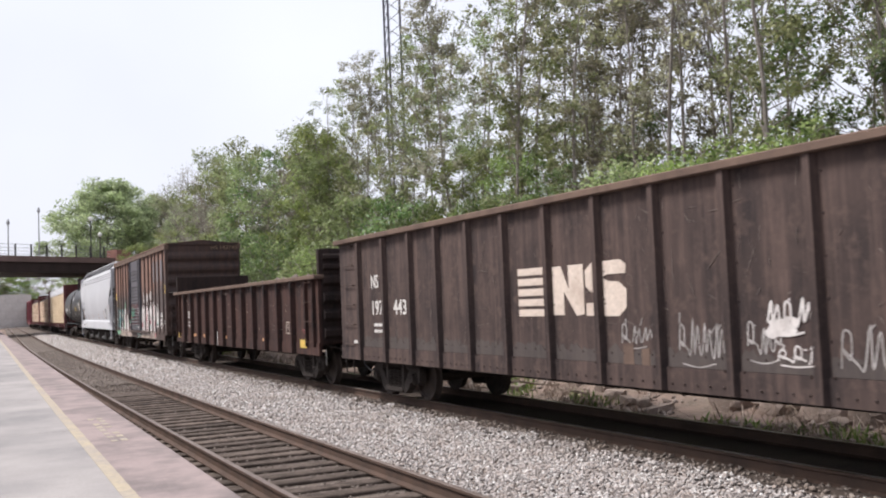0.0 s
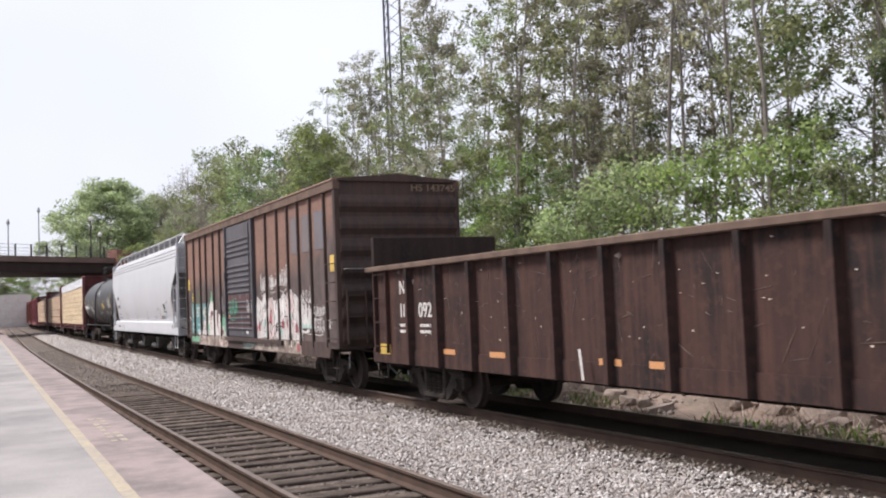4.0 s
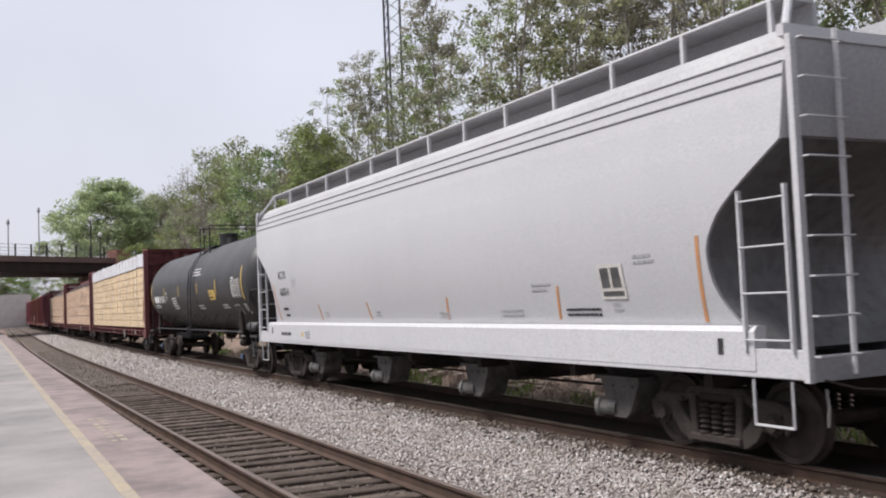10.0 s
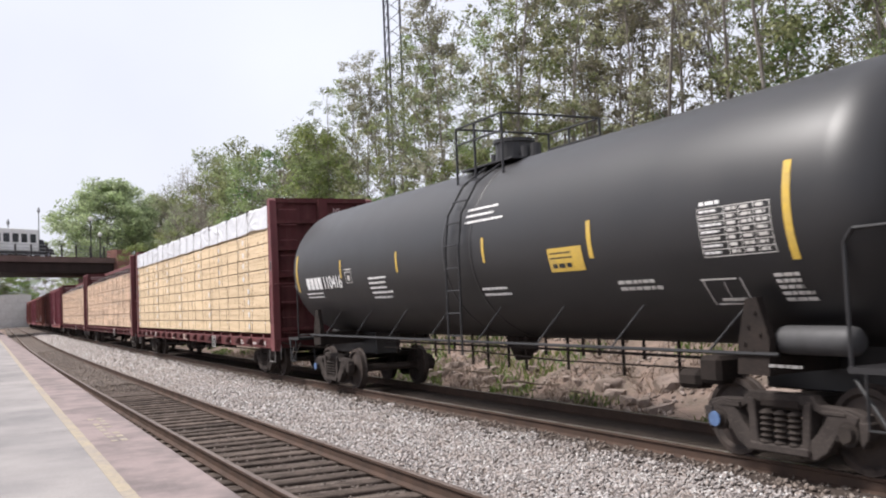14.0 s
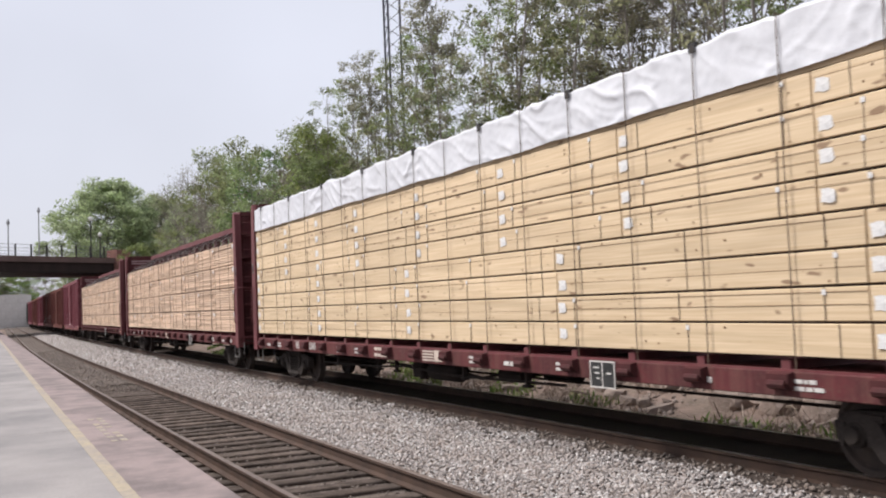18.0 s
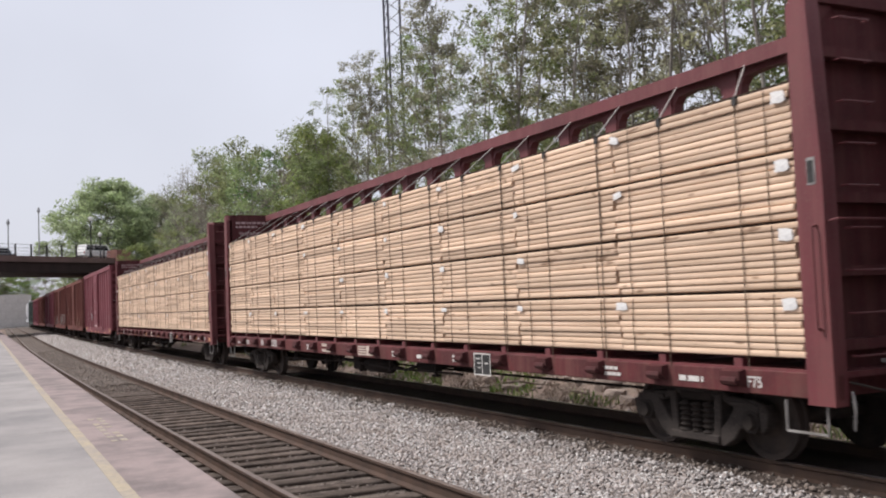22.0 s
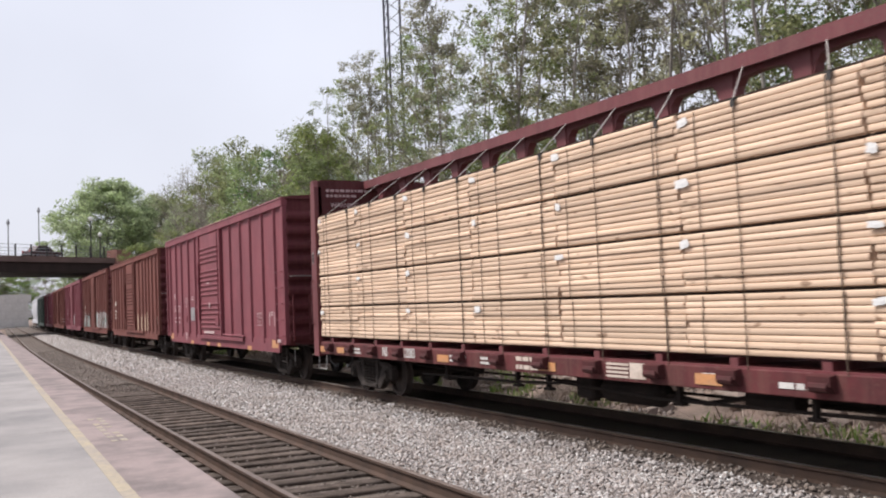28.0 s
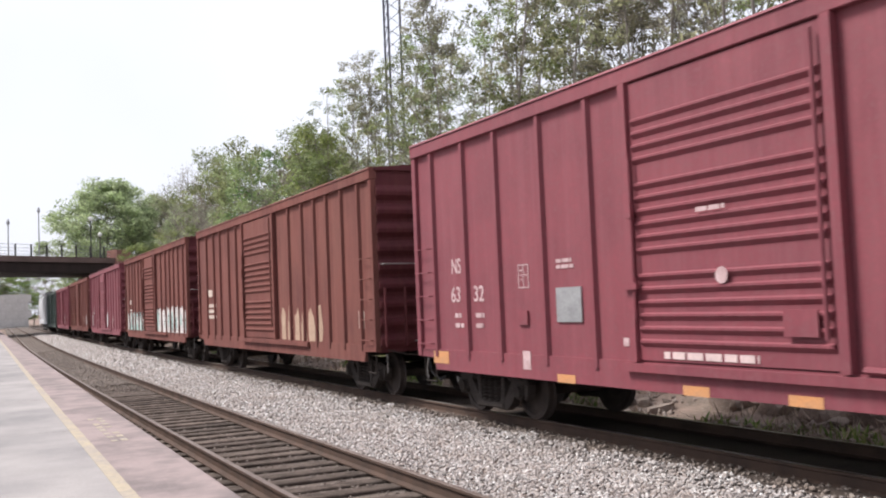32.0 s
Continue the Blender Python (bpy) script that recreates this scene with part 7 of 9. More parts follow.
def scratches(car, n, x0, x1, z0, z1, y, mat, seed):
    """Short thin scuffs at all angles on the platform side, one mesh."""
    rg = random.Random(seed)
    bm = B()
    for _ in range(n):
        cx, cz, a = rg.uniform(x0, x1), rg.uniform(z0, z1), rg.choice((rg.gauss(0, 0.3), rg.gauss(1.57, 0.3), rg.uniform(0, 3.14)))
        ln, w = 0.03 + 0.22 * rg.random() ** 3, rg.uniform(0.002, 0.006)
        ux, uz = math.cos(a), math.sin(a)
        vs = [bm.verts.new((cx + ux * p * ln - uz * q * w, y + 0.002, cz + uz * p * ln + ux * q * w)) for p, q in ((-1, -0.3), (0, -1), (1, -0.2), (1, 0.2), (0, 1), (-1, 0.3))]
        bm.faces.new(vs)
    bmesh.ops.recalc_face_normals(bm, faces=bm.faces[:])
    bmesh.ops.solidify(bm, geom=bm.faces[:], thickness=0.002)
    part("scuffs", bm, mat, car, "pale scuffs and scratches")["kind"] = "stuff"


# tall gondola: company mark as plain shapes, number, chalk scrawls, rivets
y = 1.414
for i in range(5):
    plate(gon1, "mark_stripe", 0.43, 2.225 - 0.145 * i, 0.84, 0.10, y, M_CREAM, "faded cream stripe of the company mark")
plate(gon1, "mark_block", 0.06, 1.935, 0.16, 0.66, y + 0.001, M_CREAM)
bm = B()
prism(bm, [(-0.04, 1.61), (-0.04, 2.26), (-0.26, 2.27), (-0.44, 1.95), (-0.44, 2.27), (-0.78, 2.27), (-0.78, 1.62), (-0.60, 1.60), (-0.32, 1.92), (-0.32, 1.61)], 1, y, y + 0.004)
part("mark_block", bm, M_CREAM, gon1, "faded cream slanted block of the company mark")
bm = B()
prism(bm, [(-0.82, 1.60), (-1.50, 1.59), (-1.66, 1.70), (-1.67, 1.92), (-1.52, 2.02), (-1.30, 2.03), (-1.18, 2.08), (-1.28, 2.115), (-1.66, 2.115), (-1.68, 2.22), (-1.56, 2.29), (-0.97, 2.28), (-0.82, 2.18), (-0.82, 1.98), (-0.94, 1.90), (-1.12, 1.87), (-1.24, 1.80), (-1.12, 1.77), (-0.82, 1.76)], 1, y, y + 0.004)
part("mark_block", bm, M_CREAM, gon1, "faded cream rounded block of the company mark")
lettering(gon1, "NS", 6.42, 2.17, 0.25, y, M_WHITE, label="white stencilled reporting letters", wide=0.85)
lettering(gon1, "197", 6.44, 1.65, 0.27, y, M_WHITE, label="white stencilled car number", wide=1.02)
lettering(gon1, "443", 5.36, 1.65, 0.27, y, M_WHITE, wide=1.05)
bars(gon1, 6.30, 1.45, 0.55, 2, 0.12, 0.06, y, M_WHITE, 5)
bars(gon1, 7.4, 1.1, 0.5, 1, 0.1, 0.06, y, M_WHITE, 6)
for i, (x, z, w, h, k) in enumerate(((-1.5, 1.38, 0.62, 0.36, 4), (-2.55, 1.32, 0.75, 0.6, 5), (-3.6, 1.35, 0.55, 0.5, 4), (-4.75, 1.3, 0.8, 0.7, 4))):
    tag_marks(gon1, x, z, w, h * 0.7, y, M_CHALK, 40 + i, k - 1, 0.008, "chalk_scrawl", "pale chalk scribble")
blob(gon1, -4.1, 1.47, 0.45, 0.22, y, M_SPRAYW, 4, "painted_patch", "white painted-out patch")
tag_marks(gon1, -3.9, 1.6, 0.6, 0.3, y + 0.004, M_SPRAYW, 48, 3, 0.013, "chalk_scrawl", "white sprayed scribble")
tag_marks(gon1, -4.0, 1.2, 0.6, 0.16, y, M_SPRAYW, 49, 3, 0.010, "chalk_scrawl", "white sprayed scribble")
tag_marks(gon1, -5.9, 1.5, 0.95, 0.4, y, M_CHALK, 50, 4, 0.011, "chalk_scrawl", "pale chalk scribble")
scratches(gon1, 150, -7.8, 2.5, 1.3, 3.0, y, M_SCRATCH, 51)
scratches(gon1, 60, 2.5, 7.8, 1.1, 3.0, y, M_SCRATCH, 52)
ragged(gon1, -1.75, -1.55, 0.95, 1.30, y, M_RUSTEDGE, 3, 4, name="rust_patch")
ragged(gon1, -2.05, -1.9, 0.95, 1.25, y, M_RUSTEDGE, 5, 4, name="rust_patch")
bm = B()
rod(bm, (0, 0, 0), (0, 0.016, 0), 0.017, 6, 0.009)
riv = None
G1P = [6.95, 5.69, 4.50, 3.42, 2.30, 1.17, 0.02, -1.13, -2.28, -3.43, -4.58, -5.73, -6.95]
for x0, x1 in zip(G1P, G1P[1:]):
    spots = [(k, 1.14) for k in (0.16, 0.38, 0.62, 0.84)] + [(k, 1.01) for k in (0.12, 0.88)] + [(k, 0.83) for k in (0.14, 0.32, 0.5, 0.68, 0.86)] + [(0.09, z) for z in (1.35, 1.75, 2.15, 2.55, 2.95)]
    for k, z in spots:
        m = Matrix.Translation((x0 + (x1 - x0) * k, 1.432 if z < 1.02 else 1.41, z))
        riv = part("rivet", bm, M_GOND, gon1, m=m) if riv is None else again(riv, m)
for x0, x1 in zip(G1P, G1P[1:]):         # dusty lower band of each panel
    ragged(gon1, x1 + 0.10, x0 - 0.10, 1.015, 1.26, 1.4115, M_SCUFF, int(x0 * 10) + 100, 16, 0.5, "dust_band", "dusty lower edge")

# low gondola
y = 1.414
scratches(gon2, 120, -7.8, 7.8, 1.1, 2.4, y, M_SCRATCH, 53)
scratches(gon2, 60, -7.8, 7.8, 1.05, 2.4, y, M_RUSTEDGE, 54)
lettering(gon2, "NW", 6.95, 2.02, 0.24, y, M_WHITE, label="white stencilled reporting letters")
lettering(gon2, "189", 6.98, 1.60, 0.25, y, M_WHITE, label="white stencilled car number")
lettering(gon2, "092", 6.15, 1.60, 0.25, y, M_WHITE)
bars(gon2, 6.95, 1.45, 0.6, 2, 0.11, 0.05, y, M_WHITE, 8)
bars(gon2, 6.1, 1.45, 0.5, 2, 0.11, 0.05, y, M_WHITE, 9)
plate(gon2, "reflector", 7.62, 1.0, 0.47, 0.19, 1.432, M_YELTAG, "large yellow reflector")
for x in (5.0, 3.4, 0.6, -0.39, -3.84):
    plate(gon2, "reflector", x, 1.02, 0.46, 0.085, 1.432, M_ORANGE, "orange reflector")
plate(gon2, "reflector", -7.11, 0.985, 0.47, 0.19, 1.432, M_YELTAG, "large yellow reflector")
frame_mark(gon2, -5.97, 1.35, 0.47, 0.29, y, M_CREAM)
scrawl(gon2, -6.95, 1.27, 0.25, 0.10, y, M_SPRAYR, 3, 3, 0.006)
plate(gon2, "bent_strap", 1.04, 0.98, 0.05, 0.40, 1.56, M_WHITE, "white dangling strap", tilt=8)
G2P = [-6.44 + 1.17 * i for i in range(12)]
rgm = random.Random(77)
bm = B()                                  # chips of bare pale metal
for k in range(60):
    cx, cz = rgm.uniform(-7.3, 6.3), rgm.uniform(1.2, 2.4)
    w, hh = rgm.uniform(0.005, 0.018), rgm.uniform(0.004, 0.01)
    box(bm, cx - w, cx + w, 1.4155, 1.419, cz - hh, cz + hh)
part("paint_chips", bm, M_CREAM, gon2)["kind"] = "stuff"
for sx in (-1, 1):                        # raised ends
    bm = B()
    x0, x1 = sorted((sx * (LG2 / 2 - 0.10), sx * (LG2 / 2 + 0.03)))
    box(bm, x0, x1, -1.35, 1.40, 2.57, 3.16, 0.01)
    for z in (2.66, 2.88):
        prism(bm, [(sx * (LG2 / 2 + 0.03), z), (sx * (LG2 / 2 + 0.11), z + 0.05), (sx * (LG2 / 2 + 0.11), z + 0.12), (sx * (LG2 / 2 + 0.03), z + 0.17)], 1, -1.3, 1.3)
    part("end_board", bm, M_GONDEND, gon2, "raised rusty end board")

# rust-brown boxcar
y = WALL
px = [d - LHS / 2 for d in HSP]
for x, w in ((-4.86, 0.62), (-5.74, 0.68), (-6.67, 0.70)):
    ragged(hs, x - w * 0.54, x + w * 0.54, 3.13, 4.02, y, M_BLUEGREY, int(-x * 10), 16, 0.07, "painted_patch", "blue-grey painted-out patch")
for x, z in ((-7.45, 2.77), (7.52, 2.77)):
    plate(hs, "placard", x, z, 0.27, 0.36, y + 0.002, M_YELTAG, "yellow placard")
worn_patch(hs, 6.53, 7.10, 2.12, 2.54, y, M_OLIVE, 1)
worn_patch(hs, 5.58, 6.25, 2.12, 2.54, y, M_OLIVE, 2)
lettering(hs, "HS", 7.05, 2.16, 0.30, y + 0.004, M_YELTAG, label="yellow stencilled reporting letters", wide=0.72)
worn_patch(hs, 6.51, 7.13, 1.08, 2.11, y, M_TEAL, 3, "teal repainted panel")
worn_patch(hs, 5.58, 6.45, 1.08, 2.09, y, M_TEAL, 4, "teal repainted panel")
worn_patch(hs, 4.56, 5.44, 1.47, 2.09, y, M_TEAL, 5, "teal repainted panel")
for tx, x in (("14", 7.05), ("37", 6.38), ("45", 5.36)):
    lettering(hs, tx, x, 1.64, 0.33, y + 0.004, M_CREAM, label="cream stencilled car number", wide=1.0)
bars(hs, 7.0, 1.40, 0.36, 2, 0.18, 0.07, y + 0.004, M_SPRAYC, 21)
bars(hs, 6.2, 1.38, 0.46, 2, 0.18, 0.07, y + 0.004, M_SPRAYC, 22)
lettering(hs, "HS 143745", -0.1, 0, 0.15, 0, M_FADEDNUM).matrix_basis = Matrix(((0, 0, -1, -LHS / 2 - 0.01), (-1.15, 0, 0, -0.30), (0, 1, 0, 4.32), (0, 0, 0, 1)))
def arch(car, x, w, z0, z1, yy, mat, lean=0.0, name="spray_shape", label=""):
    """A round-topped painted shape."""
    r = w / 2
    pts = [(x - r, z0), (x - r + lean, z1 - r)] + [(x + lean - r * math.cos(t), z1 - r + r * math.sin(t)) for t in [math.pi * i / 10 for i in range(1, 10)]] + [(x + r + lean, z1 - r), (x + r, z0)]
    bm = B()
    prism(bm, pts, 1, yy, yy + 0.003)
    return part(name, bm, mat, car, label)


ragged(hs, 2.26, 6.15, 1.06, 1.22, y, M_SPRAYW, 201, 40, 0.7, label="cream sprayed base coat")
ragged(hs, 2.30, 4.62, 1.06, 1.52, y + 0.001, M_SPRAYW, 202, 26, 0.5, label="cream sprayed base coat")
ragged(hs, 2.28, 3.05, 1.06, 1.78, y + 0.002, M_SPRAYG, 203, 9, 0.3, label="green sprayed ground")
ragged(hs, 4.30, 4.80, 1.06, 1.9, y + 0.002, M_SPRAYG, 204, 9, 0.6, label="green sprayed ground")
ragged(hs, 5.35, 7.05, 0.80, 1.02, 1.4755, M_SPRAYG, 205, 14, 0.3, label="green sprayed strip along the sill")
ragged(hs, 2.24, 5.9, 0.72, 1.05, 1.4765, M_SILLCREAM, 206, 34, 0.25, label="cream paint over the sill")
for n, (pts, w) in enumerate((([(4.42, 1.10), (4.40, 1.62), (4.22, 1.96), (3.86, 1.94), (3.74, 1.66), (4.02, 1.50), (3.78, 1.30), (3.66, 1.06)], 0.13), ([(3.52, 1.86), (3.46, 1.30), (3.30, 1.10), (3.10, 1.30), (3.02, 1.72)], 0.11), ([(4.62, 1.10), (4.66, 1.45)], 0.10))):
    path = [Vector(q) for q in pts]
    for k, (r, mt) in enumerate(((w + 0.045, M_SPRAYB), (w + 0.02, M_SPRAYP), (w, M_SPRAYW))):
        stroke(hs, path, r, y + 0.0065 + 0.003 * k + 0.0003 * n, mt, "spray_shape", "cream sprayed shape with a brown rim" if k == 0 else "")
for i, (x, z, w, h) in enumerate(((3.4, 1.3, 0.4, 0.3),)):
    scrawl(hs, x, z, w, h, y + 0.0135, M_SPRAYB, 260 + i, 2, 0.014)
blob(hs, 4.08, 1.74, 0.22, 0.20, y + 0.0140, M_SPRAYB, 261, points=12, rough=0.3)
stroke(hs, [Vector((4.52, 1.60)), Vector((4.30, 1.615)), Vector((4.12, 1.60))], 0.035, y + 0.0150, M_SPRAYB, "spray_shape")
stroke(hs, [Vector((4.50, 1.60)), Vector((4.30, 1.612)), Vector((4.16, 1.60))], 0.018, y + 0.0165, M_SPRAYW, "spray_shape")
blob(hs, 4.52, 1.30, 0.26, 0.34, y + 0.0140, M_SPRAYG, 262, points=12, rough=0.35)
arch(hs, 2.60, 0.40, 1.02, 1.36, y + 0.005, M_SPRAYW, 0.03)
arch(hs, 2.62, 0.20, 1.10, 1.26, y + 0.0085, M_SPRAYB)
arch(hs, 5.06, 0.62, 1.02, 1.60, y + 0.005, M_SPRAYW, label="cream sprayed disc")
for k, (sh, r) in enumerate((([(4.84, 1.06), (4.80, 1.34), (4.92, 1.52), (5.14, 1.53), (5.29, 1.40), (5.30, 1.08)], 0.012), ([(5.22, 1.40), (5.12, 1.24), (5.24, 1.12)], 0.015), ([(5.08, 1.40), (5.02, 1.20), (4.98, 1.10)], 0.013), ([(5.00, 1.44), (4.90, 1.36), (4.98, 1.26), (4.86, 1.14)], 0.013))):
    stroke(hs, [Vector(q) for q in sh], r, y + 0.009 + 0.0004 * k, M_SOOTLINE, "spray_shape")
ragged(hs, 2.3, 6.0, 0.95, 1.34, y + 0.0045, M_SPRAYW, 207, 60, 0.95, label="cream drips")
for i, x in enumerate((5.5, 4.7, 3.9, 3.1, 2.6)):
    scrawl(hs, x, 0.90, 0.5, 0.22, 1.4805, (M_SPRAYP, M_SPRAYB, M_SOOT)[i % 3], 265 + i, 2, 0.02)
for px0 in px:
    if 2.3 < px0 < 5.6:
        bm = B()
        box(bm, px0 - 0.020, px0 + 0.020, 1.5005, 1.5035, 0.95, 1.5 if px0 < 4.6 else 1.2)
        part("spray_paint", bm, M_SPRAYW, hs)
bm = B()
prism(bm, [(4.40, 2.02), (3.92, 2.03), (3.94, 2.20), (4.0, 2.32), (3.99, 2.46), (4.12, 2.44), (4.14, 2.30), (4.24, 2.24), (4.30, 2.12)], 1, y + 0.004, y + 0.007)
part("spray_shape", bm, M_SPRAYG, hs, "green sprayed flame")
blob(hs, 2.75, 2.02, 0.72, 0.46, y + 0.0005, M_BLUEGREY, 10, rough=0.3)
scrawl(hs, 3.05, 1.95, 0.65, 0.5, y + 0.006, M_DARKMARK, 212, 3, 0.012)
plate(hs, "painted_patch", 2.06, 1.94, 0.34, 0.27, y + 0.004, M_SPRAYW, "small white sprayed square")
scrawl(hs, 2.18, 1.94, 0.24, 0.16, y + 0.009, M_DARKMARK, 213, 2, 0.012)
tag_marks(hs, 2.45, 1.42, 0.52, 0.36, y + 0.008, M_SPRAYC, 214, 3, 0.014, label="pale aqua sprayed scribble")
ragged(hs, -5.25, -1.22, 1.06, 2.02, y, M_SPRAYW, 230, 44, 0.35, label="pale sprayed base coat")
for i in range(7):                        # fat pale shapes with black rims; they spell nothing
    for k, flat in enumerate(GLYPHS[(i * 5 + 1) % 6]):
        pts = [Vector((-1.30 - 0.55 * i - 0.60 * u, 1.10 + 0.05 * (i % 2) + 0.98 * v)) for u, v in zip(flat[::2], flat[1::2])]
        for n, (r, mt, lift) in enumerate(((0.15, M_SPRAYW, 0.004), (0.098, M_SOOTLINE, 0.007), (0.080, (M_SPRAYW, M_SPRAYP)[i % 3 == 2], 0.010))):
            stroke(hs, pts, r, y + lift + 0.0004 * k, mt, "spray_shape", "white-edged sprayed shape" if n == 0 else "")
    blob(hs, -1.55 - 0.55 * i, 1.36 + 0.1 * (i % 3), 0.24, 0.26, y + 0.0115, (M_SPRAYR, M_SPRAYC, M_SPRAYR, M_SOOT)[i % 4], 640 + i, points=12, rough=0.3)
    scrawl(hs, -1.32 - 0.55 * i, 1.28, 0.5, 0.4, y + 0.0135, M_SOOTLINE, 650 + i, 2, 0.012)
for i in range(14):
    rr = random.Random(700 + i)
    blob(hs, -1.35 - 0.28 * i, rr.uniform(1.15, 1.9), rr.uniform(0.08, 0.2), rr.uniform(0.08, 0.24), y + 0.0125, (M_SPRAYR, M_SPRAYC, M_SPRAYP, M_SPRAYC, M_SPRAYW)[i % 5], 710 + i, points=11, rough=0.35)
    scrawl(hs, -1.3 - 0.28 * i, rr.uniform(1.3, 1.8), 0.3, 0.5, y + 0.0145, (M_SOOTLINE, M_SPRAYW)[i % 3 == 1], 730 + i, 1, 0.009)
ragged(hs, -6.0, -5.1, 1.35, 1.80, y, M_SPRAYC, 231, 12, 0.5, label="pale aqua spray")
tag_marks(hs, -5.15, 1.6, 0.8, 0.5, y + 0.005, M_SPRAYW, 232, 3, 0.03)
frame_mark(hs, -5.85, 1.36, 0.42, 0.30, y + 0.005, M_SPRAYW, inner=False)
for px0 in px:
    if -5.1 < px0 < -1.3:
        bm = B()
        box(bm, px0 - 0.020, px0 + 0.020, 1.5005, 1.5035, 1.06, 2.05)
        part("spray_paint", bm, M_SPRAYW, hs)
for i, (x0, x1) in enumerate(((-1.1, -5.2), (4.4, 1.9))):
    bm = B()
    box(bm, min(x0, x1), max(x0, x1), 1.4755, 1.479, 0.74, 1.05)
    part("spray_paint", bm, M_SILLCREAM, hs, "worn pale paint along the sill")
M_DARKGREEN = surface("dark_green_spray", (0.045, 0.06, 0.05), (0.06, 0.085, 0.07), None, 4, 25, rough=0.7, relief=0.1)
for i in range(16):                       # dark runs and pale ends of the shapes above, over the sill
    rr = random.Random(660 + i)
    x, z = -1.2 - 0.25 * i, 1.05 - rr.uniform(0.0, 0.06)
    foot = 1.05 - rr.uniform(0.10, 0.27)
    stroke(hs, [Vector((x, z)), Vector((x - rr.uniform(-0.05, 0.05), (z + foot) / 2)), Vector((x - rr.uniform(-0.08, 0.08), foot))], rr.uniform(0.010, 0.035), 1.4795 + 0.0002 * (i % 3), (M_SOOTLINE, M_SPRAYW, M_DARKGREEN, M_SPRAYW)[i % 4], "spray_shape")
blob(hs, -5.0, 0.88, 0.24, 0.22, 1.4815, M_SPRAYR, 63, points=10, rough=0.3)
for i, (x, z, w, h) in enumerate(((-1.75, 2.48, 0.5, 0.42), (-2.6, 2.5, 0.62, 0.38), (-3.5, 2.6, 0.72, 0.5), (-5.05, 2.05, 0.95, 0.4), (-5.15, 1.62, 0.7, 0.5), (-6.05, 1.74, 0.85, 0.26), (-6.1, 1.42, 0.75, 0.32), (-7.1, 1.42, 0.2, 0.25), (7.62, 1.55, 0.36, 0.22), (7.4, 0.98, 0.3, 0.16))):
    tag_marks(hs, x, z, w, h, y + 0.004, M_SPRAYW, 70 + i, 4 if w > 0.4 else 1, 0.011, label="white sprayed figures")
ragged(hs, -1.15, 1.68, 1.24, 2.38, 1.4905, M_SOOT2, 90, 30, 0.2, label="smoky brown lower door")
M_DOORGREEN = surface("mint_spray", (0.12, 0.33, 0.22), (0.09, 0.25, 0.18), None, 4, 25, rough=0.7, relief=0.1)
tag_marks(hs, 1.42, 1.92, 0.95, 0.55, 1.529, M_DOORGREEN, 215, 3, 0.019, label="mint green sprayed strokes")
scrawl(hs, 0.1, 1.65, 0.25, 0.9, 1.529, M_SPRAYC, 216, 1, 0.007)
tag_marks(hs, -0.55, 1.88, 0.55, 0.36, 1.529, M_SPRAYW, 217, 3, 0.011, label="cream sprayed strokes")
blob(hs, -0.98, 1.86, 0.26, 0.34, 1.5285, M_SPRAYW, 218, points=12, rough=0.35)
blob(hs, -0.45, 1.20, 0.26, 0.10, 1.497, M_SPRAYW, 219, points=10, rough=0.35)
plate(hs, "painted_patch", 1.40, 1.66, 0.12, 0.06, 1.53, M_ORANGE)
tag_marks(hs, 0.2, 0.90, 1.3, 0.2, 1.4775, M_SPRAYC, 220, 6, 0.011, label="pale sprayed scribble on the sill")

# red boxcar
lettering(bxa, "63", 6.62, 1.84, 0.24, y, M_PALEPINK, label="white stencilled car number")
lettering(bxa, "32", 5.86, 1.84, 0.24, y, M_PALEPINK)
lettering(bxa, "NS", 6.58, 2.30, 0.24, y, M_PALEPINK, label="white stencilled reporting letters", wide=0.8)
bars(bxa, 6.5, 1.62, 0.3, 2, 0.16, 0.07, y, M_PALEPINK, 32)
bars(bxa, 5.8, 1.62, 0.3, 2, 0.16, 0.07, y, M_PALEPINK, 33)
frame_mark(bxa, 4.35, 2.17, 0.28, 0.34, y, M_PALEPINK)
bars(bxa, 3.5, 2.34, 0.42, 2, 0.08, 0.05, y, M_PALEPINK, 34)
plate(bxa, "metal_plate", 3.22, 1.75, 0.58, 0.46, y, M_METALPLATE, "dull metal plate", t=0.02)
plate(bxa, "metal_plate", 4.38, 1.58, 0.26, 0.2, y, M_RED, t=0.03)
plate(bxa, "paint_tab", 4.3, 0.98, 0.2, 0.26, 1.477, M_PALEPINK)
plate(bxa, "paint_tab", 2.05, 1.28, 0.1, 0.1, y, M_PALEPINK)
for x in (7.0, 3.33, 0.83, -0.69, -4.35, -6.85):
    big = x == 7.0 or x == -6.85
    plate(bxa, "reflector", x, 0.93 if big else 0.77, 0.55 if big else 0.42, 0.20 if big else 0.11, 1.477, M_ORANGE, "orange reflector")
frame_mark(bxa, -5.36, 1.565, 0.46, 0.34, y, M_PALEPINK)
for i in range(6):
    plate(bxa, "stencil_dash", -6.3, 1.72 - 0.06 * i, 0.07, 0.04, y, M_PALEPINK)
    plate(bxa, "stencil_dash", -6.76, 1.72 - 0.06 * i, 0.08, 0.04, y, M_PALEPINK)
bars(bxa, -6.4, 1.74, 0.3, 2, 0.06, 0.035, y, M_PALEPINK, 35)
bm = B()
rod(bm, (0.28, 1.53, 2.02), (0.28, 1.541, 2.02), 0.09, 16)
part("round_mark", bm, M_PALEPINK, bxa, "white round sticker")
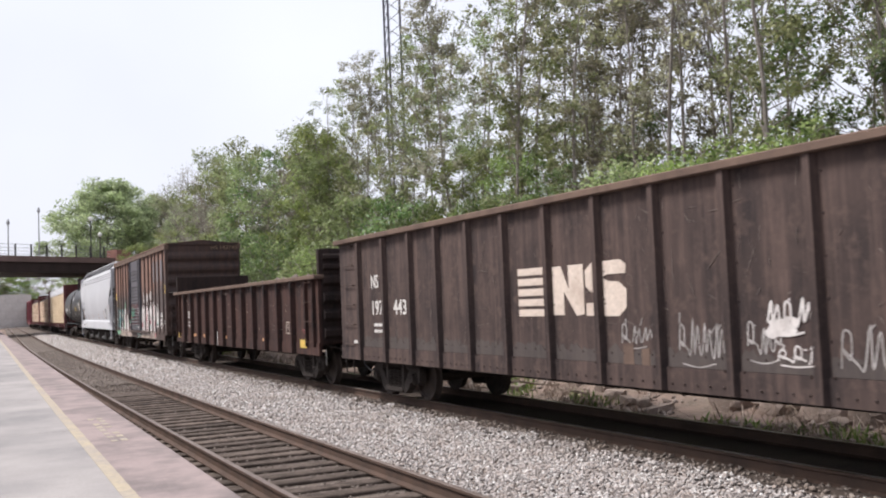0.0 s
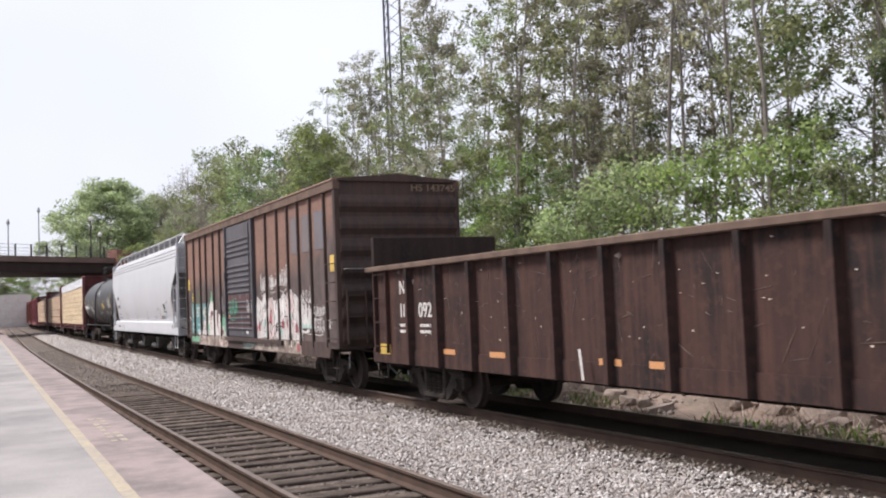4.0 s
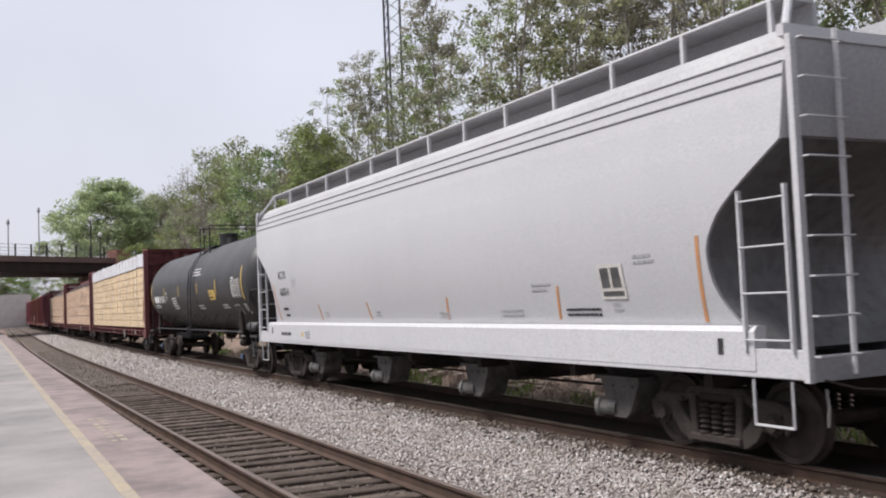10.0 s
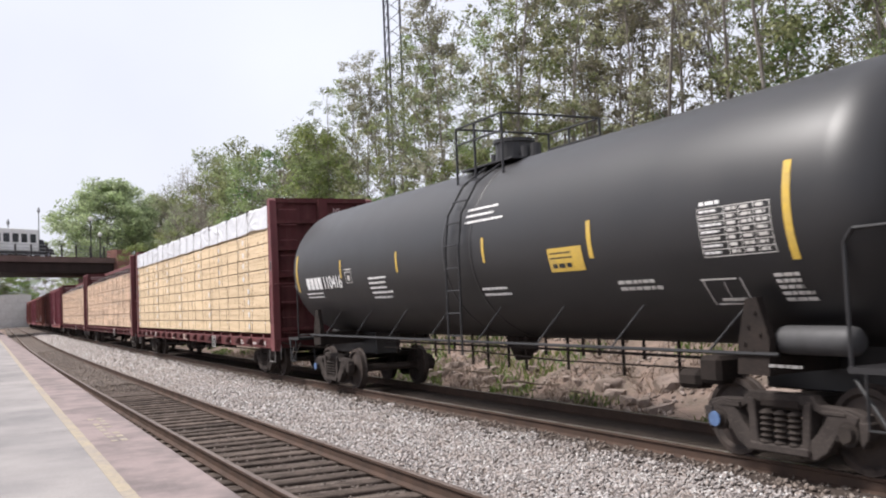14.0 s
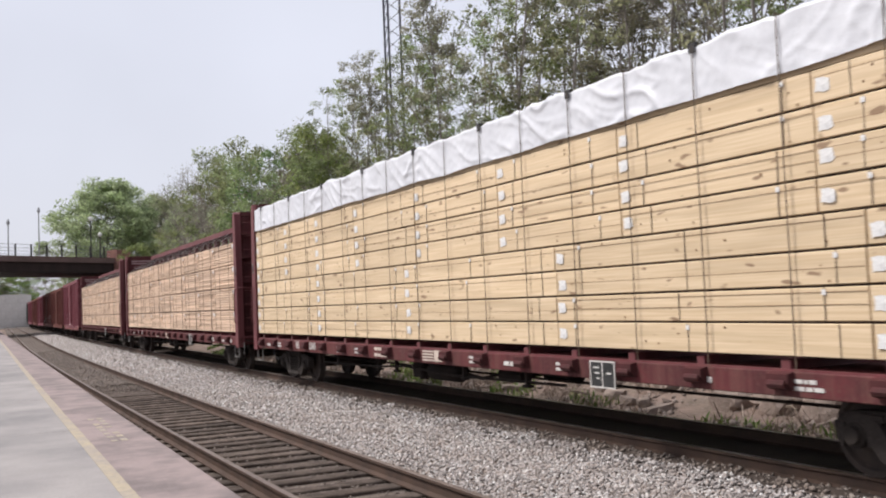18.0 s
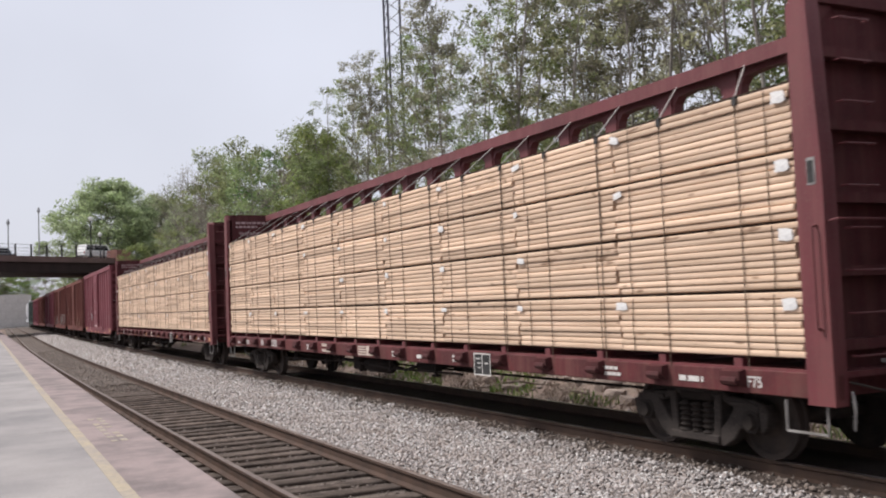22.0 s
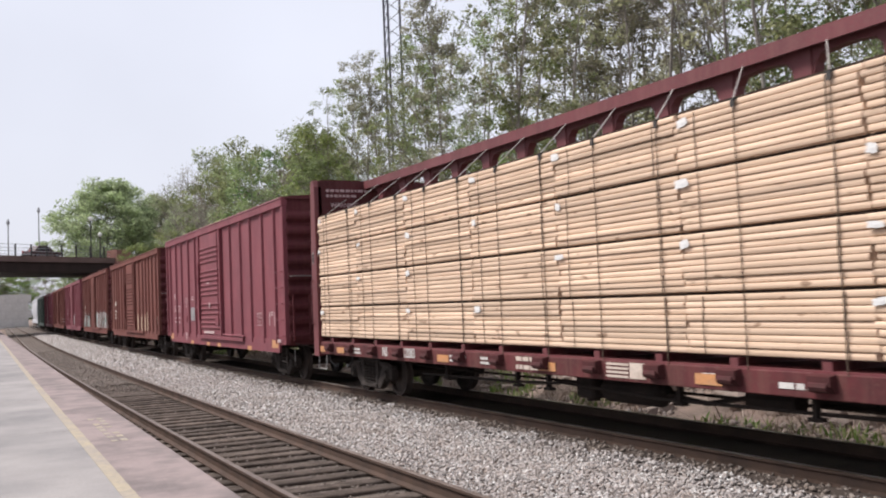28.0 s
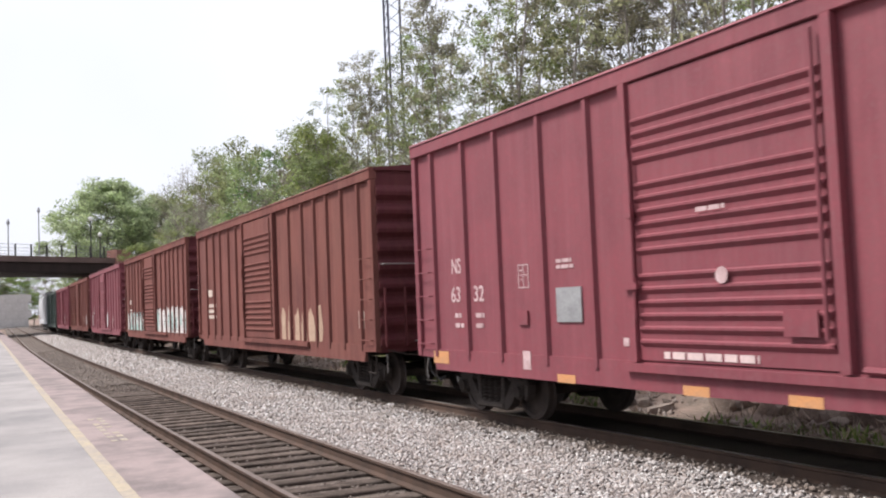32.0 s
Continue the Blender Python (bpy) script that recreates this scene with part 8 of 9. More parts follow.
bars(bxa, 0.62, 2.74, 0.55, 1, 0.1, 0.05, 1.537, M_PALEPINK, 36)
bars(bxa, 1.3, 1.15, 1.6, 1, 0.1, 0.08, 1.496, M_SPRAYP, 37)
plate(bxa, "dent_plate", -0.75, 1.52, 0.42, 0.26, 1.536, M_RED, t=0.02)
plate(bxa, "sill_tab", -7.3, 1.02, 0.3, 0.08, 1.5, M_PALEPINK, "worn bare step tab")
# a buckled door track
bm = B()
bent(bm, [(-1.4, 1.50, 1.10), (-2.4, 1.52, 1.085), (-3.2, 1.53, 1.105), (-3.9, 1.52, 1.08)], 0.035, 6)
part("bent_track", bm, M_RED, bxa, "buckled door track")

# red-brown boxcars behind it
for car, sd, zz in ((bxb, 5, 1.75), (bxc, 9, 1.9)):
    bars(car, 6.6, 2.4, 0.7, 1, 0.1, 0.22, y, M_CREAM, sd)
    bars(car, 6.6, 2.0, 1.2, 3, 0.18, 0.10, y, M_CREAM, sd + 1)
    frame_mark(car, -7.0, 1.55, 0.3, 0.34, y, M_CREAM)
pxb = [d - LBB / 2 for d in HSP]
M_FADE = surface("faded_tan_spray", (0.42, 0.30, 0.22), (0.34, 0.23, 0.17), None, 3, 20, 0.4, rough=0.8, relief=0.1)
for i in range(6):
    blob(bxb, -1.7 - 0.55 * i, 1.35, 0.42, 0.95, y, M_FADE, 100 + i, points=10, rough=0.35, label="faded tan sprayed block")
piece(bxc, -1.3, -7.3, 1.06, 2.1, (M_SPRAYW, M_SPRAYC, M_SPRAYW), M_DARKMARK, 23, pxb)
piece(bxc, 7.3, 2.2, 1.06, 1.95, (M_SPRAYC, M_SPRAYW, M_SPRAYW), M_DARKMARK, 24, pxb)
for car, sd in ((bxd, 41), (bxe, 45), (bxf, 49)):
    for i in range(5):
        blob(car, -6.2 + 2.7 * i + (sd % 3), 1.5, 0.5, 0.9, y, (M_SPRAYW, M_FADE, M_SPRAYP)[(i + sd) % 3], sd * 7 + i, points=10, rough=0.4)
    bars(car, 6.6, 2.3, 0.9, 2, 0.3, 0.2, y, M_WHITE, sd)

# covered hopper
def hy(z):
    """How far the hopper's curved side stands out at a height."""
    return HOPPER_SIDE(z)


def lean(z):
    """Lays a flat mark on the hopper's side at that height."""
    return Matrix.Translation((0, hy(z) + 0.003, z)) @ Matrix.Rotation(-math.atan2(hy(z + 0.1) - hy(z - 0.1), 0.2), 4, "X") @ Matrix.Translation((0, 0, -z))


def on_hopper(ob, z):
    ob.matrix_basis = lean(z) @ ob.matrix_basis
    return ob


on_hopper(lettering(hop, "AC FX", 7.40, 2.56, 0.19, 0, M_HOPTEXT, label="dark grey stencilled reporting letters", wide=0.80), 2.6)
on_hopper(lettering(hop, "66014", 7.40, 2.14, 0.20, 0, M_HOPTEXT, label="dark stencilled car number", wide=1.0), 2.23)
frame_mark(hop, 6.24, 2.48, 0.24, 0.28, hy(2.5) + 0.006, M_HOPGREY, inner=False)
on_hopper(lettering(hop, "C", 6.28, 2.41, 0.10, 0, M_HOPGREY), 2.46)
on_hopper(bars(hop, 7.37, 1.82, 0.5, 1, 0.1, 0.06, 0, M_DARKMARK, 3), 1.82)
on_hopper(bars(hop, 7.3, 1.66, 0.4, 1, 0.1, 0.06, 0, M_DARKMARK, 4), 1.66)
bars(hop, 7.36, 1.21, 0.9, 1, 0.1, 0.075, 1.493, M_HOPTEXT, 5)
for x, z0, z1 in ((7.84, 1.52, 2.45), (-7.86, 1.52, 2.46), (-5.0, 1.55, 2.0), (-1.65, 1.55, 1.92), (1.8, 1.55, 1.9), (4.7, 1.55, 1.9)):
    bm = B()
    n = 6
    rows = []
    for i in range(n + 1):
        z, t = z0 + (z1 - z0) * i / n, i / n
        sl = 0.10 * (1 if x > 0 else -1) * (-1)
        rows.append([bm.verts.new((x + sl * (t - 0.5) * -1 + o, hy(z) + 0.006, z)) for o in (-0.028, 0.028)])
    for p, q in zip(rows, rows[1:]):
        bm.faces.new((p[0], q[0], q[1], p[1]))
    bmesh.ops.recalc_face_normals(bm, faces=bm.faces[:])
    bmesh.ops.solidify(bm, geom=bm.faces[:], thickness=0.004)
    part("reflector", bm, M_ORANGE, hop, "faded orange reflector strip")
on_hopper(plate(hop, "stencil_block", -6.28, 2.02, 0.50, 0.44, 0.002, M_WHITE, "white stencil block with dark cells"), 2.02)
for x, z, w, hh in ((-6.16, 2.07, 0.17, 0.25), (-6.38, 2.07, 0.17, 0.25), (-6.28, 1.87, 0.42, 0.06)):
    on_hopper(plate(hop, "stencil_cell", x, z, w, hh, 0.006, M_HOPTEXT), 2.02)
for i, (x, z, w) in enumerate(((-6.75, 2.3, 0.4), (-6.2, 1.74, 0.2), (-4.4, 2.03, 0.5), (-3.4, 1.68, 0.7), (-5.15, 1.68, 0.8), (1.5, 1.7, 0.3), (4.4, 1.7, 0.25), (-1.3, 1.66, 0.5))):
    on_hopper(bars(hop, x, z, w, 2, 0.07, 0.035, 0, M_HOPGREY if i != 4 else M_DARKMARK, 50 + i), z - 0.03)
# Sill holes drawn as dark plates that carry their inner shade as colour.
plate(hop, "sill_slot", 8.12, 1.28, 0.07, 0.15, 1.4925, M_DARKMARK)
plate(hop, "sill_slot", -8.17, 1.27, 0.08, 0.17, 1.4925, M_DARKMARK)
plate(hop, "sill_mark", 5.72, 1.21, 0.12, 0.10, 1.4925, M_YELTAG)
frame_mark(hop, 5.35, 1.20, 0.30, 0.15, 1.4925, M_DARKMARK)

# tank car marks, wrapped on the shell
def on_shell(name, x0, x1, z0, z1, mat, label="", lift=0.005, parent=None):
    """A patch that follows the tank's round side."""
    x0, x1 = x0 + 0.325, x1 + 0.325
    bm = B()
    n = 8 if z1 - z0 > 0.2 else 2
    rows = []
    for i in range(n + 1):
        z = z0 + (z1 - z0) * i / n
        yy = math.sqrt(max((TR + lift) ** 2 - (z - TZ) ** 2, 0.01))
        rows.append([bm.verts.new((x, yy, z)) for x in (x0, x1)])
    for a, b in zip(rows, rows[1:]):
        bm.faces.new((a[0], a[1], b[1], b[0]))
    bmesh.ops.recalc_face_normals(bm, faces=bm.faces[:])
    bmesh.ops.solidify(bm, geom=bm.faces[:], thickness=0.003)
    return part(name, bm, mat, tnk, label)


def shell_bars(x, z, w, rows, pitch, h, seed, mat=None):
    rg = random.Random(seed)
    for r in range(rows):
        q, end = 0.0, w * rg.uniform(0.7, 1.0)
        while q < end:
            k = rg.uniform(1.5, 4.0) * h
            on_shell("small_print", x - min(q + k, end), x - q, z - r * pitch - h / 2, z - r * pitch + h / 2, mat or M_TANKMARK, lift=0.0065)
            q += k + h * 0.6


for x, z0, z1, w in ((-7.77, 2.13, 3.10, 0.10), (-4.49, 2.33, 2.81, 0.09), (-1.72, 2.42, 2.80, 0.07), (1.55, 2.42, 2.80, 0.07), (4.45, 2.42, 2.80, 0.07), (7.36, 2.2, 3.05, 0.10)):
    on_shell("reflector", x - w / 2, x + w / 2, z0, z1, M_YELTAG, "yellow reflector strip")
on_shell("placard", -4.30, -3.50, 2.19, 2.51, M_YELTAG, "yellow placard with small print")
shell_bars(-3.55, 2.44, 0.66, 2, 0.065, 0.022, 3, M_DARKMARK)
shell_bars(-3.58, 2.27, 0.62, 1, 0.065, 0.06, 4, M_DARKMARK)
for k in range(8):
    on_shell("data_panel_line", -7.56, -6.52, 2.215 + 0.074 * k, 2.223 + 0.074 * k, M_WHITE)
for x in (-7.56, -7.34, -7.13, -6.92, -6.528):
    on_shell("data_panel_line", x, x + 0.008, 2.215, 2.742, M_WHITE)
for k in range(7):
    shell_bars(-6.55, 2.705 - 0.074 * k, 0.34, 1, 0.1, 0.026, 60 + k, M_WHITE if k in (1, 4) else None)
    for q, x in enumerate((-6.95, -7.16, -7.37)):
        shell_bars(x, 2.705 - 0.074 * k, 0.15, 1, 0.1, 0.034, 70 + 3 * k + q, M_WHITE)
shell_bars(-6.55, 2.79, 0.4, 1, 0.1, 0.04, 90)
for z0, z1, x0, x1 in ((1.70, 1.715, -6.93, -6.40), (1.97, 1.985, -6.86, -6.32), (1.70, 1.985, -6.93, -6.915), (1.70, 1.985, -6.36, -6.345), (1.73, 1.95, -6.66, -6.65), (1.74, 1.77, -6.88, -6.5)):
    on_shell("stencil_line", x0, x1, z0, z1, M_WHITE)
shell_bars(-1.1, 3.28, 1.2, 3, 0.10, 0.035, 7)
for k in range(4):                        # worn reporting letters
    on_shell("stencil_letter", 6.52 - 0.265 * k, 6.73 - 0.265 * k, 2.23, 2.49, M_TANKMARK)
num = lettering(tnk, "110416", 0, 0, 0.27, 0, M_TANKMARK, label="white stencilled car number", wide=1.1)
num.matrix_basis = Matrix.Translation((5.93, math.sqrt(TR * TR - (2.36 - TZ) ** 2) + 0.012, 2.36)) @ Matrix.Rotation(math.asin((2.36 - TZ) / TR), 4, "X") @ Matrix.Translation((0, 0, -0.13)) @ Matrix(((-1.0, 0, 0, 0), (0, 0, 1, 0), (0, 1, 0, 0), (0, 0, 0, 1)))
shell_bars(6.9, 2.14, 1.3, 2, 0.08, 0.03, 9)
shell_bars(3.0, 2.36, 1.0, 5, 0.095, 0.036, 10)
for x0, x1, z0, z1 in ((3.86, 4.22, 2.31, 2.32), (3.86, 4.22, 2.53, 2.54), (3.86, 3.875, 2.31, 2.54), (4.205, 4.22, 2.31, 2.54), (3.98, 4.1, 2.36, 2.46), (3.84, 4.24, 2.58, 2.60)):
    on_shell("stencil_line", x0, x1, z0, z1, M_WHITE)
shell_bars(-1.4, 2.02, 0.9, 2, 0.09, 0.035, 11)
shell_bars(-4.85, 2.0, 0.85, 2, 0.08, 0.04, 12, M_WHITE)
shell_bars(-7.40, 1.99, 0.42, 5, 0.062, 0.034, 13, M_WHITE)
lettering(tnk, "110416", -0.5, 0, 0.16, 0, M_WHITE, label="white car number on the tank head").matrix_basis = Matrix(((0, 0, -1, -LT / 2 + 0.105), (-1, 0, 0, 0.55), (0, 1, 0, 2.72), (0, 0, 0, 1)))

M_BLUECAP = surface("blue_bearing_paint", (0.10, 0.17, 0.32), (0.07, 0.12, 0.24), None, 5, 30, rough=0.6, relief=0.05)
for o in [c for c in tnk.children if c.name.startswith("truck")]:
    bm = B()
    rod(bm, (0.875, 1.125, WHEEL_R), (0.875, 1.14, WHEEL_R), 0.085, 14)
    part("bearing_seal", bm, M_BLUECAP, o, "blue-painted bearing seal")
bars(tnk, -LT / 2 + 1.7, 1.09, 0.5, 1, 0.1, 0.03, 1.421, M_PRINT, 17)

# centre-beam cars
for car, num, sd, hl_ in ((cb1, "120405", 1, HL), (cb2, "120383", 2, HL2), (cb3, "120303", 3, HL3)):
    yy = 1.404
    lettering(car, "NS", 7.80, 0.86, 0.17, yy, M_WHITE, label="white stencilled reporting letters", wide=0.85)
    lettering(car, num, 6.80, 0.86, 0.17, yy, M_WHITE, label="white stencilled car number", wide=0.66)
    for i, (x, w, rows) in enumerate(((10.2, 0.5, 1), (9.4, 0.5, 2), (8.6, 0.4, 1), (4.95, 0.55, 2), (3.9, 0.3, 2), (-1.1, 0.5, 2), (-2.2, 0.5, 1), (-3.6, 0.6, 2), (-6.2, 0.5, 1), (-7.6, 0.6, 2), (-9.2, 0.4, 1))):
        bars(car, x, 0.95 if rows > 1 else 0.90, w, rows, 0.07, 0.04 if rows > 1 else 0.06, yy, M_WHITE, sd * 50 + i)
    bars(car, 2.83, 0.985, 0.75, 2, 0.12, 0.06, yy, M_CREAM, sd * 50 + 30)
    for k in range(4):
        plate(car, "mark_stripe", 0.42, 1.0 - 0.05 * k, 0.44, 0.028, yy, M_CREAM, "cream stripe of the company mark")
    plate(car, "mark_block", 0.02, 0.93, 0.30, 0.19, yy, M_CREAM, "cream block of the company mark")
    pl = plate(car, "placard", -4.8, 0.87, 0.52, 0.34, 1.505, M_DARKMARK, "black stencil placard")
    frame_mark(car, -4.8, 0.87, 0.52, 0.34, 1.5095, M_WHITE)
    if car is cb3:
        for x in (11.2, 10.05, 5.2, 2.0, -1.2, -5.3, -8.9, -11.2):
            plate(car, "reflector", x, 0.9, 0.42, 0.12, yy + 0.004, M_ORANGE, "orange reflector")
    end = Matrix(((0, 0, -1, -hl_ - 0.104), (-1, 0, 0, -0.35), (0, 1, 0, 0), (0, 0, 0, 1)))
    for tx, z in (("NS", 4.36), (num, 4.20)):
        lettering(car, tx, 0, 0, 0.11, 0, M_PALEPINK, label="pale number on the bulkhead").matrix_basis = Matrix.Translation((0, 0, z)) @ end
    for k in range(5):
        bm = B()
        zz = (3.90, 3.82, 3.74, 3.22, 3.14)[k]
        w = 0.24 if k < 3 else 0.55
        box(bm, -hl_ - 0.108, -hl_ - 0.104, -0.5 - w, -0.5, zz, zz + 0.035)
        part("small_print", bm, M_PALEPINK, car)
    lettering(car, "F75", -10.25, 0.86, 0.11, yy, M_WHITE, wide=0.9)
    # warning text on the inner face of the far bulkhead
    for r, (w, z) in enumerate(((1.0, 4.48), (0.7, 4.36))):
        bm = B()
        q, rg = 0.0, random.Random(r + sd)
        while q < w:
            k = rg.uniform(0.05, 0.14)
            box(bm, hl_ - 0.006, hl_ - 0.001, 1.15 - q - k, 1.15 - q, z - 0.03, z + 0.03)
            q += k + 0.03
        part("small_print", bm, M_PALEPINK, car)
    lettering(car, "WARNING", 0, 0, 0.10, 0, M_PALEPINK, label="pale warning lettering").matrix_basis = Matrix(((0, 0, -1, hl_ - 0.003), (-1, 0, 0, 1.05), (0, 1, 0, 4.10), (0, 0, 0, 1)))

# ---------------------------------------------------------------- lumber
M_LUMBER = wood("planed_timber", (0.64, 0.50, 0.335), (0.52, 0.385, 0.235), 0.08)
M_CABLE = surface("bright_cable", (0.40, 0.36, 0.33), (0.30, 0.26, 0.24), None, 4, 30, rough=0.5, relief=0)
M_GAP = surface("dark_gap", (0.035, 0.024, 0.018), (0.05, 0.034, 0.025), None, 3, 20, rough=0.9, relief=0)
M_WRAP = surface("white_wrap", (0.66, 0.665, 0.69), (0.60, 0.605, 0.635), None, 1.5, 90, rough=0.38, relief=0.0)
M_LUMBER2 = wood("rough_lumber", (0.63, 0.465, 0.345), (0.485, 0.34, 0.235), 0.20)
M_STRAP = surface("dark_strap", (0.10, 0.075, 0.055), (0.14, 0.10, 0.075), None, 5, 30, rough=0.7, relief=0)
M_KNOT = surface("wood_knot", (0.22, 0.12, 0.06), (0.16, 0.09, 0.05), None, 9, 40, rough=0.8, relief=0)


def load(car_a0, car_a1, label):
    root = thing("lumber_load", label, "lumber", "loads of lumber")
    CARS.append((root, (car_a0 + car_a1) / 2, (car_a1 - car_a0) * 0.8))
    return root


def shared(name, build, mat):
    bm = B()
    build(bm)
    me = bpy.data.meshes.new(name)
    bm.normal_update()
    bm.to_mesh(me)
    bm.free()
    me.materials.append(mat)
    return me


def put(name, me, parent, m, label=""):
    o = new(name, me)
    o.parent, o.matrix_basis = parent, m
    if label:
        o["label"] = label
    return o


TAG = shared("tag", lambda bm: prism(bm, [(-0.085, -0.05), (-0.03, -0.072), (0.05, -0.062), (0.085, -0.07), (0.078, 0.02), (0.09, 0.062), (0.01, 0.07), (-0.07, 0.058), (-0.08, 0.01)], 1, 0, 0.004), M_TAG)
PROTECTOR = shared("corner_protector", lambda bm: (box(bm, -0.05, 0.05, -0.06, 0.012, -0.005, 0.012), box(bm, -0.05, 0.05, 0.0, 0.012, -0.10, -0.005)), M_BLACKIRON)

# wrapped load: eight tiers of planed packs
ld1 = load(97.18, 119.32, "tan timber packs in eight tiers under white wrap")
rg = random.Random(6)
TIER = 0.342
joint_sets = ([-8.21, -5.18, -2.2, 0.78, 3.72, 6.15, 8.5], [-8.73, -3.7, 1.3, 6.15])
for i in range(8):
    z0, z1 = 1.17 + TIER * i, 1.17 + TIER * (i + 1)
    cuts = [-HL + 0.06] + [c + rg.uniform(-0.02, 0.02) for c in joint_sets[0 if i >= 4 else 1]] + [HL - 0.06]
    for a, b in zip(cuts, cuts[1:]):
        bm = B()
        box(bm, a + 0.008, b - 0.008, 0.34, 1.40 + rg.uniform(-0.008, 0.004), z0 + 0.020, z1 - 0.004, 0.008)
        pk = part("timber_pack", bm, M_LUMBER, ld1)
        put("tag", TAG, pk, Matrix.Translation((b - 0.14, 1.405, (z0 + z1) / 2 + rg.uniform(-0.02, 0.03))) @ Matrix.Rotation(rg.uniform(-0.15, 0.15), 4, "Y"), "white paper tag")
        for x in (a + 0.45, b - 0.5, (a + b) / 2)[:3 if b - a > 4 else 2]:
            x += rg.uniform(-0.12, 0.12)
            bm = B()
            box(bm, x - 0.004, x + 0.004, 1.402, 1.408, z0 + 0.02, z1 - 0.004)
            part("band", bm, M_STRAP, pk)
            if rg.random() < 0.6:
                put("band_clip", TAG, pk, Matrix.Translation((x, 1.407, z1 - 0.05)) @ Matrix.Diagonal((0.3, 1, 0.4, 1)))
        bm = B()
        for _ in range(int((b - a) * 1.1)):
            kx, kz, kr = rg.uniform(a + 0.1, b - 0.1), rg.uniform(z0 + 0.05, z1 - 0.03), rg.uniform(0.006, 0.015)
            rod(bm, (kx, 1.40, kz), (kx, 1.4065, kz), kr, 6)
        for q in range(2):                # joints between the pieces of a pack
            zz = z0 + 0.02 + (z1 - z0) * (0.75 if q else 0.4) + rg.uniform(-0.02, 0.02)
            if rg.random() < 0.45:
                box(bm, a + 0.02, b - 0.02, 1.40, 1.4046, zz - 0.0016, zz + 0.0016)
        part("grain_mark", bm, M_KNOT, pk, "dark knots and seams")["kind"] = "stuff"
        # Dark sheet between the tiers; the gap's shade is its colour.
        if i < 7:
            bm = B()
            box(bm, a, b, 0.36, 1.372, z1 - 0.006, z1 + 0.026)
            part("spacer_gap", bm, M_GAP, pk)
# white wrap with folds and a loose lower edge
straps = [10.95] + [10.33 - 1.213 * k for k in range(18)]
straps = straps[::-1]
NS_ = len(straps)
bm = B()
nx, nz = 800, 26
W0, W1 = 3.955, 4.56
grid = []
for i in range(nx + 1):
    x = -HL + 0.05 + (2 * HL - 0.1) * i / nx
    j = min(range(NS_), key=lambda q: abs(straps[q] - x))
    near = math.exp(-((x - straps[j]) / 0.10) ** 2)
    sag = 0.06 * noise.noise(Vector((x * 1.1, 4.0, 0)))
    low = W0 + 0.025 * noise.noise(Vector((x * 0.9, 0, 0))) + (0.06 * max(0, noise.noise(Vector((x * 0.37, 7, 0)))))
    hi = W1 + sag * (1 - near) - 0.02 * near
    col = []
    for k in range(nz + 1):
        t = k / nz
        z = low + (hi - low) * min(t / 0.8, 1.0)
        ridge = lambda u, v, w: (1 - min(1.0, abs(noise.noise(Vector((u, v, w)))) * 3.2)) ** 2
        lean_ = 0.9 + 0.8 * noise.noise(Vector((x * 0.35, 11.0, 0)))
        bend = 0.5 * noise.noise(Vector((x * 1.3, t * 1.5, 9.0)))
        pull = 0.35 + 0.65 * max(0.0, min(1.0, 0.5 + 1.6 * noise.noise(Vector((x * 0.8, t * 1.2, 13.0)))))
        fold = 0.022 * noise.noise(Vector((x * 1.2, t * 0.9, 2.0))) + pull * (0.030 * ridge(x * 0.9 + bend, t * 1.9 - x * lean_ + bend, 5.0) + 0.013 * ridge(x * 1.7 - bend, t * 3.6 - x * 1.5 + bend, 8.0)) + 0.005 * noise.noise(Vector((x * 9.0, t * 7.0, 3.0)))
        yy = 1.43 + fold * (1 - near * 0.6) - 0.008 * near
        if t > 0.8:
            yy = yy - (t - 0.8) / 0.2 * 1.05
            z = hi + 0.05 * (t - 0.8) + fold * 0.5
        col.append(bm.verts.new((x, yy, z)))
    grid.append(col)
for a, b in zip(grid, grid[1:]):
    for k in range(nz):
        bm.faces.new((a[k], a[k + 1], b[k + 1], b[k]))
bmesh.ops.recalc_face_normals(bm, faces=bm.faces[:])
part("wrap", bm, M_WRAP, ld1, "crinkled white plastic wrap", smooth=True)
bm = B()
box(bm, -HL + 0.07, HL - 0.07, 0.32, 1.38, 1.17 + 8 * TIER + 0.01, 4.47)
part("wrapped_pack", bm, M_LUMBER, ld1)
for k, x in enumerate(straps[1:-1]):
    bm = B()
    box(bm, x - 0.006, x + 0.006, 1.445, 1.452, 1.04, 4.55)
    box(bm, x - 0.006, x + 0.006, 0.3, 1.452, 4.55, 4.558)
    part("tie_strap", bm, M_STRAP, ld1, "dark tie-down cable")
    if k % 2 == 0:
        put("corner_protector", PROTECTOR, ld1, Matrix.Translation((x, 1.44, 4.565)), "black corner protector")
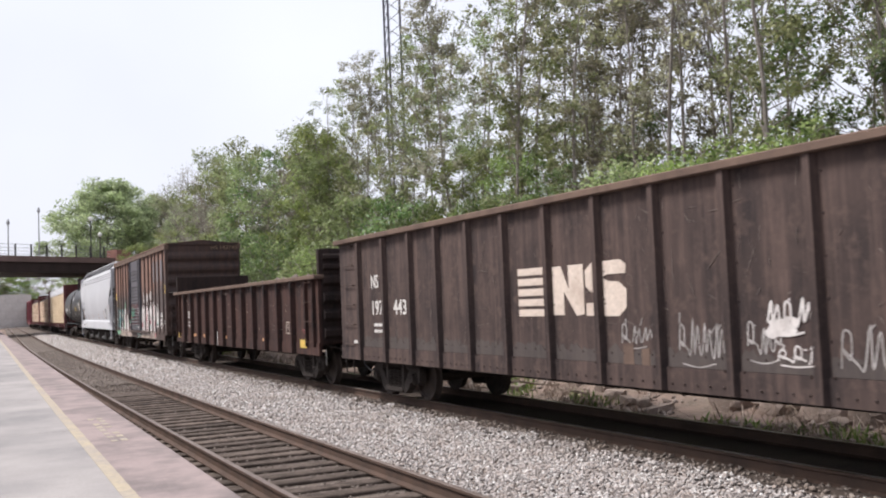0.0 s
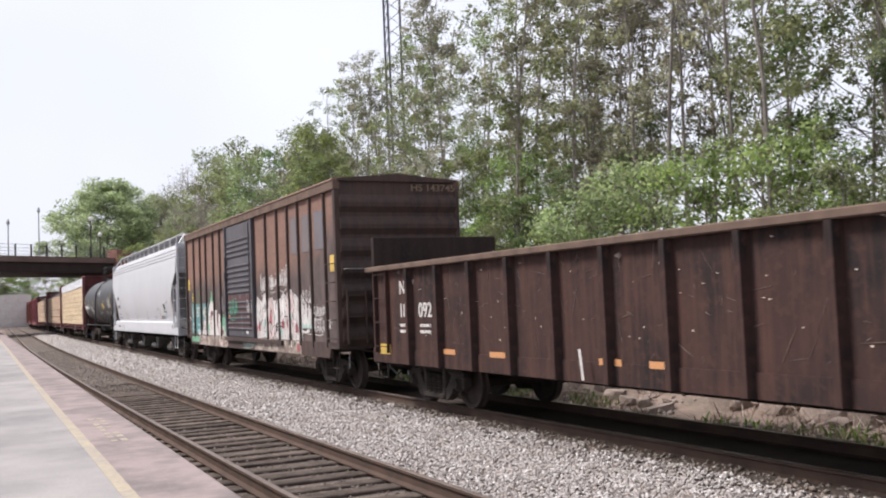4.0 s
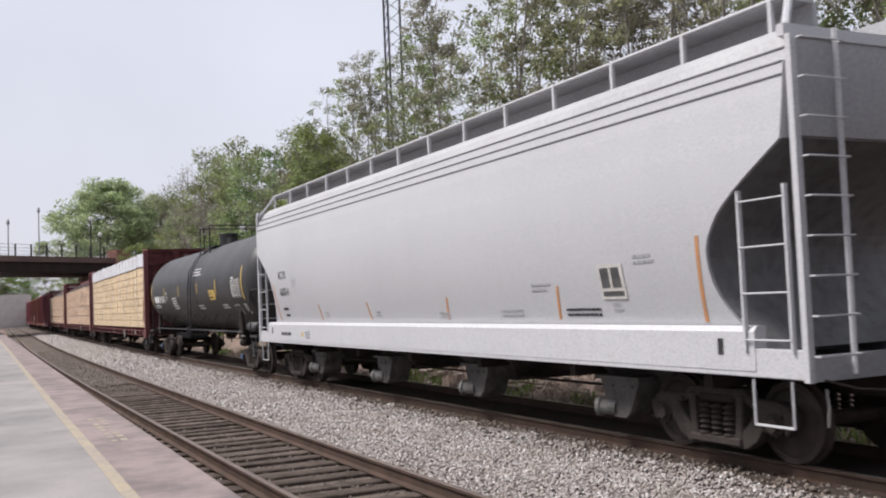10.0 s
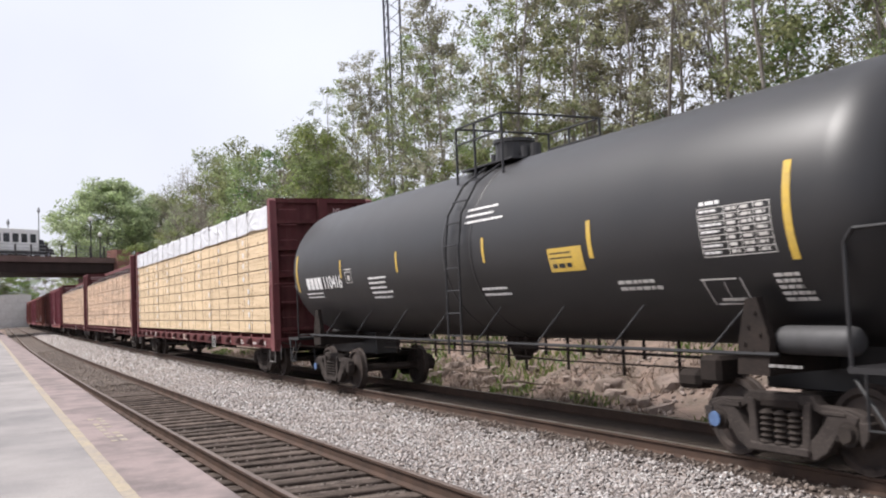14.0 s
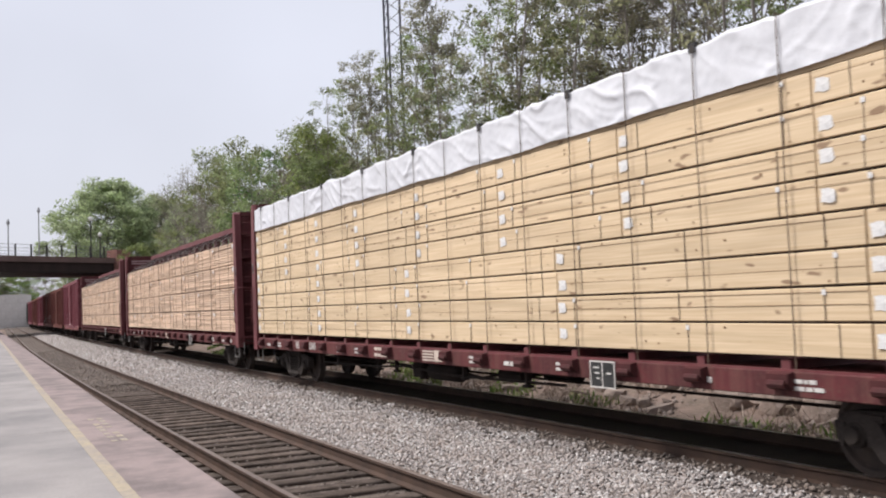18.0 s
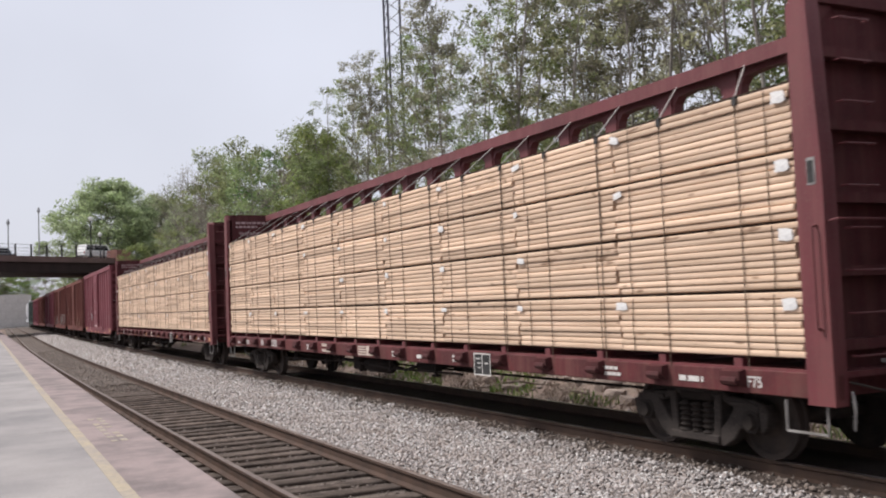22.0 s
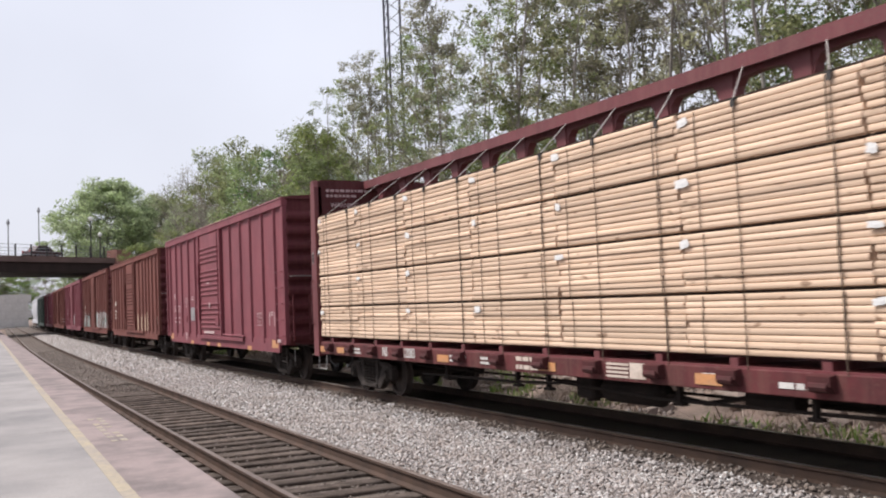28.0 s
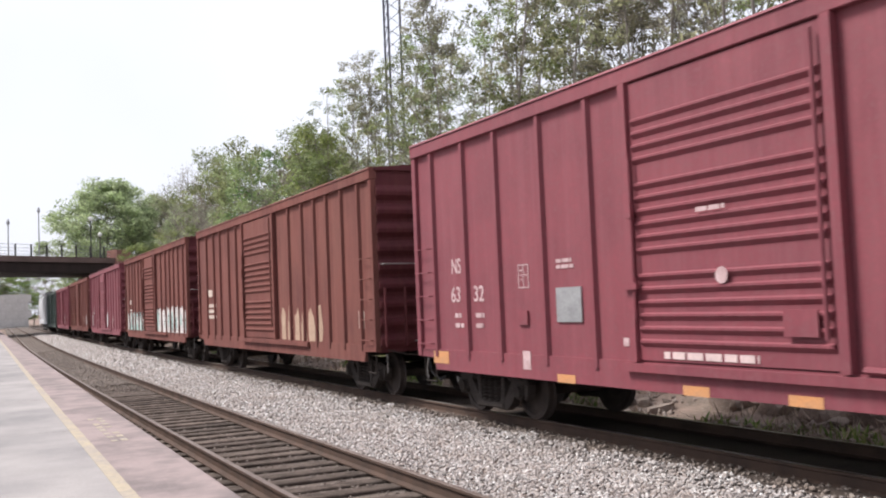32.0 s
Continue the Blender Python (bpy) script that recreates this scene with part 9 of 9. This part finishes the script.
# open loads: four tiers of separate boards
CUTS = [-HL + 0.05, -8.15, -5.75, -3.3, -0.85, 1.6, 4.0, 6.45, 8.8, HL - 0.05]
ROWS = 9
TH = 0.68
for a0, a1, lb, sd in ((121.65, 143.79, "tan sawn lumber in four strapped tiers", 3), (146.4, 169.04, "tan sawn lumber in four tiers with white tags", 8)):
    ld = load(a0, a1, lb)
    stretch = (a1 - a0) / 22.14
    rg = random.Random(sd)
    pitch = (TH - 0.034) / ROWS
    for a, b in zip([c * stretch for c in CUTS], [c * stretch for c in CUTS[1:]]):
        ln = b - a - 0.02
        board = shared("board", lambda bm: prism(bm, [(0.0, -pitch * 0.42), (0.042, -pitch * 0.47), (0.056, -pitch * 0.32), (0.06, 0.0), (0.056, pitch * 0.32), (0.042, pitch * 0.47), (0.0, pitch * 0.42)], 0, -ln / 2, ln / 2), M_LUMBER2)
        for i in range(4):
            z0 = 1.16 + TH * i
            bm = B()
            box(bm, a + 0.03, b - 0.03, 0.34, 1.335, z0 + 0.01, z0 + TH - 0.05)
            bd = part("lumber_pack", bm, M_LUMBER2, ld, "tan lumber bundle")
            for r in range(ROWS):
                put("board", board, bd, Matrix.Translation(((a + b) / 2 + rg.uniform(-0.035, 0.035), 1.330 + rg.uniform(-0.016, 0.012), z0 + 0.012 + pitch * (r + 0.5) + rg.uniform(-0.003, 0.003))))
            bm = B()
            # Near-black filler paints in the shade between two tiers.
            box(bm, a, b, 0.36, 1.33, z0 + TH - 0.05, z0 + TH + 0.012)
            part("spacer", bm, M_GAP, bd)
            for x in (a + 0.35, b - 0.32):
                x += rg.uniform(-0.06, 0.06)
                bm = B()
                bent(bm, [(x, 1.398, z0 + 0.01), (x + rg.uniform(-0.02, 0.02), 1.402, z0 + TH * 0.5), (x, 1.398, z0 + TH - 0.04)], 0.0055, 4)
                part("band", bm, M_STRAP, bd, "dark steel band")
            if a < -10:
                put("tag", TAG, bd, Matrix.Translation((a + 0.14, 1.404, z0 + TH - 0.14)) @ Matrix.Rotation(rg.uniform(-0.1, 0.1), 4, "Y") @ Matrix.Diagonal((1.1, 1, 0.9, 1)), "white paper tag")
            if rg.random() < 0.75:
              put("tag", TAG, bd, Matrix.Translation((b - 0.10 + rg.uniform(-0.06, 0.06), 1.404, z0 + TH - 0.13)) @ Matrix.Rotation(rg.uniform(-0.25, 0.25), 4, "Y") @ Matrix.Diagonal((rg.uniform(0.6, 1.35), 1, rg.uniform(0.45, 0.75), 1)), "white paper tag")
    top = 1.16 + 4 * TH
    for k in range(18):
        x = (10.45 - 1.22 * k) * stretch
        bm = B()
        bent(bm, [(x, 1.40, 1.02), (x, 1.405, top - 0.03), (x + 0.03, 1.36, top + 0.0)], 0.006, 4)
        part("tie_cable", bm, M_STRAP, ld, "dark steel tie-down cable")
        bm = B()
        rod(bm, (x + 0.03, 1.36, top), (x + 1.0, 0.24, 4.52), 0.009, 4)
        part("tie_cable", bm, M_CABLE, ld, "pale steel tie-down cable")
        put("corner_protector", PROTECTOR, ld, Matrix.Translation((x, 1.405, top - 0.03)) @ Matrix.Diagonal((0.6, 1, 0.8, 1)), "black corner protector")

# ---------------------------------------------------------------- traffic on the overpass
M_WHITECAR = surface("white_vehicle_paint", (0.78, 0.78, 0.77), (0.68, 0.68, 0.66), None, 1.5, 20, rough=0.3, relief=0.03)
M_DARKCAR = surface("dark_red_vehicle_paint", (0.06, 0.025, 0.028), (0.045, 0.02, 0.022), None, 1.5, 20, rough=0.3, relief=0.03)
M_BLUECAR = surface("dark_blue_vehicle_paint", (0.03, 0.035, 0.05), (0.022, 0.026, 0.04), None, 1.5, 20, rough=0.3, relief=0.03)
M_TINT = surface("tinted_vehicle_glass", (0.018, 0.02, 0.024), (0.026, 0.028, 0.032), None, 1, 8, rough=0.08, relief=0.0)
M_TYRE = surface("tyre_rubber", (0.022, 0.021, 0.02), (0.035, 0.032, 0.03), None, 4, 40, rough=0.9)
M_BUMPER = surface("dark_bumper", (0.03, 0.03, 0.032), (0.045, 0.044, 0.043), None, 3, 25, rough=0.6)
M_TAIL = surface("red_lamp_lens", (0.35, 0.02, 0.02), (0.28, 0.015, 0.015), None, 3, 25, rough=0.2, relief=0)
M_HEADLAMP = surface("clear_lamp_lens", (0.6, 0.6, 0.58), (0.5, 0.5, 0.48), None, 3, 25, rough=0.15, relief=0)
TRAFFIC = []


def road_wheels(root, xs, half, r):
    w = None
    for x in xs:
        for y in (-half, half):
            m = Matrix.Translation((x, y, r))
            if w is None:
                bm = B()
                lathe(bm, [(0, -0.1), (r * 0.9, -0.11), (r, -0.07), (r, 0.07), (r * 0.9, 0.11), (0, 0.1)], 14, Matrix.Rotation(math.pi / 2, 4, "Z"))
                w = part("wheel", bm, M_TYRE, root, m=m)
                hub = None
            else:
                w = again(w, m)
            if hub is None:
                bm = B()
                lathe(bm, [(0, -0.125), (r * 0.55, -0.12), (r * 0.55, 0.12), (0, 0.125)], 10, Matrix.Rotation(math.pi / 2, 4, "Z"))
                hub = part("rim", bm, M_GALV, w)
            else:
                again(hub, Matrix.Identity(4), w)


def lamps_of(root, front, rear, half, zf, zr):
    for y in (-half, half):
        bm = B()
        box(bm, front - 0.03, front + 0.02, y - 0.14, y + 0.14, zf - 0.09, zf + 0.09, 0.02)
        part("headlight", bm, M_HEADLAMP, root)
        bm = B()
        box(bm, rear - 0.02, rear + 0.03, y - 0.1, y + 0.1, zr - 0.13, zr + 0.13, 0.02)
        part("tail_light", bm, M_TAIL, root)


def shuttle_bus():
    """Front of the tall body at x = 0, bonnet ahead of it."""
    root = thing("shuttle_bus", "white shuttle bus with dark windows crossing the overpass", "bus")
    bm = B()
    box(bm, -6.2, 0, -1.2, 1.2, 0.75, 3.3, 0.09)
    part("body", bm, M_WHITECAR, root, "white box body")
    bm = B()
    box(bm, -6.15, 0.05, -1.17, 1.17, 0.35, 0.75, 0.03)
    part("skirt", bm, M_BUMPER, root, "dark lower skirt")
    bm = B()
    prism(bm, [(0, 0.4), (2.1, 0.4), (2.15, 0.95), (1.25, 1.25), (0.72, 2.1), (0, 2.15)], 1, -0.98, 0.98)
    part("cab", bm, M_BUMPER, root, "dark bonnet and cab")
    for side in (-1, 1):
        for i in range(5):
            bm = B()
            x = -5.85 + i * 1.16
            box(bm, x, x + 0.78, side * 1.2 - 0.02, side * 1.2 + 0.02, 1.72, 2.72, 0.03)
            part("window", bm, M_TINT, root, "tinted window")
        bm = B()
        prism(bm, [(0.1, 1.3), (1.15, 1.3), (0.68, 2.0), (0.1, 2.0)], 1, side * 0.99 - 0.012, side * 0.99 + 0.012)
        part("cab_window", bm, M_TINT, root, "tinted window")
        bm = B()
        rod(bm, (0.9, side * 0.95, 1.5), (0.95, side * 1.28, 1.55), 0.02, 5)
        box(bm, 0.9, 1.0, side * 1.33 - 0.09, side * 1.33 + 0.09, 1.4, 1.75, 0.02)
        part("mirror", bm, M_BUMPER, root)
    bm = B()
    box(bm, 2.08, 2.28, -1.0, 1.0, 0.38, 0.62, 0.04)
    part("bumper", bm, M_BUMPER, root)
    lamps_of(root, 2.13, -6.2, 0.75, 0.82, 1.1)
    road_wheels(root, (1.35, -4.4), 0.98, 0.4)
    return root


def motor_car(name, label, category, paint, length, height, van):
    """Middle of the wheelbase at x = 0, nose towards +x."""
    root = thing(name, label, category)
    f, b = length / 2, -length / 2
    belt = 0.55 * height
    low = [(b, 0.3), (f, 0.3), (f, 0.62), (f - 0.15, 0.78), (f - 1.05 if not van else f - 0.8, belt), (b + 0.05, belt + 0.02), (b, 0.6)]
    bm = B()
    prism(bm, low, 1, -0.88, 0.88)
    bmesh.ops.bevel(bm, geom=bm.edges[:], offset=0.05, segments=1, affect="EDGES")
    part("body", bm, paint, root)
    cabin = [(b + 0.08, belt), (f - (0.9 if van else 1.15), belt), (f - (1.5 if van else 1.95), height - 0.06), (f - 2.3, height), (b + (0.35 if van else 1.1), height - 0.02)]
    if not van:
        cabin[0] = (b + 0.55, belt)
    bm = B()
    prism(bm, cabin, 1, -0.76, 0.76)
    part("cabin", bm, paint, root)
    x0, x1 = cabin[4][0] + 0.08, cabin[2][0] - 0.1
    n = 3 if van else 2
    for side in (-1, 1):
        for i in range(n):
            p0 = x0 + (x1 - x0) * i / n + 0.05
            p1 = x0 + (x1 - x0) * (i + 1) / n - 0.05
            s0 = -0.18 if i == 0 else 0
            s1 = 0.4 if i == n - 1 else 0
            bm = B()
            prism(bm, [(p0 + s0, belt + 0.06), (p1 + s1, belt + 0.06), (p1, height - 0.14), (p0, height - 0.14)], 1, side * 0.76 - 0.012, side * 0.76 + 0.012)
            part("window", bm, M_TINT, root, "tinted window")
        bm = B()
        box(bm, x1 + 0.3, x1 + 0.42, side * 0.92 - 0.08, side * 0.92 + 0.08, belt + 0.02, belt + 0.18, 0.02)
        part("mirror", bm, paint, root)
    c, d = Vector((cabin[1][0], 0, cabin[1][1])), Vector((cabin[2][0], 0, cabin[2][1]))
    bm = B()
    u = d - c
    nrm = Vector((-u.z, 0, u.x)).normalized() * -0.015
    q = [c + u * 0.1 + nrm, c + u * 0.9 + nrm, c + u * 0.9 - nrm, c + u * 0.1 - nrm]
    prism(bm, [(v.x, v.z) for v in q], 1, -0.68, 0.68)
    part("windscreen", bm, M_TINT, root, "tinted windscreen")
    for x in (b, f):
        bm = B()
        box(bm, x - 0.07, x + 0.07, -0.84, 0.84, 0.32, 0.52, 0.03)
        part("bumper", bm, M_BUMPER, root)
    lamps_of(root, f + 0.01, b - 0.01, 0.66, 0.68, 0.8)
    road_wheels(root, (f - 0.85, b + 0.85), 0.8, 0.31)
    return root


def on_road(x, lane, heading):
    return bridge.matrix_basis @ Matrix.Translation((x, lane, 8.755)) @ Matrix.Rotation(0 if heading > 0 else math.pi, 4, "Z")


# each: thing, lane, heading, (second, place along the bridge) ...
TRAFFIC.append((shuttle_bus(), 3.5, 1, [(0, -94.5), (17, 29.6), (20, 51.5), (23, 67.0), (25, 72.0), (32, 72.0)]))
TRAFFIC.append((motor_car("van", "white passenger van crossing the overpass", "van", M_WHITECAR, 5.0, 1.85, True), 3.5, 1,
                [(0, -115.0), (4, -96.0), (18, -8.0), (20.2, 4.4), (20.6, 7.0), (21, 10.0), (21.4, 13.0), (21.8, 15.0), (22.2, 17.4), (26, 44.0), (29, 56.0), (31, 58.5), (32, 58.5)]))
TRAFFIC.append((motor_car("car", "dark red saloon car crossing the overpass", "car", M_DARKCAR, 4.4, 1.45, False), 3.5, 1,
                [(0, -122.0), (6, -119.0), (10, -105.0), (26, -8.0), (27.5, 3.4), (27.7, 5.2), (27.9, 7.3), (28.1, 8.9), (28.5, 11.5), (30, 22.0), (32, 36.0)]))
TRAFFIC.append((motor_car("car", "dark blue saloon car crossing the overpass", "car", M_BLUECAR, 4.4, 1.45, False), 8.5, -1,
                [(0, 98.0), (9, 90.0), (20, 22.0), (21.4, 10.1), (21.8, 7.1), (30, -60.0), (32, -68.0)]))
TRAFFIC.append((motor_car("car", "white saloon car crossing the overpass", "car", M_WHITECAR, 4.4, 1.42, False), 8.5, -1,
                [(0, 85.0), (9, 29.0), (10.7, 17.6), (11.5, 13.0), (13, 3.0), (24, -80.0), (27, -95.0), (32, -98.0)]))


# ---------------------------------------------------------------- motion
def car_pose(a, span, t):
    s = a - travelled(t)
    x0, y0, _ = far_track(s - span / 2)
    x1, y1, _ = far_track(s + span / 2)
    return Matrix.Translation(((x0 + x1) / 2, (y0 + y1) / 2, 0)) @ Matrix.Rotation(math.atan2(y1 - y0, x1 - x0), 4, "Z")


def motions():
    for ob, lane, heading, rows in TRAFFIC:
        walk(ob, [(t, on_road(x, lane, heading)) for t, x in rows])
    for root, a, span in CARS:
        walk(root, [(t, car_pose(a, span, t)) for t in range(0, 33)])
    spin = [(t, Matrix.Rotation(-travelled(t) / WHEEL_R, 4, "Y")) for t in SPEED_ROWS]
    for w, x in WHEELS:
        place = Matrix.Translation((x, 0, WHEEL_R))
        walk(w, [(t, place @ m) for t, m in spin])


motions()
